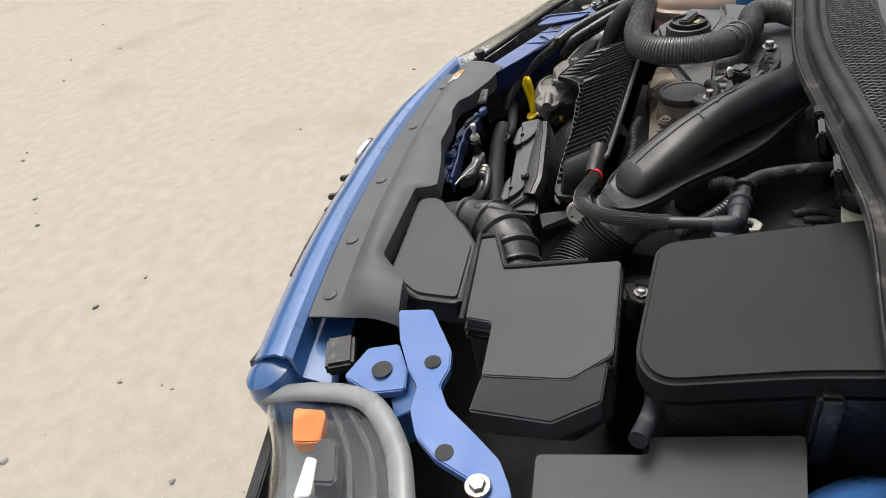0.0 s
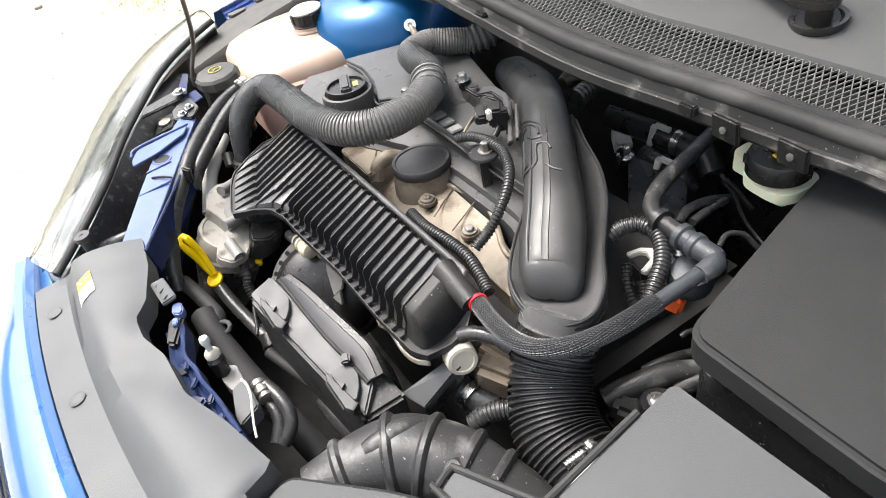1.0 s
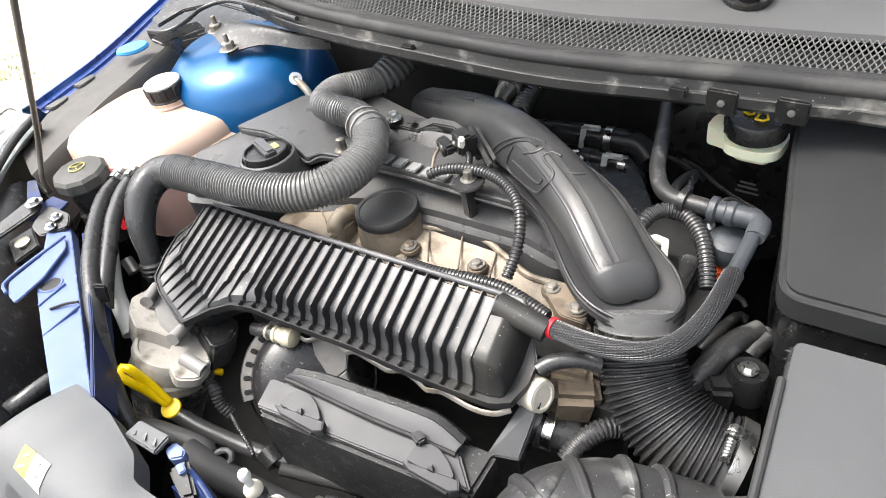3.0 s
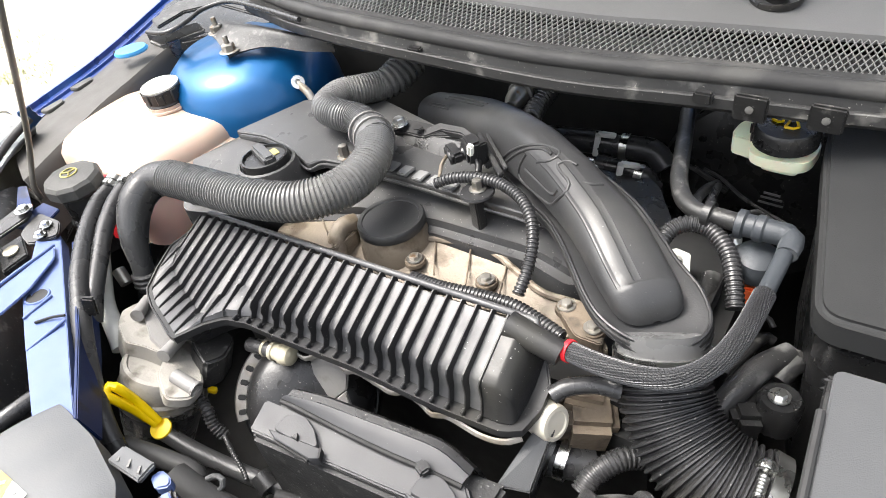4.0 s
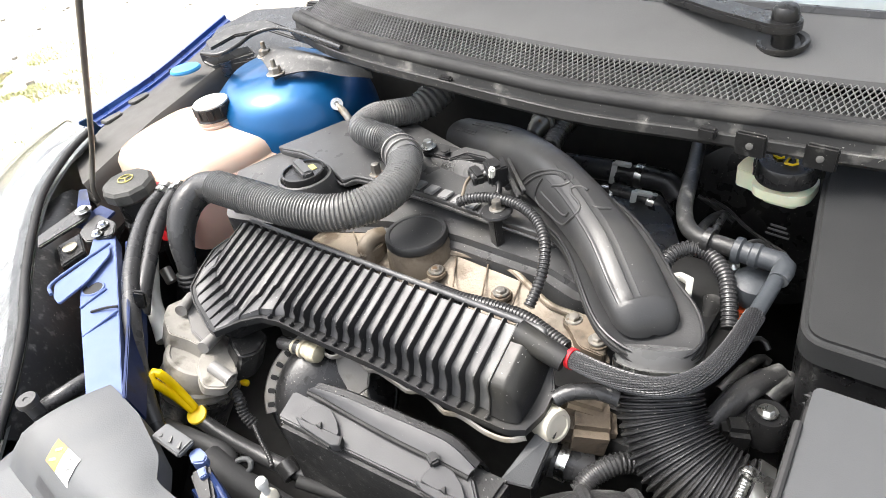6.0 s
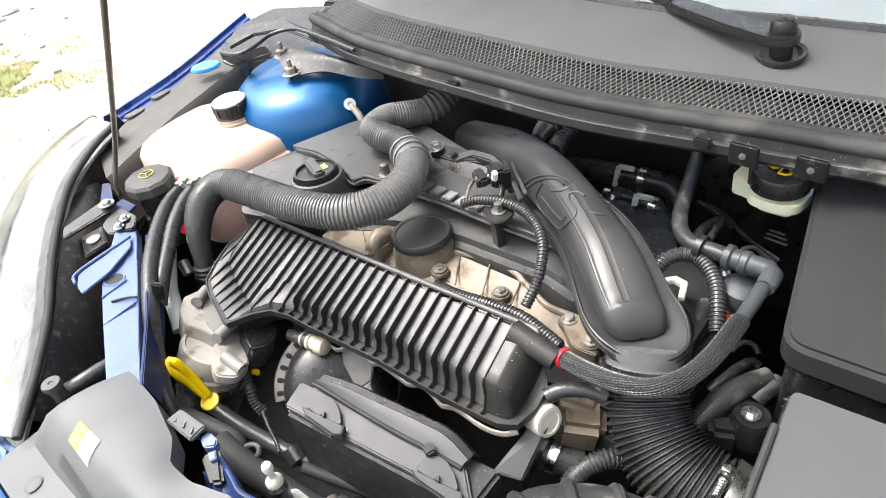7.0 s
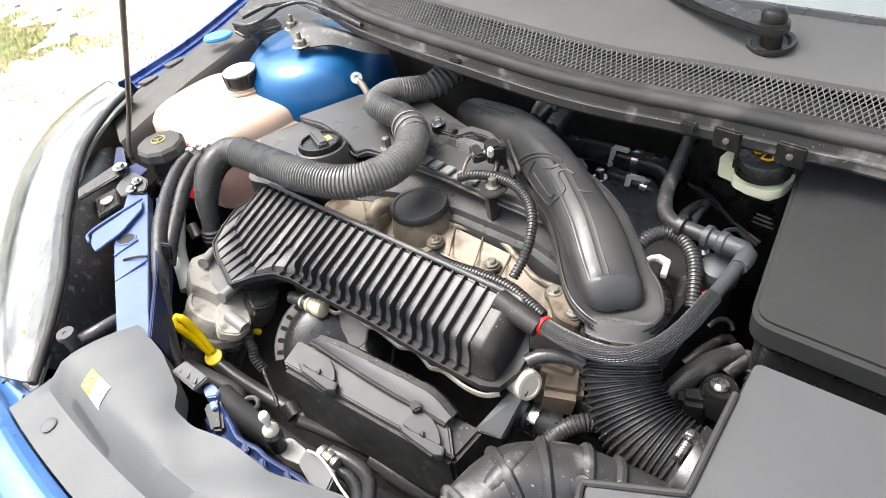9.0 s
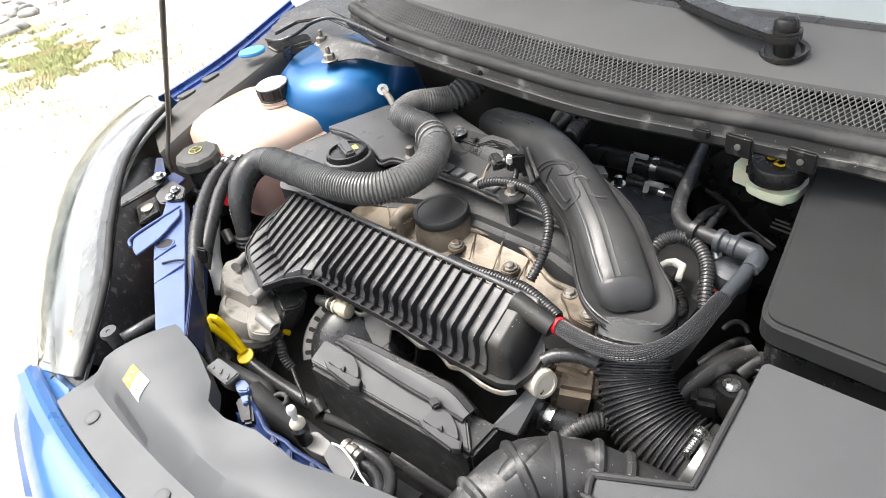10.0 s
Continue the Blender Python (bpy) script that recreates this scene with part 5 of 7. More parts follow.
part("plate", slab(rounded([(-0.645, -0.199, 0.848), (-0.649, -0.165, 0.856), (-0.604, -0.162, 0.852), (-0.583, -0.179, 0.848), (-0.617, -0.205, 0.842)], 0.008, 4), (0, 0, -0.006), 0.0015), M_BLACK, lb)
for q in [(-0.613, -0.176, 0.852), (-0.607, -0.190, 0.848)]:
    bolt(q, 0.005, lb, mat=M_STEEL)
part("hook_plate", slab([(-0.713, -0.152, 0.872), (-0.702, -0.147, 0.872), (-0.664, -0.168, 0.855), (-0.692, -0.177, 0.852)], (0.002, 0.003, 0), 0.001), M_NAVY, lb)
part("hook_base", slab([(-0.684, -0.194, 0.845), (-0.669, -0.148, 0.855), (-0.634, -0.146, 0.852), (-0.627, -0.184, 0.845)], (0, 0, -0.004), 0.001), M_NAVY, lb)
part("adjuster", lathe((-0.653, -0.217, 0.828), (0.1, -0.1, 1), [(0.009, 0), (0.010, 0.003), (0.004, 0.0035)], 18), M_CREAM, lb, "dull brass adjuster")
part("adjuster_seat", slab([(-0.686, -0.224, 0.826), (-0.673, -0.191, 0.832), (-0.625, -0.210, 0.828), (-0.637, -0.243, 0.820)], (0, 0, -0.01), 0.002), M_BLACK, lb)

# back of the lamp housing
lh = thing("lamp_housing", (-0.6, -0.3, 0.7), "dusty black back of the headlight housing", "lamp housing")
hA = [(-0.794, -0.184, 0.842), (-0.695, -0.240, 0.840), (-0.600, -0.294, 0.832), (-0.531, -0.335, 0.820), (-0.481, -0.379, 0.800), (-0.445, -0.424, 0.780)]
hB = [(-0.813, -0.124, 0.830), (-0.705, -0.204, 0.815), (-0.619, -0.258, 0.800), (-0.538, -0.307, 0.785), (-0.485, -0.359, 0.770), (-0.442, -0.413, 0.760)]
hC = [Vector(p) + Vector((0.02, 0.02, -0.10)) for p in hB]
part("back_shell", band([hA, hB, hC], 24, 10, 0.0, 0.003), M_DUSTY, lh)
bs = (-0.399, -0.388, 0.832)
part("bump_stop", lathe(bs, (0.05, -0.05, 1), [(0.008, -0.03), (0.008, -0.006), (0.0105, -0.004), (0.011, 0.0), (0.010, 0.003), (0.003, 0.003), (0.002, 0.002)], 24), M_RUBBER, lh, "round rubber bump stop")
part("vent_tube", tube([(-0.471, -0.383, 0.765), (-0.453, -0.359, 0.775), (-0.450, -0.333, 0.775), (-0.451, -0.306, 0.770)], 0.010, 14), M_RUBBER, lh)

# pair of coolant hoses beside the crossmember
def pipe_thing(name, pts, r, mat, label, category, group="", **kw):
    t = thing(name, pts[len(pts) // 2], label, category, group)
    part("pipe", tube(pts, r, **kw), mat, t)
    return t


pipe_thing("heater_return_pipe", [(-0.574, -0.151, 0.8), (-0.532, -0.178, 0.795), (-0.495, -0.203, 0.785), (-0.457, -0.221, 0.772), (-0.439, -0.231, 0.76)], 0.011, M_CAPTOP, "bare aluminium pipe behind the coolant hoses", "pipe")
h1 = pipe_thing("coolant_hose", [(-0.590, -0.082, 0.862), (-0.579, -0.120, 0.856), (-0.546, -0.162, 0.848), (-0.498, -0.206, 0.838), (-0.453, -0.239, 0.825), (-0.406, -0.270, 0.810), (-0.368, -0.294, 0.790), (-0.340, -0.311, 0.765), (-0.325, -0.318, 0.740)], 0.0105, M_RUBBER, "slim black coolant hose curving past the crossmember", "hose", "pair of slim coolant hoses")
h2 = pipe_thing("coolant_hose", [(-0.571, -0.072, 0.862), (-0.560, -0.105, 0.856), (-0.536, -0.143, 0.845), (-0.500, -0.182, 0.832), (-0.470, -0.214, 0.820), (-0.457, -0.235, 0.800)], 0.0105, M_RUBBER, "slim black coolant hose running beside another", "hose", "pair of slim coolant hoses")
for h, a, b in ((h1, (-0.590, -0.082, 0.862), (-0.579, -0.120, 0.856)), (h2, (-0.571, -0.072, 0.862), (-0.560, -0.105, 0.856))):
    clip_ring(Vector(a).lerp(Vector(b), 0.25), Vector(b) - Vector(a), 0.0122, h, width=0.008)
    part("clamp_ear", obox(Vector(a).lerp(Vector(b), 0.25) + Vector((0.004, -0.002, 0.012)), (0.008, 0.010, 0.006), (0, 0, 20), 0.0012), M_STEEL, h)
for h, q in ((h1, [(-0.590, -0.082, 0.862), (-0.579, -0.120, 0.856)]), (h2, [(-0.571, -0.072, 0.862), (-0.560, -0.105, 0.856)])):
    clip_ring(q[0], Vector(q[1]) - Vector(q[0]), 0.0125, h, width=0.008)
single("cable_tie", obox((-0.432, -0.234, 0.835), (0.014, 0.006, 0.03), (10, 20, 40), 0.002), M_BLACK, "black cable tie round the hoses", "cable tie")
pipe_thing("brass_fitting", [(-0.516, -0.163, 0.800), (-0.502, -0.167, 0.785)], 0.008, M_BOLT, "small brass-coloured pipe fitting", "fitting")

# ---------------------------------------------------------------- throttle housing, alternator
thr = thing("throttle_body", (-0.38, -0.2, 0.72), "grey cast aluminium throttle body with a clamped rubber boot", "throttle body")
tb = Vector((-0.378, -0.230, 0.735))
tax = Vector((0.25, 0.35, 0.9)).normalized()
part("barrel", lathe(tb, tax, [(0.047, -0.012), (0.0475, 0.0), (0.045, 0.003), (0.0445, 0.024), (0.042, 0.030), (0.038, 0.031), (0.037, 0.029), (0.0, 0.029)], 44), M_THROTTLE, thr)
part("upper_casting", slab(rounded([(-0.426, -0.223, 0.799), (-0.446, -0.205, 0.797), (-0.450, -0.183, 0.789), (-0.425, -0.175, 0.784), (-0.387, -0.187, 0.776), (-0.369, -0.192, 0.772), (-0.357, -0.220, 0.778), (-0.380, -0.226, 0.787), (-0.398, -0.235, 0.795)], 0.005, 3), -tax * 0.035, 0.004, 3), M_THROTTLE, thr)
part("side_casting", slab(rounded([(-0.385, -0.196, 0.766), (-0.342, -0.197, 0.757), (-0.308, -0.217, 0.754), (-0.300, -0.240, 0.758), (-0.318, -0.256, 0.766), (-0.350, -0.240, 0.772)], 0.008, 4), -tax * 0.014, 0.005, 3), M_THROTTLE, thr)
part("adaptor", slab(rounded([(-0.442, -0.171, 0.790), (-0.386, -0.188, 0.781), (-0.367, -0.188, 0.776), (-0.352, -0.218, 0.783), (-0.384, -0.214, 0.790), (-0.420, -0.195, 0.793)], 0.003, 2), -tax * 0.02, 0.002), M_STAY, thr, "grey adaptor plate")
for a, b in (((-0.435, -0.178, 0.794), (-0.414, -0.205, 0.800)), ((-0.360, -0.190, 0.780), (-0.345, -0.226, 0.788))):
    part("lug", tube([a, b], [0.0065, 0.0075], 14), M_STAY, thr)
st = [Vector(p) for p in [(-0.330, -0.231, 0.768), (-0.304, -0.229, 0.759)]]
part("outlet_stub", lathe(st[1], st[1] - st[0], [(0.0078, -0.030), (0.0078, -0.003), (0.0086, -0.002), (0.0086, 0.001), (0.0070, 0.001), (0.0068, -0.012), (0.0, -0.012)], 24), M_STAY, thr, "open pipe stub")
part("stub_bore", lathe(st[1] - (st[1] - st[0]).normalized() * 0.009, st[1] - st[0], [(0.0067, 0), (0.0, 0.0005)], 20), M_PITCH, thr)
part("band_clamp", lathe(tb, tax, [(0.046, -0.019), (0.0490, -0.018), (0.0490, -0.010), (0.046, -0.009)], 44), M_STEEL, thr)
part("clamp_screw", join(obox((-0.402, -0.262, 0.742), (0.022, 0.009, 0.010), (0, 15, -40), 0.002), tube([(-0.414, -0.253, 0.744), (-0.390, -0.270, 0.738)], 0.0035, 8)), M_STEEL, thr)
part("boot", lathe(tb, tax, [(0.036, -0.11), (0.042, -0.06), (0.045, -0.04), (0.0465, -0.018)], 36), M_RUBBER, thr)
part("dark_elbow", slab(rounded([(-0.370, -0.170, 0.773), (-0.351, -0.153, 0.763), (-0.324, -0.156, 0.757), (-0.308, -0.184, 0.761), (-0.312, -0.206, 0.770), (-0.345, -0.195, 0.775)], 0.008, 4), -tax * 0.04, 0.005, 3), M_DUSTY, thr, "dusty black plastic elbow")

alt = thing("alternator", (-0.27, -0.16, 0.68), "black and silver alternator with slotted end cover", "alternator")
ac = Vector((-0.222, -0.158, 0.706))
aax = Vector((0.62, -0.40, 0.68)).normalized()
part("cover", lathe(ac, aax, [(0.070, -0.035), (0.072, -0.015), (0.068, -0.002), (0.057, 0.008), (0.032, 0.013), (0.0, 0.013)], 48), M_BLACK, alt)
part("case", lathe(ac, aax, [(0.060, -0.10), (0.078, -0.085), (0.080, -0.044), (0.076, -0.034), (0.060, -0.032)], 48), M_ELBOW, alt, "dusty dark case")
side = aax.cross(Vector((0, 0, 1))).normalized()
upv = side.cross(aax).normalized()
ring_rows = []
for k in range(31):
    a = math.radians(5 + 4.3 * k)
    d = side * math.cos(a) + upv * math.sin(a)
    ring_rows.append([ac + d * r + aax * z for r, z in ((0.064, -0.029), (0.076, -0.027), (0.0845, -0.029), (0.0865, -0.034), (0.0865, -0.050))])
part("slotted_ring", sheet(ring_rows, 0.002), M_ALU, alt, "pale slotted casting")
for k in range(11):
    a = math.radians(12 + 12 * k)
    d = side * math.cos(a) + upv * math.sin(a)
    bm = obox((0, 0, 0), (0.0085, 0.006, 0.012), (0, 0, 0), 0.001)
    m = Matrix((d, -side * math.sin(a) + upv * math.cos(a), aax)).transposed().to_4x4()
    bmesh.ops.transform(bm, verts=bm.verts, matrix=Matrix.Translation(ac - aax * 0.0315 + d * 0.0775) @ m)
    part("vent", bm, M_PITCH, alt)
for ring_r, count in ((0.0, 1), (0.0115, 7)):
    for k in range(count):
        a = 2 * math.pi * k / max(count, 1)
        d = side * (0.016 + ring_r * math.cos(a)) + upv * (0.020 + ring_r * math.sin(a))
        part("cooling_hole", lathe(ac + aax * 0.0095 + d, aax, [(0.0042, 0), (0.0042, 0.0022), (0.0, 0.0023)], 12), M_PITCH, alt)
pipe_thing("wiring_conduit", [(-0.326, -0.227, 0.735), (-0.304, -0.231, 0.730), (-0.294, -0.237, 0.715), (-0.282, -0.237, 0.700)], 0.007, M_RUBBER, "black corrugated wiring conduit at the alternator", "conduit", pitch=0.004, depth=0.0014)
pipe_thing("thin_wire", [(-0.283, -0.237, 0.705), (-0.262, -0.246, 0.700), (-0.240, -0.254, 0.690), (-0.231, -0.259, 0.685)], 0.0028, M_RUBBER, "thin black sleeved wire", "wire", pitch=0.003, depth=0.0006)
vac = thing("vacuum_fitting", (-0.25, -0.14, 0.77), "cream plastic vacuum fitting with a rubber sleeve", "fitting")
vq = [Vector((-0.280, -0.155, 0.760)), Vector((-0.230, -0.150, 0.763))]
part("cone", lathe(vq[0].lerp(vq[1], 0.62), vq[1] - vq[0], [(0.007, -0.016), (0.0105, -0.014), (0.0105, -0.010), (0.009, -0.009), (0.010, -0.002), (0.0118, 0.0), (0.0118, 0.004), (0.012, 0.005), (0.012, 0.007), (0.0118, 0.008), (0.0105, 0.013), (0.006, 0.016)], 28), M_CREAM, vac)
part("sleeve", tube([vq[0] + (vq[0] - vq[1]) * 0.35, vq[0], vq[0].lerp(vq[1], 0.38)], 0.0085, 14), M_RUBBER, vac)
part("sleeve_lip", ring(vq[0].lerp(vq[1], 0.12), vq[1] - vq[0], 0.0085, 0.0018, 22), M_CREAM, vac, "cream end lip")
gus = thing("manifold_stay", (-0.2, -0.14, 0.74), "grey sheet metal manifold stay", "stay")
part("blade", slab([(-0.228, -0.135, 0.762), (-0.169, -0.134, 0.765), (-0.174, -0.144, 0.733), (-0.198, -0.151, 0.708), (-0.219, -0.150, 0.712)], (0.001, 0.003, 0), 0.001), M_STAY, gus)
part("foot", slab([(-0.172, -0.144, 0.734), (-0.195, -0.151, 0.711), (-0.166, -0.149, 0.716)], (0.001, -0.004, 0), 0.0008), M_STAY, gus)
gus2 = thing("manifold_gasket", (-0.1, -0.13, 0.76), "pale wavy metal gasket below the manifold", "gasket")
part("strip", tube([Vector(p) + Vector((0.001, -0.007, -0.003)) for p in [(-0.254, -0.134, 0.763), (-0.224, -0.138, 0.762), (-0.213, -0.130, 0.764), (-0.191, -0.126, 0.766), (-0.170, -0.133, 0.764), (-0.157, -0.129, 0.765), (-0.125, -0.132, 0.764), (-0.110, -0.133, 0.763), (-0.096, -0.128, 0.765), (-0.076, -0.131, 0.764), (-0.059, -0.136, 0.763), (-0.044, -0.132, 0.764), (-0.008, -0.135, 0.763), (0.015, -0.132, 0.764), (0.029, -0.123, 0.767)]], 0.0018, 8, flat=2.0), M_ALU, gus2)

# ---------------------------------------------------------------- convoluted wiring over the engine cover
def loom(name, pts, r, label, mat=None, group=""):
    return pipe_thing(name, pts, r, mat or M_RUBBER, label, "conduit", group, pitch=0.0042, depth=0.0012, seg=14)


loom("wiring_conduit", [(-0.170, 0.059, 0.862), (-0.153, 0.067, 0.868), (-0.125, 0.072, 0.872), (-0.093, 0.071, 0.872), (-0.061, 0.057, 0.870), (-0.039, 0.037, 0.862), (-0.028, 0.015, 0.848), (-0.026, -0.003, 0.832), (-0.026, -0.023, 0.820)], 0.0064, "black corrugated wiring conduit looping down to the head")
loom("wiring_conduit", [(-0.145, -0.037, 0.812), (-0.105, -0.040, 0.815), (-0.065, -0.035, 0.815), (-0.025, -0.034, 0.815), (0.006, -0.040, 0.812), (0.031, -0.047, 0.810)], 0.0075, "black corrugated wiring conduit along the manifold")
loom("wiring_conduit", [(0.073, 0.077, 0.835), (0.078, 0.093, 0.842), (0.092, 0.106, 0.845), (0.112, 0.106, 0.843), (0.132, 0.090, 0.835), (0.144, 0.068, 0.825), (0.153, 0.046, 0.810)], 0.0085, "black corrugated wiring conduit arching beside the duct")
loom("wiring_conduit", [(0.078, -0.121, 0.700), (0.084, -0.103, 0.710), (0.099, -0.082, 0.715), (0.115, -0.068, 0.710)], 0.011, "ribbed black conduit beside the air hose")
sn = thing("boost_sensor", (-0.14, 0.13, 0.86), "black sensor with a clear connector and tan wires", "sensor")
part("sensor_body", obox((-0.146, 0.104, 0.885), (0.022, 0.018, 0.028), (0, 10, -35), 0.003), M_SATIN, sn)
part("sensor_latch", obox((-0.136, 0.088, 0.895), (0.008, 0.007, 0.016), (0, 20, -35), 0.002), M_CAPTOP, sn, "clear plastic latch")
part("plug", obox((-0.164, 0.094, 0.882), (0.026, 0.014, 0.014), (0, 10, -30), 0.003), M_SATIN, sn)
for k in range(3):
    part("tan_wire", tube([Vector((-0.171, 0.088, 0.880)) + Vector((0, 0.003 * k, 0)), Vector((-0.175, 0.082, 0.872)) + Vector((0, 0.002 * k, 0)), Vector((-0.169, 0.065, 0.864))], 0.0016, 6), M_HEAD, sn)
mb = thing("duct_bracket", (-0.2, 0.16, 0.85), "black plastic duct bracket with a bolt", "bracket")
part("plate", slab([(-0.290, 0.139, 0.868), (-0.278, 0.161, 0.872), (-0.211, 0.157, 0.872), (-0.193, 0.149, 0.868), (-0.247, 0.137, 0.866)], (0, 0, -0.006), 0.0015), M_SATIN, mb)
part("leg", obox((-0.286, 0.149, 0.845), (0.014, 0.014, 0.04), (0, 0, 30), 0.002), M_SATIN, mb)
part("arch", slab([(-0.253, 0.144, 0.868), (-0.227, 0.159, 0.876), (-0.188, 0.152, 0.880), (-0.151, 0.134, 0.878), (-0.126, 0.112, 0.868), (-0.132, 0.106, 0.866), (-0.158, 0.128, 0.874), (-0.186, 0.142, 0.876), (-0.220, 0.149, 0.872), (-0.240, 0.136, 0.866)], (0, 0, -0.008), 0.0015), M_SATIN, mb)
part("web", slab([(-0.276, 0.137, 0.862), (-0.249, 0.139, 0.864), (-0.217, 0.141, 0.866), (-0.186, 0.140, 0.866), (-0.180, 0.124, 0.850), (-0.214, 0.118, 0.848), (-0.254, 0.122, 0.846)], (0.002, 0.006, -0.004), 0.001), M_BLACK, mb)
bolt((-0.280, 0.143, 0.873), 0.007, mb, mat=M_STEEL, h=0.010)
part("plate_hole", lathe((-0.250, 0.142, 0.874), (0, 0, 1), [(0.006, 0), (0.006, 0.001), (0.0, 0.0012)], 14), M_PITCH, mb)
part("strap", slab([(-0.154, 0.129, 0.890), (-0.152, 0.134, 0.890), (-0.102, 0.094, 0.870), (-0.104, 0.088, 0.869)], (0, 0, -0.006), 0.001), M_SATIN, mb)
part("strap", slab([(-0.146, 0.134, 0.888), (-0.144, 0.137, 0.888), (-0.102, 0.104, 0.871), (-0.104, 0.100, 0.870)], (0, 0, -0.006), 0.001), M_SATIN, mb)
sol = thing("solenoid_valve", (-0.159, 0.096, 0.878), "small black solenoid valve with ribbed body", "valve")
part("coil", tube([(-0.168, 0.088, 0.878), (-0.152, 0.104, 0.880)], 0.0088, 16, pitch=0.007, depth=0.0015), M_BLACK, sol)
part("nozzle", tube([(-0.152, 0.104, 0.880), (-0.136, 0.099, 0.872), (-0.132, 0.089, 0.866)], 0.004, 10), M_BLACK, sol)
part("bracket", obox((-0.138, 0.107, 0.880), (0.012, 0.016, 0.03), (0, 8, -30), 0.002), M_SATIN, sol)
post = thing("coil_post", (-0.13, 0.09, 0.82), "black square post with a round plate and bolt", "post")
part("stem", obox((-0.119, 0.060, 0.838), (0.014, 0.012, 0.045), (0, 0, -20), 0.0015), M_BLACK, post)
part("plate", lathe((-0.116, 0.061, 0.862), (0, 0, 1), [(0.018, -0.002), (0.019, 0.0), (0.018, 0.002)], 24), M_SATIN, post)
bolt((-0.117, 0.064, 0.864), 0.006, post, h=0.012)

# raised lettering reduced to plain bars on the cover, cover ridges
M_RAISED = material("worn_grey_lettering", (0.16, 0.16, 0.16), 0.45, bump=0.1)
line0, line1 = [Vector(p) for p in [(-0.258, 0.079, 0.852), (-0.129, 0.073, 0.842)]]
for k in range(6):
    p = line0.lerp(line1, (k + 0.5) / 6)
    d = line1 - line0
    part("raised_mark", obox(p + Vector((0, 0, 0.0065)), (0.015, 0.018, 0.004), (0, 0, math.degrees(math.atan2(d.y, d.x))), 0.001), M_RAISED, ecover)
lug = thing("cover_bolt", (-0.27, 0.06, 0.86), "small brassy bolt beside the breather hose", "bolt")
bolt((-0.310, 0.068, 0.865), 0.0065, lug, h=0.016)
part("spacer", tube([(-0.310, 0.068, 0.865), (-0.316, 0.070, 0.850)], 0.006, 10), M_BOLT, lug)
pipe_thing("cam_elbow", [(-0.266, 0.014, 0.815), (-0.271, 0.000, 0.818), (-0.271, -0.015, 0.812), (-0.265, -0.024, 0.795)], 0.011, M_HEAD, "small cast elbow beside the end cap", "elbow")

# ---------------------------------------------------------------- tower top mount and bolts
mt = thing("strut_mount_plate", (-0.6, 0.2, 0.92), "black pressed steel strut mount plate with two studs", "mount plate")
mA = [(-0.670, 0.189, 0.945), (-0.685, 0.218, 0.955), (-0.610, 0.215, 0.955), (-0.520, 0.213, 0.950), (-0.425, 0.209, 0.940)]
mB = [(-0.603, 0.161, 0.925), (-0.590, 0.171, 0.930), (-0.542, 0.189, 0.935), (-0.481, 0.196, 0.930), (-0.427, 0.208, 0.928)]
part("plate", band([mA, [Vector(a).lerp(Vector(b), 0.5) + Vector((0, 0, 0.008)) for a, b in zip(mA, mB)], mB], 24, 8, 0.0, 0.003), M_DUSTY, mt)
for q in [(-0.659, 0.198, 0.945), (-0.604, 0.168, 0.932)]:
    bolt(q, 0.010, mt, h=0.012)
    part("stud", lathe(q, (0.05, -0.02, 1), [(0.004, 0.01), (0.004, 0.022), (0.003, 0.024)], 12), M_BOLT, mt)
bl = thing("side_bolt", (-0.545, 0.22, 0.858), "zinc bolt with a grey sleeve on the strut tower", "bolt")
part("head", lathe((-0.507, 0.193, 0.881), (0.7, -0.4, 0.5), [(0.010, 0), (0.010, 0.003), (0.004, 0.003), (0.003, 0.001)], 20), M_STEEL, bl)
part("shank", tube([(-0.507, 0.193, 0.881), (-0.565, 0.215, 0.845)], 0.004, 10), M_BOLT, bl)
part("sleeve", tube([(-0.510, 0.195, 0.879), (-0.490, 0.192, 0.866), (-0.478, 0.190, 0.846)], 0.006, 10), M_ALU, bl)
wc = thing("washer_filler_cap", (-0.845, 0.155, 0.9), "light blue washer fluid filler cap", "cap")
wq = Vector((-0.862, 0.159, 0.913))
part("cap", lathe(wq, (0.15, -0.1, 1), [(0.027, 0), (0.029, 0.003), (0.026, 0.007), (0.01, 0.009)], 28, 0.6), M_BRIGHTBLUE, wc)
part("tab", obox(wq + Vector((-0.035, -0.005, 0.0)), (0.016, 0.012, 0.006), (0, 0, 20), 0.002), M_BLACK, wc)

# ---------------------------------------------------------------- brake reservoir and servo
bf = thing("brake_fluid_reservoir", (0.13, 0.22, 0.83), "milky plastic brake fluid reservoir with a black ribbed cap", "reservoir")
bq = Vector((0.143, 0.236, 0.837))
part("bowl", bevelled(slab(rounded([bq + Vector(d) for d in ((-0.032, -0.024, 0.036), (0.028, -0.031, 0.036), (0.034, 0.027, 0.036), (-0.028, 0.032, 0.036))], 0.022, 6), (0, 0.006, -0.036), 0.012, 4), 0), M_FLUID, bf)
part("side_chamber", slab(rounded([(0.092, 0.230, 0.872), (0.098, 0.252, 0.878), (0.112, 0.259, 0.878), (0.131, 0.230, 0.862), (0.112, 0.236, 0.865)], 0.008, 3), (0, 0, -0.022), 0.005), M_FLUID, bf)
cp = part("cap", lathe(bq, (0.02, -0.05, 1), [(0.0305, 0.034), (0.0305, 0.050), (0.028, 0.054), (0.004, 0.054)], 36), M_BLACK, bf, "black screw cap")
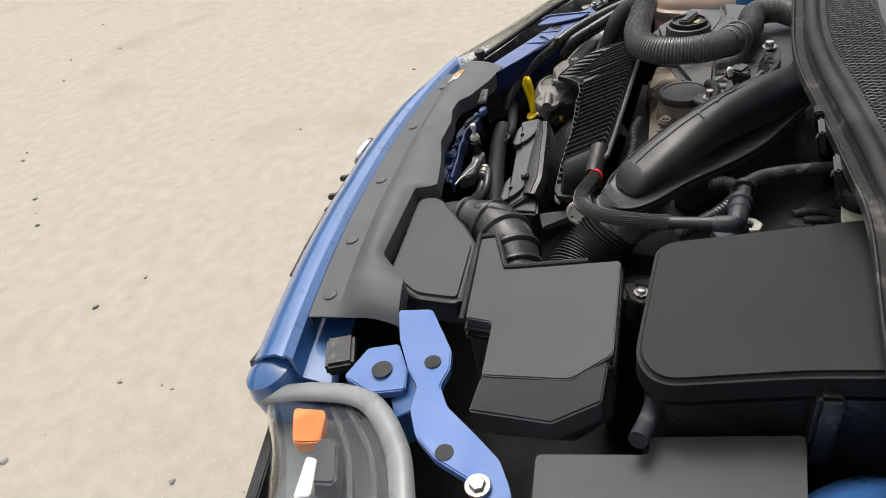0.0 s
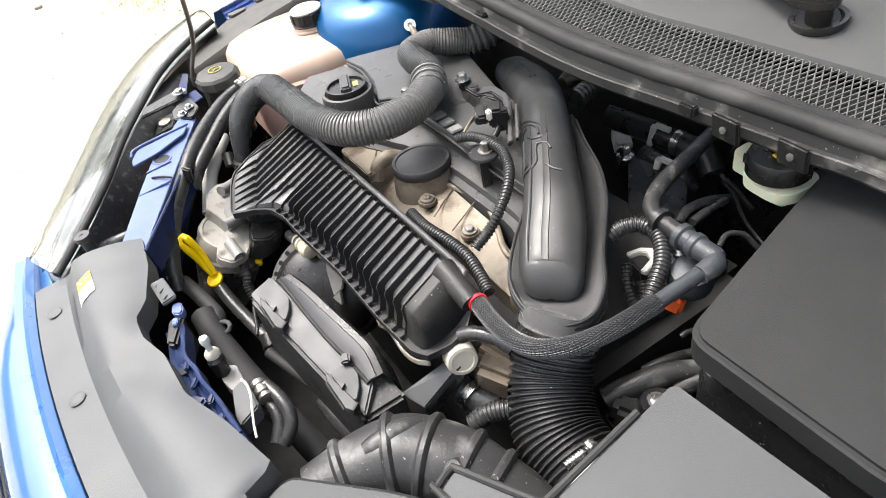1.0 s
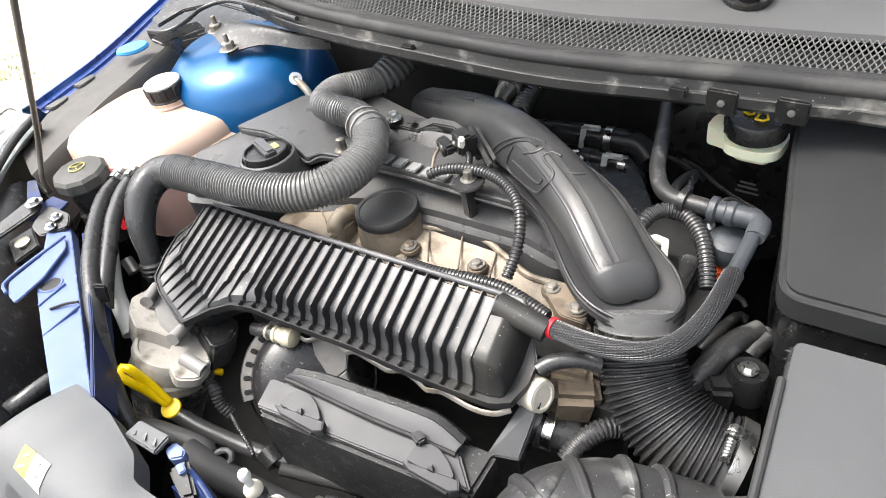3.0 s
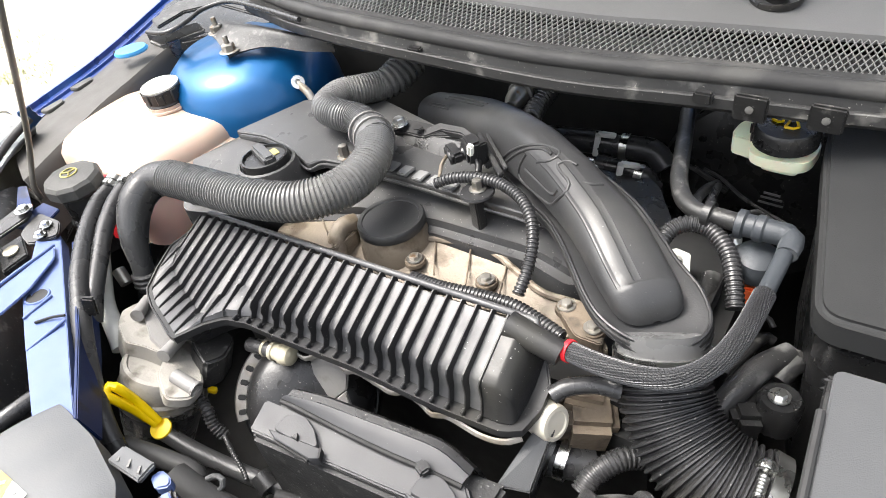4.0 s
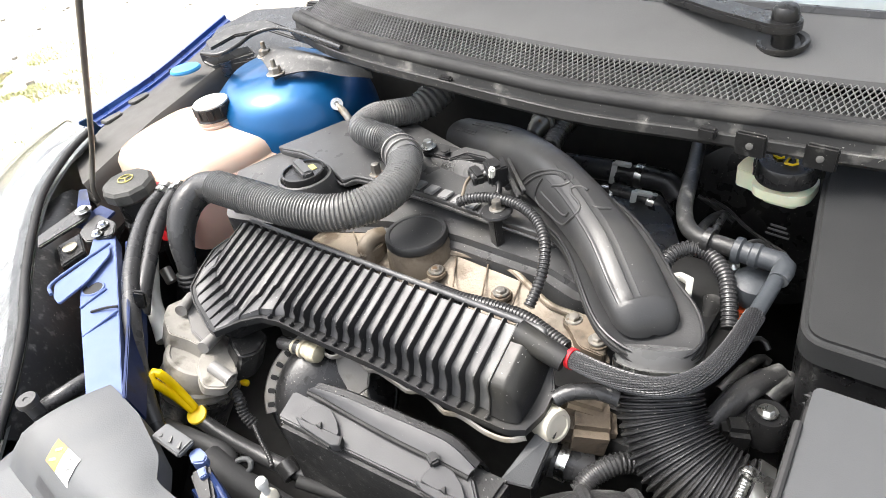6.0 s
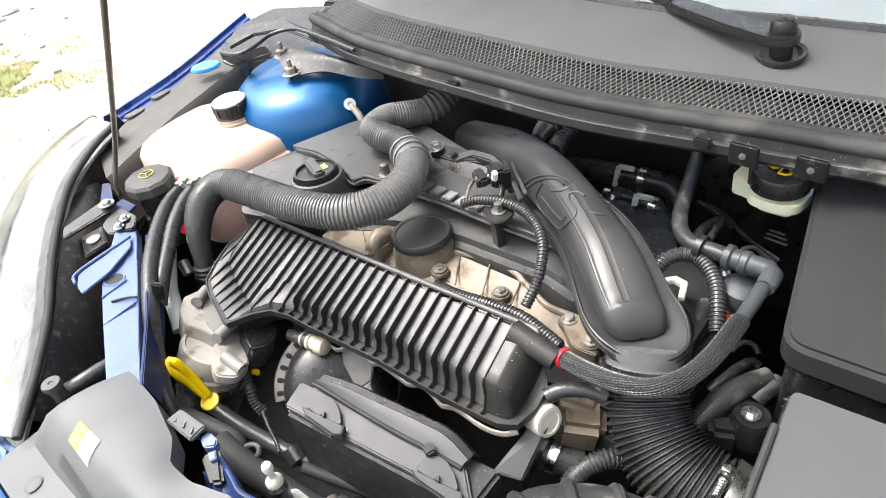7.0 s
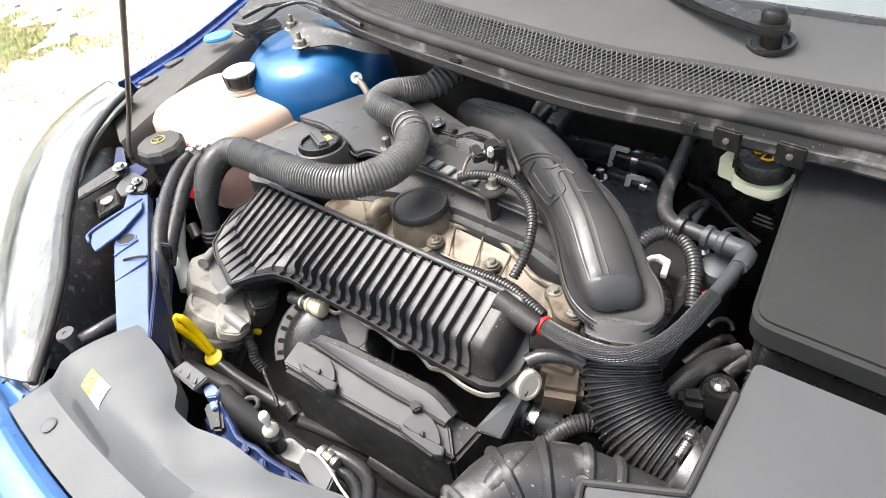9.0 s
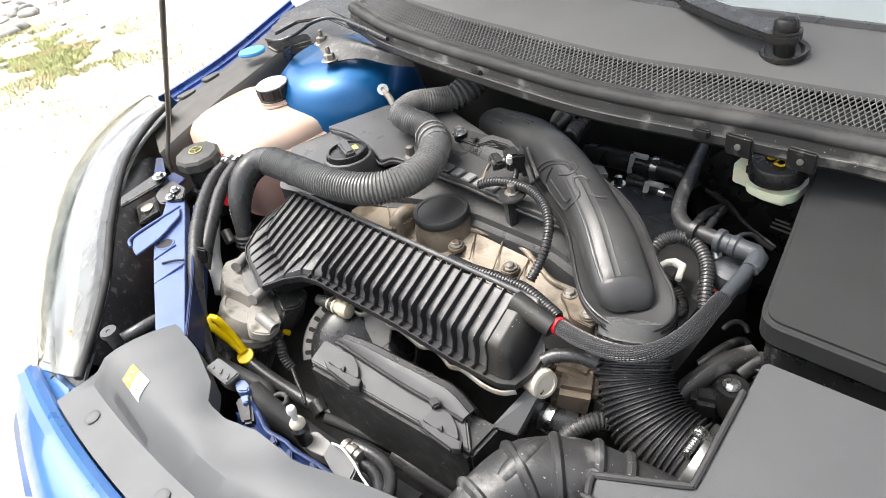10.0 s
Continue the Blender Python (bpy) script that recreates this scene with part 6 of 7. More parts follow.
for k in range(12):
    a = 2 * math.pi * k / 12
    part("cap_rib", obox(bq + Vector((0.0308 * math.cos(a), 0.0308 * math.sin(a), 0.042)), (0.005, 0.006, 0.014), (0, 0, math.degrees(a)), 0.002), M_BLACK, cp)
for tri in ([(0.143, 0.223, 0.8925), (0.155, 0.223, 0.8925), (0.147, 0.242, 0.8935)], [(0.129, 0.236, 0.8925), (0.139, 0.230, 0.8925), (0.135, 0.248, 0.8935)]):
    part("warning_triangle", tube(tri + [tri[0]], 0.0014, 6), M_YELLOW, cp, "yellow warning triangle")
sv = thing("brake_servo", (0.09, 0.4, 0.75), "large black brake servo drum with a small printed label", "brake servo")
sc = Vector((0.10, 0.385, 0.70))
part("drum", lathe(sc, (0, -1, 0.12), [(0.125, -0.05), (0.13, 0.0), (0.125, 0.012), (0.10, 0.022), (0.05, 0.03), (0.0, 0.032)], 48), M_BLACK, sv)
for k, (w, y) in enumerate(((0.026, 0.0), (0.030, -0.008), (0.020, 0.007))):
    q = Vector((0.124, 0.352, 0.715))
    part("label_bar", obox(q + Vector((0, 0, y)), (w, 0.001, 0.0028), (0, 6, 0), 0), M_GREYTEXT, sv)
single("brake_pipe", tube([(0.060, 0.267, 0.800), (0.084, 0.259, 0.795), (0.114, 0.237, 0.790), (0.160, 0.220, 0.780)], 0.0022, 8), M_BLACK, "thin black brake pipe", "pipe")

# ---------------------------------------------------------------- breather valve and its hose
pv = thing("breather_valve", (0.15, 0.11, 0.84), "grey rubber breather valve with clamps and elbow", "valve")
e0, e1 = [Vector(p) for p in [(0.176, 0.108, 0.853), (0.136, 0.111, 0.853)]]
part("body", lathe(e0.lerp(e1, 0.45), e1 - e0, [(0.009, -0.022), (0.0105, -0.018), (0.0108, 0.0), (0.0126, 0.002), (0.0126, 0.008), (0.0108, 0.010), (0.0108, 0.017), (0.0135, 0.019), (0.0135, 0.025), (0.008, 0.027)], 28), M_GREY, pv)
part("elbow", tube([e0.lerp(e1, 0.15), e0 + Vector((0.004, -0.004, 0)), e0 + Vector((0.004, -0.024, -0.002))], [0.0092, 0.0102, 0.009], 18), M_GREY, pv)
part("diaphragm", lathe((0.155, 0.104, 0.820), (0.1, -0.1, 1), [(0.021, -0.012), (0.022, -0.004), (0.021, 0.0), (0.019, 0.008), (0.010, 0.013), (0.004, 0.013)], 32), M_GREY, pv)
part("ball", lathe((0.132, 0.113, 0.830), (0, -0.3, 1), [(0.003, -0.007), (0.007, -0.003), (0.007, 0.003), (0.003, 0.007)], 16), M_STEEL, pv)
pipe_thing("breather_pipe", [(0.138, 0.111, 0.853), (0.117, 0.114, 0.853), (0.097, 0.117, 0.852), (0.078, 0.132, 0.852), (0.063, 0.163, 0.852), (0.052, 0.205, 0.852), (0.035, 0.273, 0.850), (0.027, 0.305, 0.850)], 0.0088, M_DUSTY, "dusty black rubber breather pipe", "pipe")
single("pipe_clip", tube([(0.110, 0.114, 0.853), (0.103, 0.115, 0.853)], 0.0135, 16), M_BLACK, "black plastic pipe clip", "clip")
wcon = thing("white_connector", (0.08, 0.12, 0.77), "white and black electrical connector", "connector")
part("white_frame", slab([(0.057, 0.118, 0.780), (0.062, 0.135, 0.780), (0.071, 0.143, 0.780), (0.087, 0.139, 0.780), (0.095, 0.110, 0.780), (0.088, 0.108, 0.780), (0.082, 0.130, 0.780), (0.072, 0.133, 0.780), (0.067, 0.128, 0.780), (0.064, 0.117, 0.780)], (0, 0, -0.006), 0.001), M_CAPTOP, wcon)
part("socket", slab([(0.066, 0.116, 0.774), (0.069, 0.129, 0.774), (0.081, 0.128, 0.774), (0.086, 0.110, 0.774)], (0, 0, -0.03), 0.002), M_PITCH, wcon)
fcon = thing("firewall_connector", (-0.165, 0.335, 0.715), "white and black electrical plug near the firewall", "connector")
part("plug_shell", obox((-0.172, 0.338, 0.726), (0.040, 0.026, 0.022), (0, 12, -35), 0.003), M_PAPER, fcon)
part("plug_body", obox((-0.142, 0.318, 0.715), (0.036, 0.024, 0.020), (0, 12, -35), 0.003), M_BLACK, fcon)
single("orange_connector", obox((0.148, 0.091, 0.790), (0.022, 0.016, 0.022), (0, 10, 20), 0.003), M_ORANGE, "small orange plastic electrical connector", "connector")

# ---------------------------------------------------------------- heater hoses at the firewall
for z in (0, 1):
    q = {0: [(-0.178, 0.317, 0.775), (-0.138, 0.326, 0.772), (-0.094, 0.332, 0.770), (-0.051, 0.336, 0.768), (-0.025, 0.343, 0.762), (-0.005, 0.336, 0.745)], 1: [(-0.083, 0.289, 0.765), (-0.045, 0.290, 0.762), (-0.018, 0.290, 0.758), (-0.008, 0.298, 0.740)]}[z]
    t = pipe_thing("heater_hose", q, 0.0165 if z == 0 else 0.0125, M_RUBBER, "black rubber heater hose with steel band and white clip", "hose", "heater hoses")
    i = 2 if z == 0 else 1
    ax = Vector(q[i + 1]) - Vector(q[i])
    clip_ring(Vector(q[i]).lerp(Vector(q[i + 1]), 0.75), ax, 0.0175 if z == 0 else 0.0135, t, width=0.010)
    part("white_clip", obox(Vector(q[i]) + Vector((-0.002, -0.012, 0.004)), (0.008, 0.010, 0.032 - 0.006 * z), (0, 10, 20), 0.001), M_PAPER, t)
    part("white_clip", obox(Vector(q[i]) + ax.normalized() * 0.010 + Vector((0, -0.006, 0.018 - 0.003 * z)), (0.024, 0.008, 0.006), (0, 4, 8), 0.001), M_PAPER, t)
ff = thing("firewall_fitting", (-0.14, 0.35, 0.8), "dull metal quick-release fitting with a ribbed hose", "fitting")
q = [Vector(p) for p in [(-0.168, 0.227, 0.868), (-0.173, 0.253, 0.868), (-0.173, 0.275, 0.868), (-0.171, 0.295, 0.868)]]
part("fitting", tube(q, [0.008, 0.0135, 0.0145, 0.0155], 18), M_BOLT, ff)
part("fitting_collar", lathe(q[1].lerp(q[2], 0.5), q[2] - q[1], [(0.013, -0.003), (0.0175, -0.002), (0.0175, 0.002), (0.013, 0.003)], 24), M_STAY, ff, "pale collar")
part("fitting_hose", tube([q[2], q[3], q[3] + (q[3] - q[2]) * 1.5], 0.0165, 16), M_RUBBER, ff)
q = [Vector(p) for p in [(-0.141, 0.226, 0.855), (-0.151, 0.267, 0.855), (-0.154, 0.299, 0.855), (-0.154, 0.315, 0.855)]]
part("ribbed_end", tube(q + [q[3] + (q[3] - q[2]) * 1.5], 0.014, 18, pitch=0.008, depth=0.0025), M_RUBBER, ff)
part("white_clip", obox(q[2] + Vector((0.004, -0.006, 0.013)), (0.030, 0.006, 0.006), (0, 10, -25), 0.0012), M_PAPER, ff, "white plastic clip")
gb = thing("gearbox_cover", (0.02, 0.22, 0.72), "matt black housing behind the duct", "housing")
part("housing", slab(rounded([(-0.087, 0.266, 0.765), (-0.054, 0.306, 0.772), (0.006, 0.276, 0.760), (0.042, 0.222, 0.750), (0.028, 0.171, 0.750), (-0.022, 0.201, 0.758)], 0.01, 3), (0, 0, -0.08), 0.004), M_BLACK, gb)
bolt((-0.074, 0.247, 0.785), 0.007, gb, h=0.014, mat=M_STEEL)

# ---------------------------------------------------------------- ribbed inlet elbow and snorkel
sk = thing("air_inlet_snorkel", (0.19, -0.26, 0.76), "grey plastic air inlet snorkel set into the front cover", "air inlet")
part("top", slab(rounded([(0.090, -0.330, 0.798), (0.080, -0.302, 0.798), (0.150, -0.235, 0.797), (0.188, -0.208, 0.799), (0.300, -0.190, 0.800), (0.300, -0.250, 0.800), (0.268, -0.298, 0.801)], 0.012, 4), (0, 0, -0.045), 0.010, 4), M_COVER, sk)
snk = [Vector(p) + Vector((0, 0, -0.008)) for p in rounded([(0.090, -0.330, 0.798), (0.080, -0.302, 0.798), (0.150, -0.235, 0.797), (0.188, -0.208, 0.799), (0.300, -0.190, 0.800), (0.300, -0.250, 0.800), (0.268, -0.298, 0.801)], 0.012, 4)]
part("rim_seam", tube(snk + [snk[0]], 0.004, 8), M_BLACK, sk)
el = thing("air_inlet_elbow", (0.13, -0.2, 0.75), "dusty black ribbed plastic inlet elbow", "elbow")
ep = [(0.086, -0.290, 0.758), (0.094, -0.248, 0.762), (0.108, -0.208, 0.764), (0.142, -0.176, 0.760), (0.180, -0.155, 0.748), (0.215, -0.140, 0.735)]
er = [0.028, 0.035, 0.040, 0.038, 0.033, 0.030]
part("body", tube(ep, er, 32), M_ELBOW, el)
el_line = spline(ep, 40)[0]
for i in (6, 14, 20, 26, 31):
    d = el_line[i + 1] - el_line[i - 1]
    f = i / 39 * 5
    r = er[int(f)] + (er[min(int(f) + 1, 5)] - er[int(f)]) * (f - int(f))
    part("rib_band", lathe(el_line[i], d, [(r - 0.004, -0.007), (r + 0.002, -0.0048), (r + 0.0045, -0.002), (r + 0.0045, 0.002), (r + 0.002, 0.0048), (r - 0.004, 0.007)], 32), M_ELBOW, el)
part("long_rib", tube([(0.101, -0.234, 0.795), (0.103, -0.220, 0.800), (0.105, -0.200, 0.801), (0.108, -0.180, 0.795)], [0.0085, 0.0085, 0.0085, 0.006], 14, flat=0.7), M_ELBOW, el)
part("side_bolt", lathe((0.163, -0.183, 0.792), (0.1, -0.2, 1), [(0.010, -0.01), (0.010, 0.0), (0.007, 0.003), (0.003, 0.002)], 24), M_ELBOW, el)

# ---------------------------------------------------------------- blue brackets by the left lamp
lbk = thing("lamp_crossmember", (0.42, -0.2, 0.79), "pale blue painted bracket with round holes", "bracket")
pa = [(0.338, -0.252, 0.808), (0.331, -0.211, 0.810), (0.390, -0.165, 0.810), (0.413, -0.159, 0.808), (0.437, -0.161, 0.808), (0.460, -0.145, 0.808), (0.489, -0.101, 0.808), (0.507, -0.076, 0.808), (0.531, -0.060, 0.808), (0.563, -0.045, 0.808), (0.567, -0.070, 0.808), (0.533, -0.097, 0.808), (0.520, -0.135, 0.808), (0.500, -0.163, 0.808), (0.473, -0.180, 0.808), (0.442, -0.185, 0.808), (0.422, -0.204, 0.808), (0.383, -0.231, 0.808)]
part("strut", slab(rounded(pa, 0.004, 2), (0, 0, -0.012), 0.0015), M_STRUT, lbk)
pb = [(0.430, -0.286, 0.785), (0.386, -0.275, 0.788), (0.374, -0.240, 0.790), (0.409, -0.214, 0.788), (0.433, -0.208, 0.785), (0.444, -0.246, 0.782)]
part("lug", slab(rounded(pb, 0.004, 2), (0, 0, -0.012), 0.0015), M_STRUT, lbk)
for q, r in zip([(0.409, -0.180, 0.809), (0.512, -0.128, 0.808), (0.414, -0.244, 0.788)], (0.009, 0.009, 0.012)):
    part("hole", lathe(q, (0, 0, 1), [(r, 0), (r, 0.0008), (0, 0.001)], 20), M_PITCH, lbk)
part("skirt", slab([(0.394, -0.219, 0.785), (0.407, -0.200, 0.785), (0.444, -0.189, 0.775), (0.457, -0.213, 0.765), (0.433, -0.230, 0.770)], (0, 0, -0.05), 0.001), M_BLUE, lbk)
bolt((0.539, -0.086, 0.811), 0.0075, lbk)
part("latch", obox((0.389, -0.315, 0.770), (0.05, 0.035, 0.02), (0, 0, 25), 0.004), M_DUSTY, lbk)
part("bumper_end", lathe((0.418, -0.402, 0.750), (0.1, -0.3, 1), [(0.036, -0.12), (0.042, -0.05), (0.040, -0.008), (0.034, 0.010), (0.016, 0.020), (0.003, 0.022)], 32), M_BLUE, lbk)
hl2 = thing("headlight", (0.5, -0.27, 0.65), "clear glass headlight with an amber bulb and grey rim", "headlight", "pair of headlights")
q0 = [(0.443, -0.407, 0.735), (0.501, -0.363, 0.725), (0.560, -0.335, 0.715), (0.611, -0.306, 0.705)]
q1 = [(0.444, -0.322, 0.762), (0.508, -0.273, 0.765), (0.565, -0.243, 0.762), (0.613, -0.218, 0.755)]
q2 = [(0.451, -0.248, 0.775), (0.499, -0.191, 0.780), (0.555, -0.159, 0.780), (0.601, -0.139, 0.775)]
q3 = [Vector(p) + Vector((-0.04, -0.03, -0.16)) for p in q0]
part("lens", band([q3, q0, q1, q2], 24, 14, 0.0, 0.003), M_GLASS, hl2, "clear lens").visible_shadow = False
part("rim", tube([(0.445, -0.403, 0.738), (0.445, -0.320, 0.766), (0.452, -0.247, 0.778)] + list(q2[1:]), 0.013, 14, flat=0.6), M_HAZERIM, hl2, "hazed pale lens edge")
part("inner_bowl", band([[Vector(p) + Vector((0, 0, -0.03)) for p in l] for l in (q0, q1, q2)], 24, 8, -0.02, 0.003), M_BOWL, hl2, "hazy silver bowl")
part("amber_cover", slab(rounded([(0.462, -0.345, 0.752), (0.463, -0.298, 0.762), (0.505, -0.282, 0.764), (0.508, -0.318, 0.756)], 0.008, 4), (0, 0, -0.02), 0.004), M_INDICATOR, hl2, "amber indicator cover")
part("dark_eye", slab(rounded([(0.497, -0.292, 0.760), (0.498, -0.262, 0.766), (0.545, -0.240, 0.762), (0.548, -0.276, 0.756)], 0.010, 4), (0, 0, -0.03), 0.005), M_HOUSING, hl2, "dark projector surround")
part("chrome_strip", slab(rounded([(0.520, -0.292, 0.757), (0.522, -0.276, 0.761), (0.562, -0.262, 0.760), (0.566, -0.282, 0.755)], 0.004, 3), (0, 0, -0.012), 0.003), M_PAPER, hl2, "white reflector strip")
for k in (0.30, 0.62):
    part("bowl_ridge", tube([Vector(a).lerp(Vector(b), k) + Vector((0.004, -0.004, -0.012)) for a, b in zip(q2, q1)], 0.004, 8), M_BEZEL, hl2)

fz = thing("fuse_box", (0.46, 0.06, 0.7), "dark grey plastic fuse box lid", "fuse box")
part("lid", slab(rounded([(0.469, -0.055, 0.772), (0.443, 0.046, 0.770), (0.423, 0.045, 0.770), (0.401, 0.176, 0.785), (0.497, 0.174, 0.780), (0.551, -0.042, 0.770)], 0.005, 3), (0, 0, -0.06), 0.003), M_COVER, fz)
part("cable", tube([(0.373, 0.047, 0.780), (0.417, 0.043, 0.790), (0.452, 0.037, 0.800)], 0.009, 12), M_GREY, fz)
single("black_post", obox((0.393, 0.184, 0.800), (0.035, 0.022, 0.09), (0, 0, 10), 0.004), M_BLACK, "black plastic post between battery box and fuse box", "post")
lt = thing("left_strut_tower", (0.52, 0.24, 0.6), "blue painted strut tower partly in shade", "strut tower")
part("tower_dome", lathe((0.53, 0.27, 0.55), (0, 0, 1), [(0.15, 0), (0.14, 0.16), (0.125, 0.21), (0.10, 0.235), (0.07, 0.24), (0.066, 0.225), (0.0, 0.225)], 44), M_BLUE, lt)

# ---------------------------------------------------------------- grille and badge on the nose
stubs = [(-0.084, -0.60, 0.672), (-0.06, -0.60, 0.655), (-0.14, -0.60, 0.68)]
gr = thing("front_grille", (-0.1, -0.58, 0.55), "black honeycomb front grille below the bumper edge", "grille")
for k in range(5):
    part("bar", tube([front_edge(x, -0.088, -0.05 - 0.018 * k) for x in (-0.34, -0.2, -0.05, 0.1, 0.22)], 0.004, 8), M_BLACK, gr)
for q in stubs:
    part("spigot", obox(q, (0.012, 0.05, 0.01), (8, 0, 10), 0.002), M_BLACK, gr)
bd = thing("front_badge", (-0.225, -0.606, 0.69), "plain oval badge with a bright rim on the nose", "badge")
bq = Vector((-0.225, -0.606, 0.69))
part("oval", lathe(bq, (0, -1, 0.35), [(0.04, 0), (0.041, 0.004), (0.038, 0.008), (0.0, 0.009)], 36, 0.45), M_BLACK, bd)
part("rim", lathe(bq, (0, -1, 0.35), [(0.044, -0.002), (0.046, 0.002), (0.044, 0.006), (0.041, 0.005)], 36, 0.47), M_STEEL, bd)

# ---------------------------------------------------------------- radiator support, pipes and fittings in the front gap
rs = thing("radiator_support", (-0.15, -0.33, 0.74), "blue radiator support edge painted dark as in shade, with brackets", "radiator support")
rail_top = spline([(-0.190, -0.327, 0.790), (-0.168, -0.332, 0.787), (-0.139, -0.339, 0.784), (-0.123, -0.334, 0.782), (-0.103, -0.334, 0.780), (-0.086, -0.331, 0.777), (-0.065, -0.327, 0.773), (-0.042, -0.325, 0.769), (-0.010, -0.321, 0.764)], 40)[0]
rail_low = spline([(-0.192, -0.347, 0.788), (-0.177, -0.349, 0.785), (-0.147, -0.355, 0.780), (-0.122, -0.350, 0.777), (-0.099, -0.350, 0.774), (-0.078, -0.349, 0.771), (-0.055, -0.346, 0.768), (-0.020, -0.342, 0.762)], 40)[0]
part("rail", sheet([[b + Vector((0, -0.004, -0.02)), b, b.lerp(a, 0.3) + Vector((0, 0, -0.004)), b.lerp(a, 0.65) + Vector((0, 0, -0.003)), a + Vector((0, -0.002, 0.001)), a + Vector((0, 0.002, -0.001)), a + Vector((0, 0.004, -0.022))] for a, b in zip(rail_top, rail_low)], 0.002), M_RAILBLUE, rs)
part("rail_lip", tube([p + Vector((0, 0, 0.001)) for p in rail_top[4::3]], 0.0028, 8), M_RAILBLUE, rs, "bare rolled edge")
part("rail_fold", tube([a.lerp(b, 0.45) + Vector((0, 0, -0.002 + 0.0012 * math.sin(k * 1.3))) for k, (a, b) in enumerate(zip(rail_top, rail_low))][12::3], 0.0022, 8), M_RAILBLUE, rs)
for k, i in enumerate((13, 19, 25, 31)):
    part("gusset", obox(rail_top[i] + Vector((0.004, -0.004 - 0.003 * (k % 2), 0.0015)), (0.012 + 0.004 * (k % 2), 0.006, 0.005), (10 - 6 * k, 8 * (-1) ** k, -20 - 9 * (k % 3)), 0.0015), (M_NAVY, M_RAILBLUE)[k % 2], rs)
part("rail_hole", lathe(rail_low[14].lerp(rail_top[14], 0.4) + Vector((0, 0, -0.001)), (0.1, -0.2, 1), [(0.006, 0), (0.006, 0.001), (0.0, 0.0012)], 20), M_PITCH, rs)
for q in [(-0.246, -0.331, 0.816), (-0.234, -0.330, 0.814), (-0.223, -0.329, 0.811)]:
    part("moulded_arrow", obox(q, (0.007, 0.0022, 0.001), (0, 8, -60), 0), M_BLACK, rs)
part("rail_cap", slab(rounded([(-0.220, -0.327, 0.800), (-0.216, -0.317, 0.801), (-0.201, -0.318, 0.800), (-0.197, -0.324, 0.798), (-0.207, -0.332, 0.798)], 0.003, 2), (0, 0, -0.012), 0.0015), M_LILAC, rs, "rail cap in blue paled by painted sky sheen")
part("post", slab([(-0.207, -0.338, 0.792), (-0.172, -0.351, 0.790), (-0.162, -0.342, 0.790), (-0.198, -0.321, 0.794)], (0, 0, -0.05), 0.003), M_SATIN, rs, "black plastic guide post")
part("post_clip", slab([(-0.199, -0.333, 0.797), (-0.188, -0.337, 0.796), (-0.185, -0.331, 0.797), (-0.194, -0.327, 0.798)], (0, 0, -0.008), 0.001), M_LILAC, rs)
part("bracket", slab([(-0.255, -0.339, 0.816), (-0.249, -0.322, 0.821), (-0.215, -0.318, 0.812), (-0.219, -0.336, 0.806)], (0, 0, -0.006), 0.0015), M_PANEL, rs, "grey tab with moulded arrows")
part("bracket", obox((-0.077, -0.352, 0.775), (0.03, 0.02, 0.014), (0, 0, 40), 0.003), M_RAILBLUE, rs)
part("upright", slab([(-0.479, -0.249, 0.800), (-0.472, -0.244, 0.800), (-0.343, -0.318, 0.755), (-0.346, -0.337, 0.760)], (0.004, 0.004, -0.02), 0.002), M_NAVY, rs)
ltc = thing("bonnet_latch_switch", (-0.12, -0.31, 0.76), "black latch switch with a white ball stud", "switch")
bs = Vector((-0.122, -0.312, 0.775))
part("stud", lathe(bs, (0, 0, 1), [(0.0035, 0.018), (0.0035, 0.026), (0.005, 0.029), (0.0055, 0.033), (0.0045, 0.037), (0.001, 0.039)], 18), M_PAPER, ltc, "white ball stud")
part("stud_flange", lathe(bs, (0, 0, 1), [(0.005, 0.006), (0.0085, 0.009), (0.0085, 0.013), (0.006, 0.017), (0.003, 0.019)], 22), M_WHITE, ltc, "cream plastic flange")
part("collar", lathe(bs, (0, 0, 1), [(0.0085, -0.02), (0.0085, -0.004), (0.0095, -0.002), (0.0095, 0.003), (0.006, 0.006)], 20), M_BLACK, ltc)
part("holder", slab(rounded([(-0.136, -0.316, 0.755), (-0.121, -0.297, 0.757), (-0.094, -0.297, 0.757), (-0.088, -0.312, 0.755), (-0.110, -0.317, 0.754)], 0.004, 3), (0, 0, -0.018), 0.002), M_STAY, ltc, "bare grey holder plate")
part("switch_box", slab(rounded([(-0.091, -0.312, 0.757), (-0.094, -0.295, 0.760), (-0.049, -0.295, 0.757), (-0.041, -0.320, 0.752), (-0.056, -0.321, 0.752)], 0.003, 2), (0, 0, -0.022), 0.002), M_PANEL, ltc, "grey switch box")
part("white_wire", tube([(-0.087, -0.299, 0.765), (-0.074, -0.2965, 0.766), (-0.059, -0.298, 0.764), (-0.046, -0.301, 0.766), (-0.033, -0.305, 0.764), (-0.020, -0.308, 0.765), (-0.006, -0.311, 0.763)], 0.0013, 6), M_PAPER, ltc)
part("brass_fitting", lathe((-0.076, -0.286, 0.745), (1, 0.05, -0.1), [(0.006, -0.014), (0.009, -0.012), (0.009, -0.006), (0.0075, -0.005), (0.0075, -0.002), (0.0095, -0.001), (0.0095, 0.006), (0.0078, 0.007), (0.0085, 0.013), (0.005, 0.015)], 20), M_BOLT, ltc, "tarnished ribbed fitting")
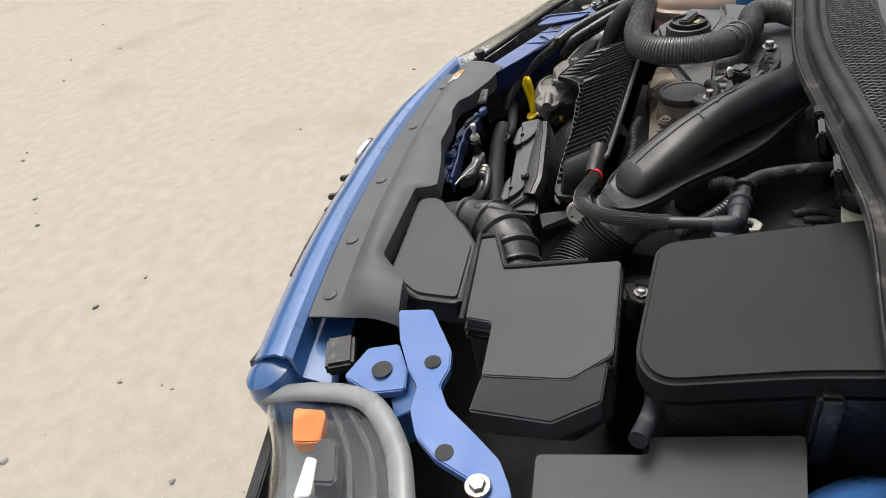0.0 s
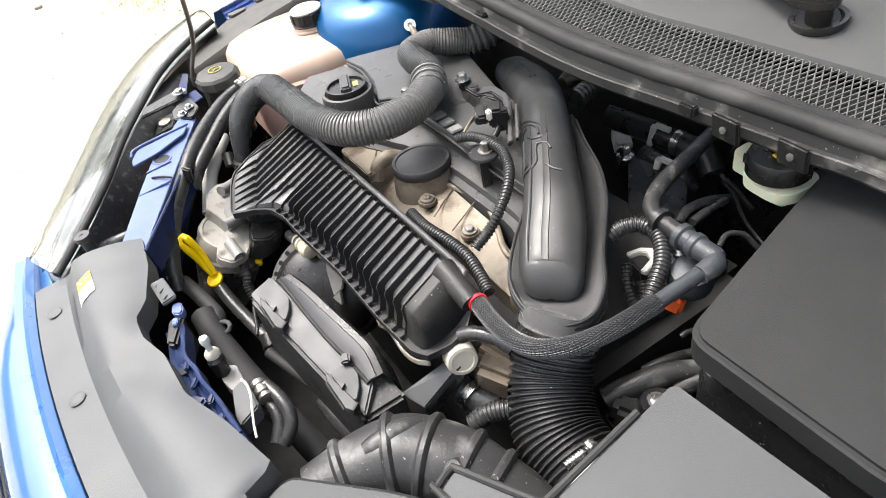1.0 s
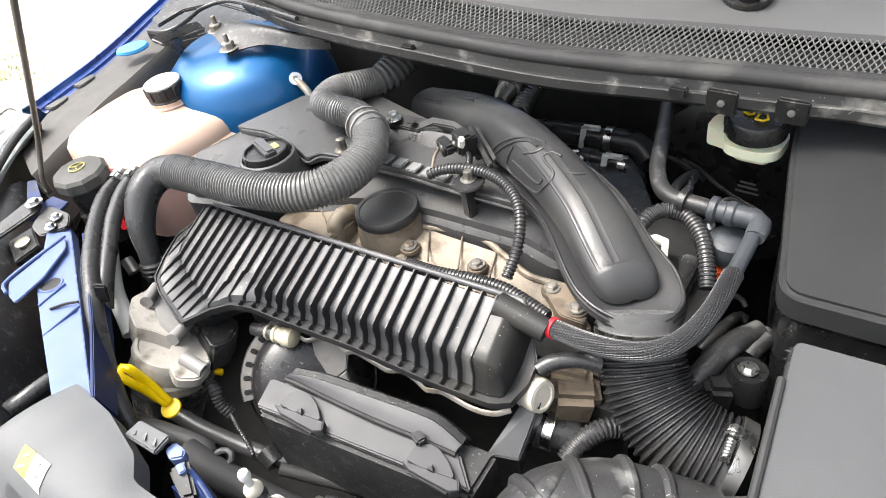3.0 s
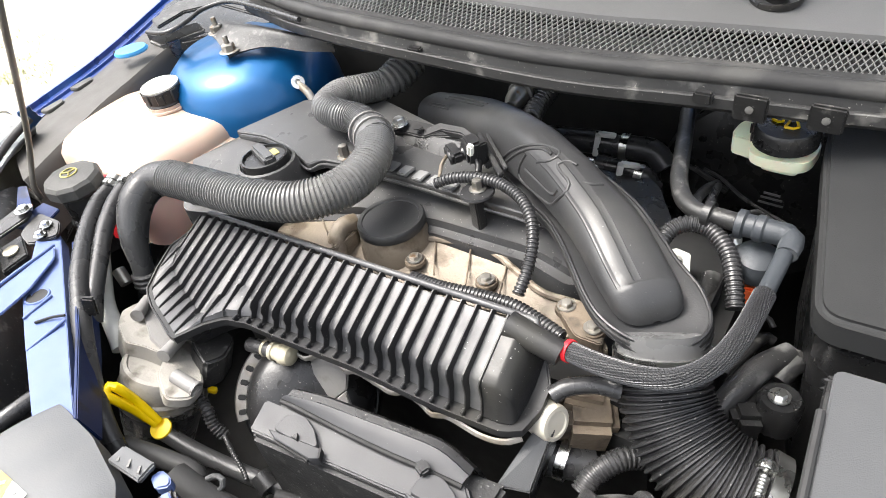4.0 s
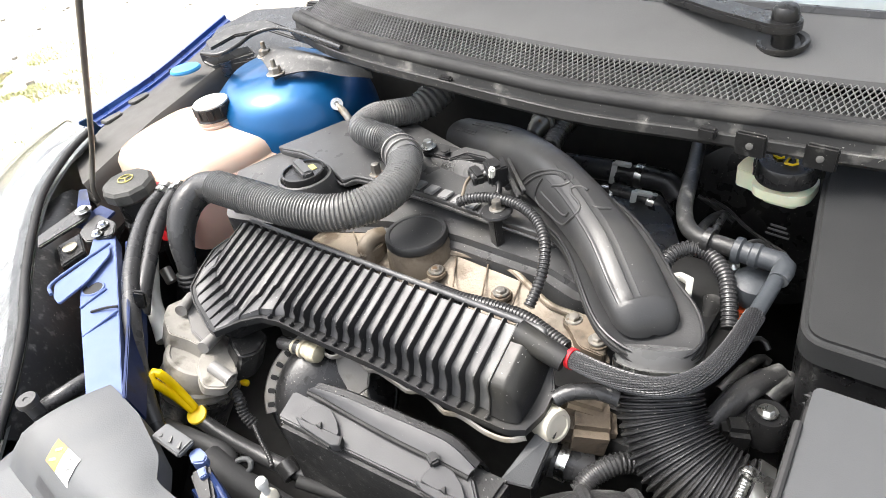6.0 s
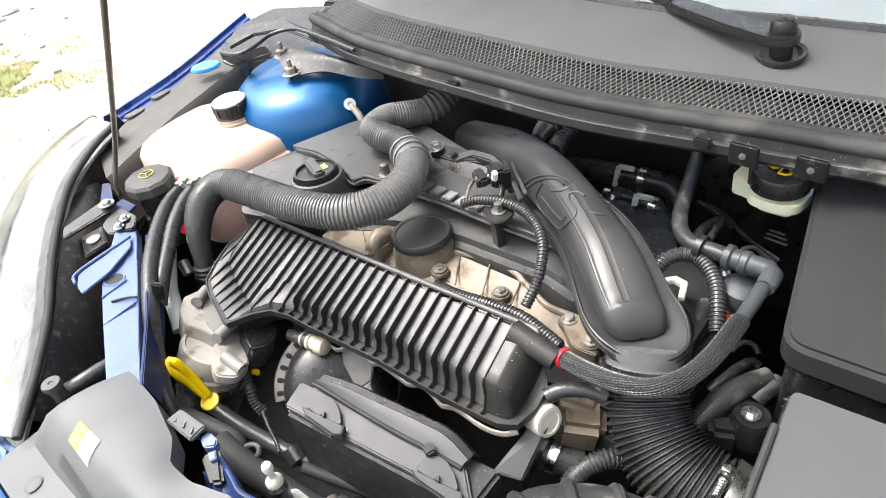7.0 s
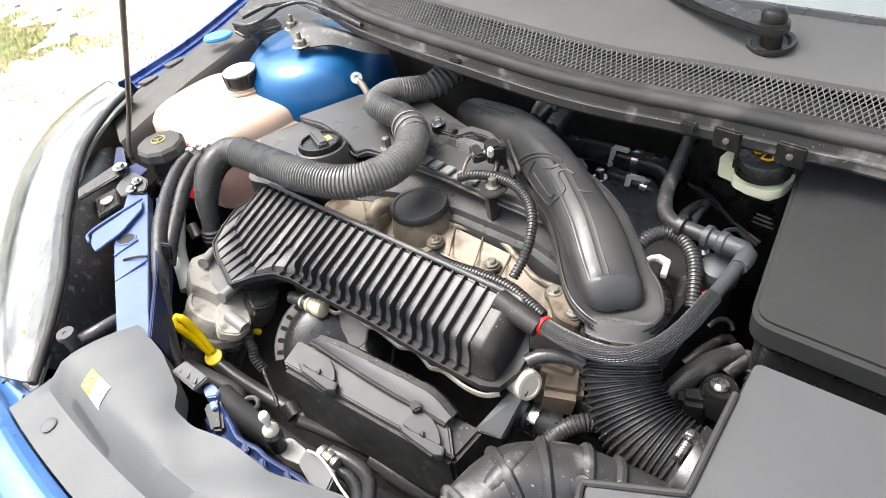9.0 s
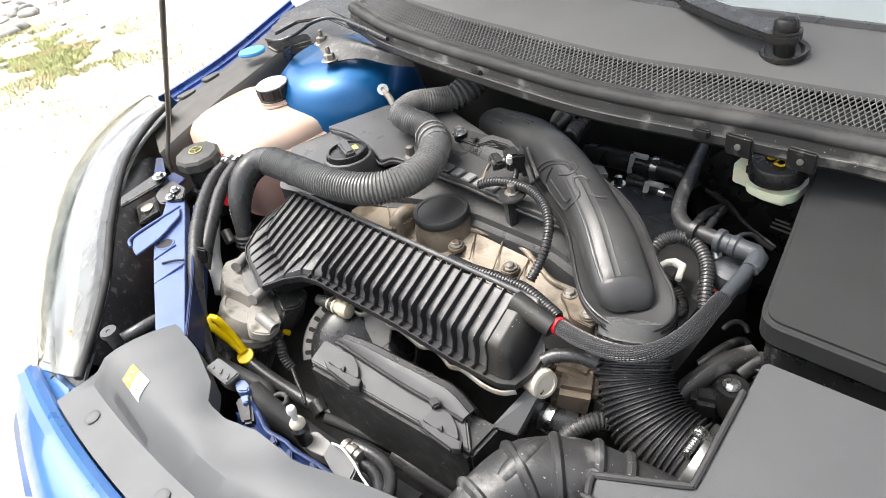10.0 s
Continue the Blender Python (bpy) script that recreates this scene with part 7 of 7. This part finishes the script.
pipe_thing("cooler_pipe", [(-0.081, -0.280, 0.745), (-0.059, -0.274, 0.742), (-0.040, -0.272, 0.735), (-0.028, -0.278, 0.725), (-0.021, -0.293, 0.715)], 0.0075, M_RUBBER, "dark bent metal cooler pipe", "pipe", "cooler pipes")
pipe_thing("cooler_pipe", [(-0.067, -0.287, 0.735), (-0.054, -0.284, 0.732), (-0.041, -0.286, 0.725), (-0.027, -0.298, 0.715)], 0.0075, M_RUBBER, "dark bent metal cooler pipe", "pipe", "cooler pipes")
# near-black seal rubber on this hose and rod imitates the shade under the overhang
pipe_thing("radiator_hose", [(-0.259, -0.305, 0.735), (-0.221, -0.304, 0.725), (-0.187, -0.299, 0.715), (-0.149, -0.292, 0.700), (-0.092, -0.279, 0.680), (-0.022, -0.264, 0.660)], 0.016, M_SEAL, "thick black radiator hose in the gap", "hose")
pipe_thing("steel_rod", [(-0.186, -0.258, 0.690), (-0.152, -0.245, 0.680), (-0.110, -0.230, 0.670), (-0.056, -0.213, 0.650)], 0.007, M_SEAL, "dull grey steel pipe, darkened for the gap's shade", "pipe")
pipe_thing("lower_hose", [(-0.094, -0.230, 0.660), (-0.054, -0.225, 0.650), (-0.006, -0.214, 0.630)], 0.012, M_RUBBER, "black rubber lower radiator hose", "hose")

# ---------------------------------------------------------------- dark clutter between engine and filter box
th = thing("thermostat_housing", (0.07, -0.08, 0.7), "dirty tan cast thermostat housing", "housing")
part("casting", obox((0.062, -0.068, 0.730), (0.05, 0.04, 0.05), (10, 10, 30), 0.008), M_CAST, th)
part("casting_top", obox((0.053, -0.059, 0.748), (0.045, 0.03, 0.03), (0, 15, 20), 0.006), M_CAST, th)
part("collar", tube([(0.037, -0.105, 0.705), (0.057, -0.096, 0.700), (0.074, -0.088, 0.695)], 0.017, 18), M_RUBBER, th)
clip_ring((0.051, -0.098, 0.703), (1, 0.1, -0.1), 0.019, th, width=0.010)
single("dark_vacuum_pipe", tube([(0.043, -0.095, 0.790), (0.054, -0.084, 0.795), (0.074, -0.072, 0.795), (0.093, -0.066, 0.790)], 0.008, 12), M_RUBBER, "black rubber vacuum pipe", "pipe")
pipe_thing("coolant_pipe", [(0.159, -0.011, 0.730), (0.169, 0.014, 0.740), (0.182, 0.046, 0.745), (0.201, 0.073, 0.745)], 0.012, M_ELBOW, "dusty dark coolant pipe", "pipe")
pipe_thing("coolant_pipe", [(0.171, -0.011, 0.700), (0.179, 0.017, 0.715), (0.189, 0.057, 0.720), (0.209, 0.091, 0.720)], 0.014, M_ELBOW, "black rubber coolant pipe", "pipe")
pipe_thing("gear_cable", [(0.104, 0.073, 0.720), (0.106, 0.096, 0.730), (0.111, 0.122, 0.740), (0.108, 0.149, 0.745)], 0.012, M_ELBOW, "black gear linkage hose", "hose")
mc = thing("mount_bolt_cup", (0.2, 0.0, 0.74), "black mount cup with a steel bolt", "mount")
part("cup", lathe((0.205, 0.011, 0.750), (0, 0, 1), [(0.018, -0.03), (0.019, 0.0), (0.016, 0.006), (0.006, 0.006)], 24), M_BLACK, mc)
bolt(Vector((0.204, 0.010, 0.757)), 0.006, mc, mat=M_STEEL)
part("lump", obox((0.183, -0.005, 0.730), (0.03, 0.025, 0.03), (0, 10, 30), 0.006), M_DUSTY, mc)

# small pipes and wires in the dark gap beside the battery box
pipe_thing("vacuum_line", [(0.078, 0.175, 0.800), (0.073, 0.195, 0.805), (0.074, 0.227, 0.800), (0.079, 0.256, 0.790)], 0.0055, M_DUSTY, "thin dusty vacuum line looping near the firewall", "pipe")
pipe_thing("vacuum_line", [(0.087, 0.186, 0.800), (0.085, 0.211, 0.800), (0.082, 0.245, 0.795)], 0.005, M_RUBBER, "thin black vacuum line", "pipe")
pipe_thing("clutch_pipe", [(0.033, 0.300, 0.779), (0.056, 0.300, 0.766), (0.080, 0.300, 0.749)], 0.0025, M_DUSTY, "thin metal pipe below the firewall", "pipe", "thin firewall pipes")
pipe_thing("clutch_pipe", [(0.042, 0.300, 0.777), (0.065, 0.300, 0.763), (0.082, 0.300, 0.753)], 0.0025, M_DUSTY, "thin metal pipe below the firewall", "pipe", "thin firewall pipes")
loom("wiring_conduit", [(0.075, 0.101, 0.785), (0.087, 0.090, 0.775), (0.099, 0.083, 0.765), (0.115, 0.078, 0.755)], 0.006, "black corrugated wiring conduit below the white connector")
loom("wiring_conduit", [(0.089, 0.110, 0.760), (0.101, 0.101, 0.755), (0.110, 0.085, 0.750)], 0.008, "dusty corrugated wiring conduit", M_DUSTY)
pipe_thing("bundle_wire", [(0.132, 0.173, 0.800), (0.125, 0.195, 0.800), (0.134, 0.212, 0.795), (0.145, 0.215, 0.785), (0.156, 0.221, 0.775)], 0.003, M_RUBBER, "thin black wire arching behind the valve", "wire")
pipe_thing("bundle_wire", [(0.156, 0.096, 0.740), (0.161, 0.108, 0.745), (0.171, 0.116, 0.742), (0.179, 0.111, 0.735)], 0.003, M_RUBBER, "thin black wire beside the battery box", "wire")
pipe_thing("earth_cable", [(0.152, 0.047, 0.720), (0.159, 0.064, 0.725), (0.165, 0.084, 0.725), (0.173, 0.109, 0.720), (0.181, 0.111, 0.715)], 0.006, M_DUSTY, "dusty black earth cable", "cable")
ge = thing("gear_lever_bracket", (0.2, -0.02, 0.72), "oily black gear lever bracket with a brass end", "bracket")
part("web", slab(rounded([(0.155, 0.006, 0.735), (0.157, 0.031, 0.740), (0.179, 0.056, 0.735), (0.192, 0.051, 0.725), (0.179, 0.028, 0.725), (0.167, 0.011, 0.728)], 0.006, 3), (0, 0, -0.02), 0.003), M_DUSTY, ge)
part("brass_end", tube([(0.181, 0.049, 0.742), (0.187, 0.060, 0.745)], 0.006, 12), M_BOLT, ge)
part("stub", slab(rounded([(0.173, 0.003, 0.725), (0.179, 0.020, 0.730), (0.194, 0.017, 0.722), (0.195, 0.001, 0.715)], 0.006, 3), (0, 0, -0.03), 0.004), M_ELBOW, ge)
pipe_thing("breather_stub", [(0.198, 0.046, 0.735), (0.202, 0.056, 0.740), (0.210, 0.068, 0.745)], 0.0095, M_DUSTY, "dull grey breather stub at the battery box", "pipe")
# fittings near the lamp-side hoses
# return hose takes the near-black too, shade painted as colour
pipe_thing("return_hose", [(-0.339, -0.308, 0.740), (-0.298, -0.298, 0.735), (-0.255, -0.290, 0.730), (-0.243, -0.293, 0.725)], 0.010, M_SEAL, "grey rubber return hose, darkened for the gap's shade", "hose")
cl = thing("pipe_clip", (-0.217, -0.288, 0.735), "white plastic pipe clip", "clip")
part("hook", tube([(-0.228, -0.290, 0.735), (-0.220, -0.283, 0.737), (-0.209, -0.284, 0.735), (-0.211, -0.292, 0.730)], 0.003, 8), M_COVER, cl)

# ---------------------------------------------------------------- cowl clips, corner seals, wiper
for q in [(-0.256, 0.176, 0.958), (0.075, 0.183, 0.937)]:
    part("clip", obox(Vector(q) + Vector((0, -0.002, 0)), (0.018, 0.010, 0.012), (0, 4, 0), 0.002), M_BLACK, cowl)
for q in [(0.117, 0.186, 0.930), (0.179, 0.197, 0.922)]:
    br2 = part("hanger", obox(Vector(q) + Vector((0, -0.003, 0)), (0.03, 0.006, 0.030), (12, 4, 0), 0.002), M_DUSTY, cowl)
    part("pin", lathe(Vector(q) + Vector((0, -0.007, 0)), (0, -1, 0.2), [(0.0036, 0), (0.0036, 0.0012), (0.002, 0.0016)], 16), M_CAPGREY, br2)
part("corner_seal", tube([(-0.745, 0.136, 0.965), (-0.704, 0.141, 0.965), (-0.689, 0.169, 0.970), (-0.692, 0.211, 0.975), (-0.651, 0.232, 0.980), (-0.547, 0.209, 0.982), (-0.455, 0.187, 0.980)], 0.0035, 12), M_RUBBER, cowl)
part("corner_piece", slab([(-0.749, 0.134, 0.955), (-0.717, 0.156, 0.965), (-0.686, 0.190, 0.965), (-0.672, 0.188, 0.955), (-0.707, 0.162, 0.950), (-0.722, 0.135, 0.948)], (0, 0, -0.01), 0.003), M_RUBBER, cowl)
part("corner_leg", slab([(-0.710, 0.139, 0.950), (-0.702, 0.153, 0.950), (-0.735, 0.166, 0.910), (-0.756, 0.166, 0.910)], (0.004, 0.003, 0), 0.001), M_RUBBER, cowl)

part("corner_apron", slab([(-0.887, 0.210, 0.925), (-0.952, 0.307, 0.935), (-0.933, 0.393, 0.945), (-0.743, 0.434, 0.950), (-0.581, 0.309, 0.930), (-0.706, 0.267, 0.920), (-0.787, 0.212, 0.915)], (0, 0, -0.02), 0.003), M_BLACK, cowl)
part("corner_flange", slab([(-0.858, 0.215, 0.948), (-0.850, 0.274, 0.958), (-0.773, 0.300, 0.965), (-0.599, 0.251, 0.968), (-0.405, 0.197, 0.962), (-0.392, 0.184, 0.958), (-0.576, 0.229, 0.962), (-0.745, 0.275, 0.958), (-0.815, 0.253, 0.950), (-0.827, 0.202, 0.942)], (0, 0, -0.006), 0.002), M_DUSTY, cowl)

wp = thing("windscreen_wiper", (0.093, 0.35, 0.97), "black wiper arm with a round pivot nut and blade", "wiper")
wn0 = Vector((0.101, 0.326, 0.979))
wax = (0, -0.12, 1)
part("pivot_cup", lathe(wn0, wax, [(0.024, -0.006), (0.027, 0.001), (0.0265, 0.004), (0.022, 0.003), (0.018, -0.002), (0.0, -0.003)], 28), M_BLACK, wp)
part("spindle", lathe(wn0, wax, [(0.012, -0.004), (0.012, 0.012), (0.014, 0.013), (0.014, 0.018)], 18), M_BLACK, wp)
part("arm_head", lathe(wn0, wax, [(0.016, 0.016), (0.018, 0.018), (0.018, 0.026), (0.016, 0.028)], 28), M_BLACK, wp)
part("nut_cap", lathe(wn0, wax, [(0.0135, 0.026), (0.0140, 0.032), (0.0135, 0.039), (0.010, 0.043), (0.002, 0.044)], 24), M_BLACK, wp)
arm = [(0.121, 0.318, 1.006), (0.113, 0.302, 1.006), (0.094, 0.296, 1.008), (0.033, 0.314, 1.014), (-0.029, 0.340, 1.020), (-0.050, 0.352, 1.022), (-0.054, 0.378, 1.022), (-0.002, 0.368, 1.017), (0.060, 0.346, 1.011), (0.108, 0.336, 1.006)]
part("arm", slab(rounded(arm, 0.009, 4), (0, 0, -0.011), 0.003, 2), M_BLACK, wp)
part("hinge_pin", tube([(-0.046, 0.350, 1.024), (-0.050, 0.378, 1.024)], 0.006, 10), M_DUSTY, wp)
part("outer_arm", slab([(-0.048, 0.354, 1.022), (-0.050, 0.377, 1.022), (-0.330, 0.486, 1.060), (-0.334, 0.470, 1.060)], (0, 0, -0.010), 0.002), M_BLACK, wp)
part("blade", tube([(-0.08, 0.375, 1.014), (-0.25, 0.435, 1.042), (-0.45, 0.485, 1.064)], 0.006, 8), M_RUBBER, wp)

# ---------------------------------------------------------------- grass, stones on the ground
M_GRASS = material("dry_green_grass", (0.33, 0.35, 0.16), 0.8, bump=0.0, vary=0.3, stain=(0.42, 0.36, 0.2), stain_at=0.5, stain_scale=3)
rnd = random.Random(4)
verts, faces = [], []
for k in range(26000):
    if k % 4:
        x, y = -5.5 + rnd.gauss(0, 0.7), 0.85 + rnd.gauss(0, 0.32)
    else:
        x, y = -4.6 - rnd.random() * 4.0, 2.3 + rnd.random() * 2.2
    thin = noise.noise((x * 1.7, y * 1.7, 0)) + 0.5 * noise.noise((x * 6, y * 6, 3))
    if thin < (0.02 if k % 4 else 0.35):
        continue
    h, a = 0.010 + rnd.random() * 0.026, rnd.random() * 6.283
    dx, dy, lean = 0.004 * math.cos(a), 0.004 * math.sin(a), rnd.uniform(0.4, 1.4) * h
    i = len(verts)
    verts += [(x - dx, y - dy, 0), (x + dx, y + dy, 0), (x - lean * dy / 0.004, y + lean * dx / 0.004, h)]
    faces.append((i, i + 1, i + 2))
me = bpy.data.meshes.new("grass")
me.from_pydata(verts, [], faces)
me.materials.append(M_GRASS)
tagged(new("grass", me), "patchy dry green grass tufts on sandy ground", "grass", kind="stuff")
M_STONE = material("pale_stone", (0.3, 0.28, 0.25), 0.85, bump=0.4, vary=0.3, grain=60)
bm = bmesh.new()
for k in range(330):
    if k < 60:
        x, y, s = -6.8 + rnd.gauss(0, 0.8), 0.6 + rnd.gauss(0, 0.8), 0.012 + 0.03 * rnd.random() ** 2
    else:
        x, y, s = rnd.uniform(-6, 1.5), rnd.uniform(-5, -0.8) if k % 2 else rnd.uniform(-1, 3), 0.004 + 0.012 * rnd.random() ** 3
        if -1.2 < x < 1.2 and y > -0.8:
            continue
    m = Matrix.Translation((x, y, s * 0.3)) @ Matrix.Rotation(rnd.random() * 6, 4, "Z") @ Matrix.Diagonal((s, s * rnd.uniform(0.6, 1), s * 0.6, 1))
    bmesh.ops.create_icosphere(bm, subdivisions=1, radius=1, matrix=m)
for v in bm.verts:
    v.co += Vector((rnd.uniform(-1, 1), rnd.uniform(-1, 1), rnd.uniform(-0.5, 0.5))) * 0.0025
tagged(part("gravel", bm, M_STONE, None), "small pale stones scattered on the ground", "stones", kind="stuff")

M_ROCK = material("grey_rough_rock", (0.27, 0.262, 0.25), 0.9, bump=0.8, vary=0.25, grain=40, stain=(0.2, 0.19, 0.175), stain_at=0.55, stain_scale=6)
bm = bmesh.new()
for k in range(46):
    x, y, s = -8.0 + rnd.gauss(0, 0.6), 1.15 + rnd.gauss(0, 0.3), 0.04 + 0.07 * rnd.random()
    m = Matrix.Translation((x, y, s * 0.15)) @ Matrix.Rotation(rnd.random() * 6, 4, "Z") @ Matrix.Diagonal((s, s * rnd.uniform(0.6, 1), s * 0.5, 1))
    bmesh.ops.create_icosphere(bm, subdivisions=3, radius=1, matrix=m)
for v in bm.verts:
    v.co += v.co.normalized() * 0.06 * noise.noise(v.co * 3.0) + Vector((noise.noise(v.co * 5.0), noise.noise(v.co * 5.0 + Vector((9, 0, 0))), noise.noise(v.co * 5.0 + Vector((0, 9, 0))))) * 0.04
tagged(part("rubble", bm, M_ROCK, None), "low heap of grey rocks beyond the grass", "rocks", kind="stuff")

# added, unseen ring that closes the place all round and darkens low reflections
M_SHADE_RING = material("unseen_shade_ring_green", (0.05, 0.065, 0.03), 0.9, bump=0.0, vary=0.4, stain=(0.03, 0.04, 0.02), stain_at=0.5, stain_scale=0.6)
rows = []
for r, h in ((29.0, 0.0), (28.0, 0.45), (28.6, 0.8), (30.0, 1.0), (33.0, 0.9), (34.0, 0.0)):
    row = []
    for k in range(181):
        a = 2 * math.pi * (k % 180) / 180
        top = 8.5 + 2.2 * noise.noise((6 * math.cos(a), 6 * math.sin(a), 1)) + 1.2 * noise.noise((20 * math.cos(a), 20 * math.sin(a), 5))
        wob = 1.0 * noise.noise((25 * math.cos(a), 25 * math.sin(a), h * 3))
        row.append(Vector(((r + wob) * math.cos(a), (r + wob) * math.sin(a), top * h)))
    rows.append(row)
single("backdrop", sheet(rows, 0), M_SHADE_RING, "added unseen dark green ring that cuts low sky light", "backdrop", kind="structure")
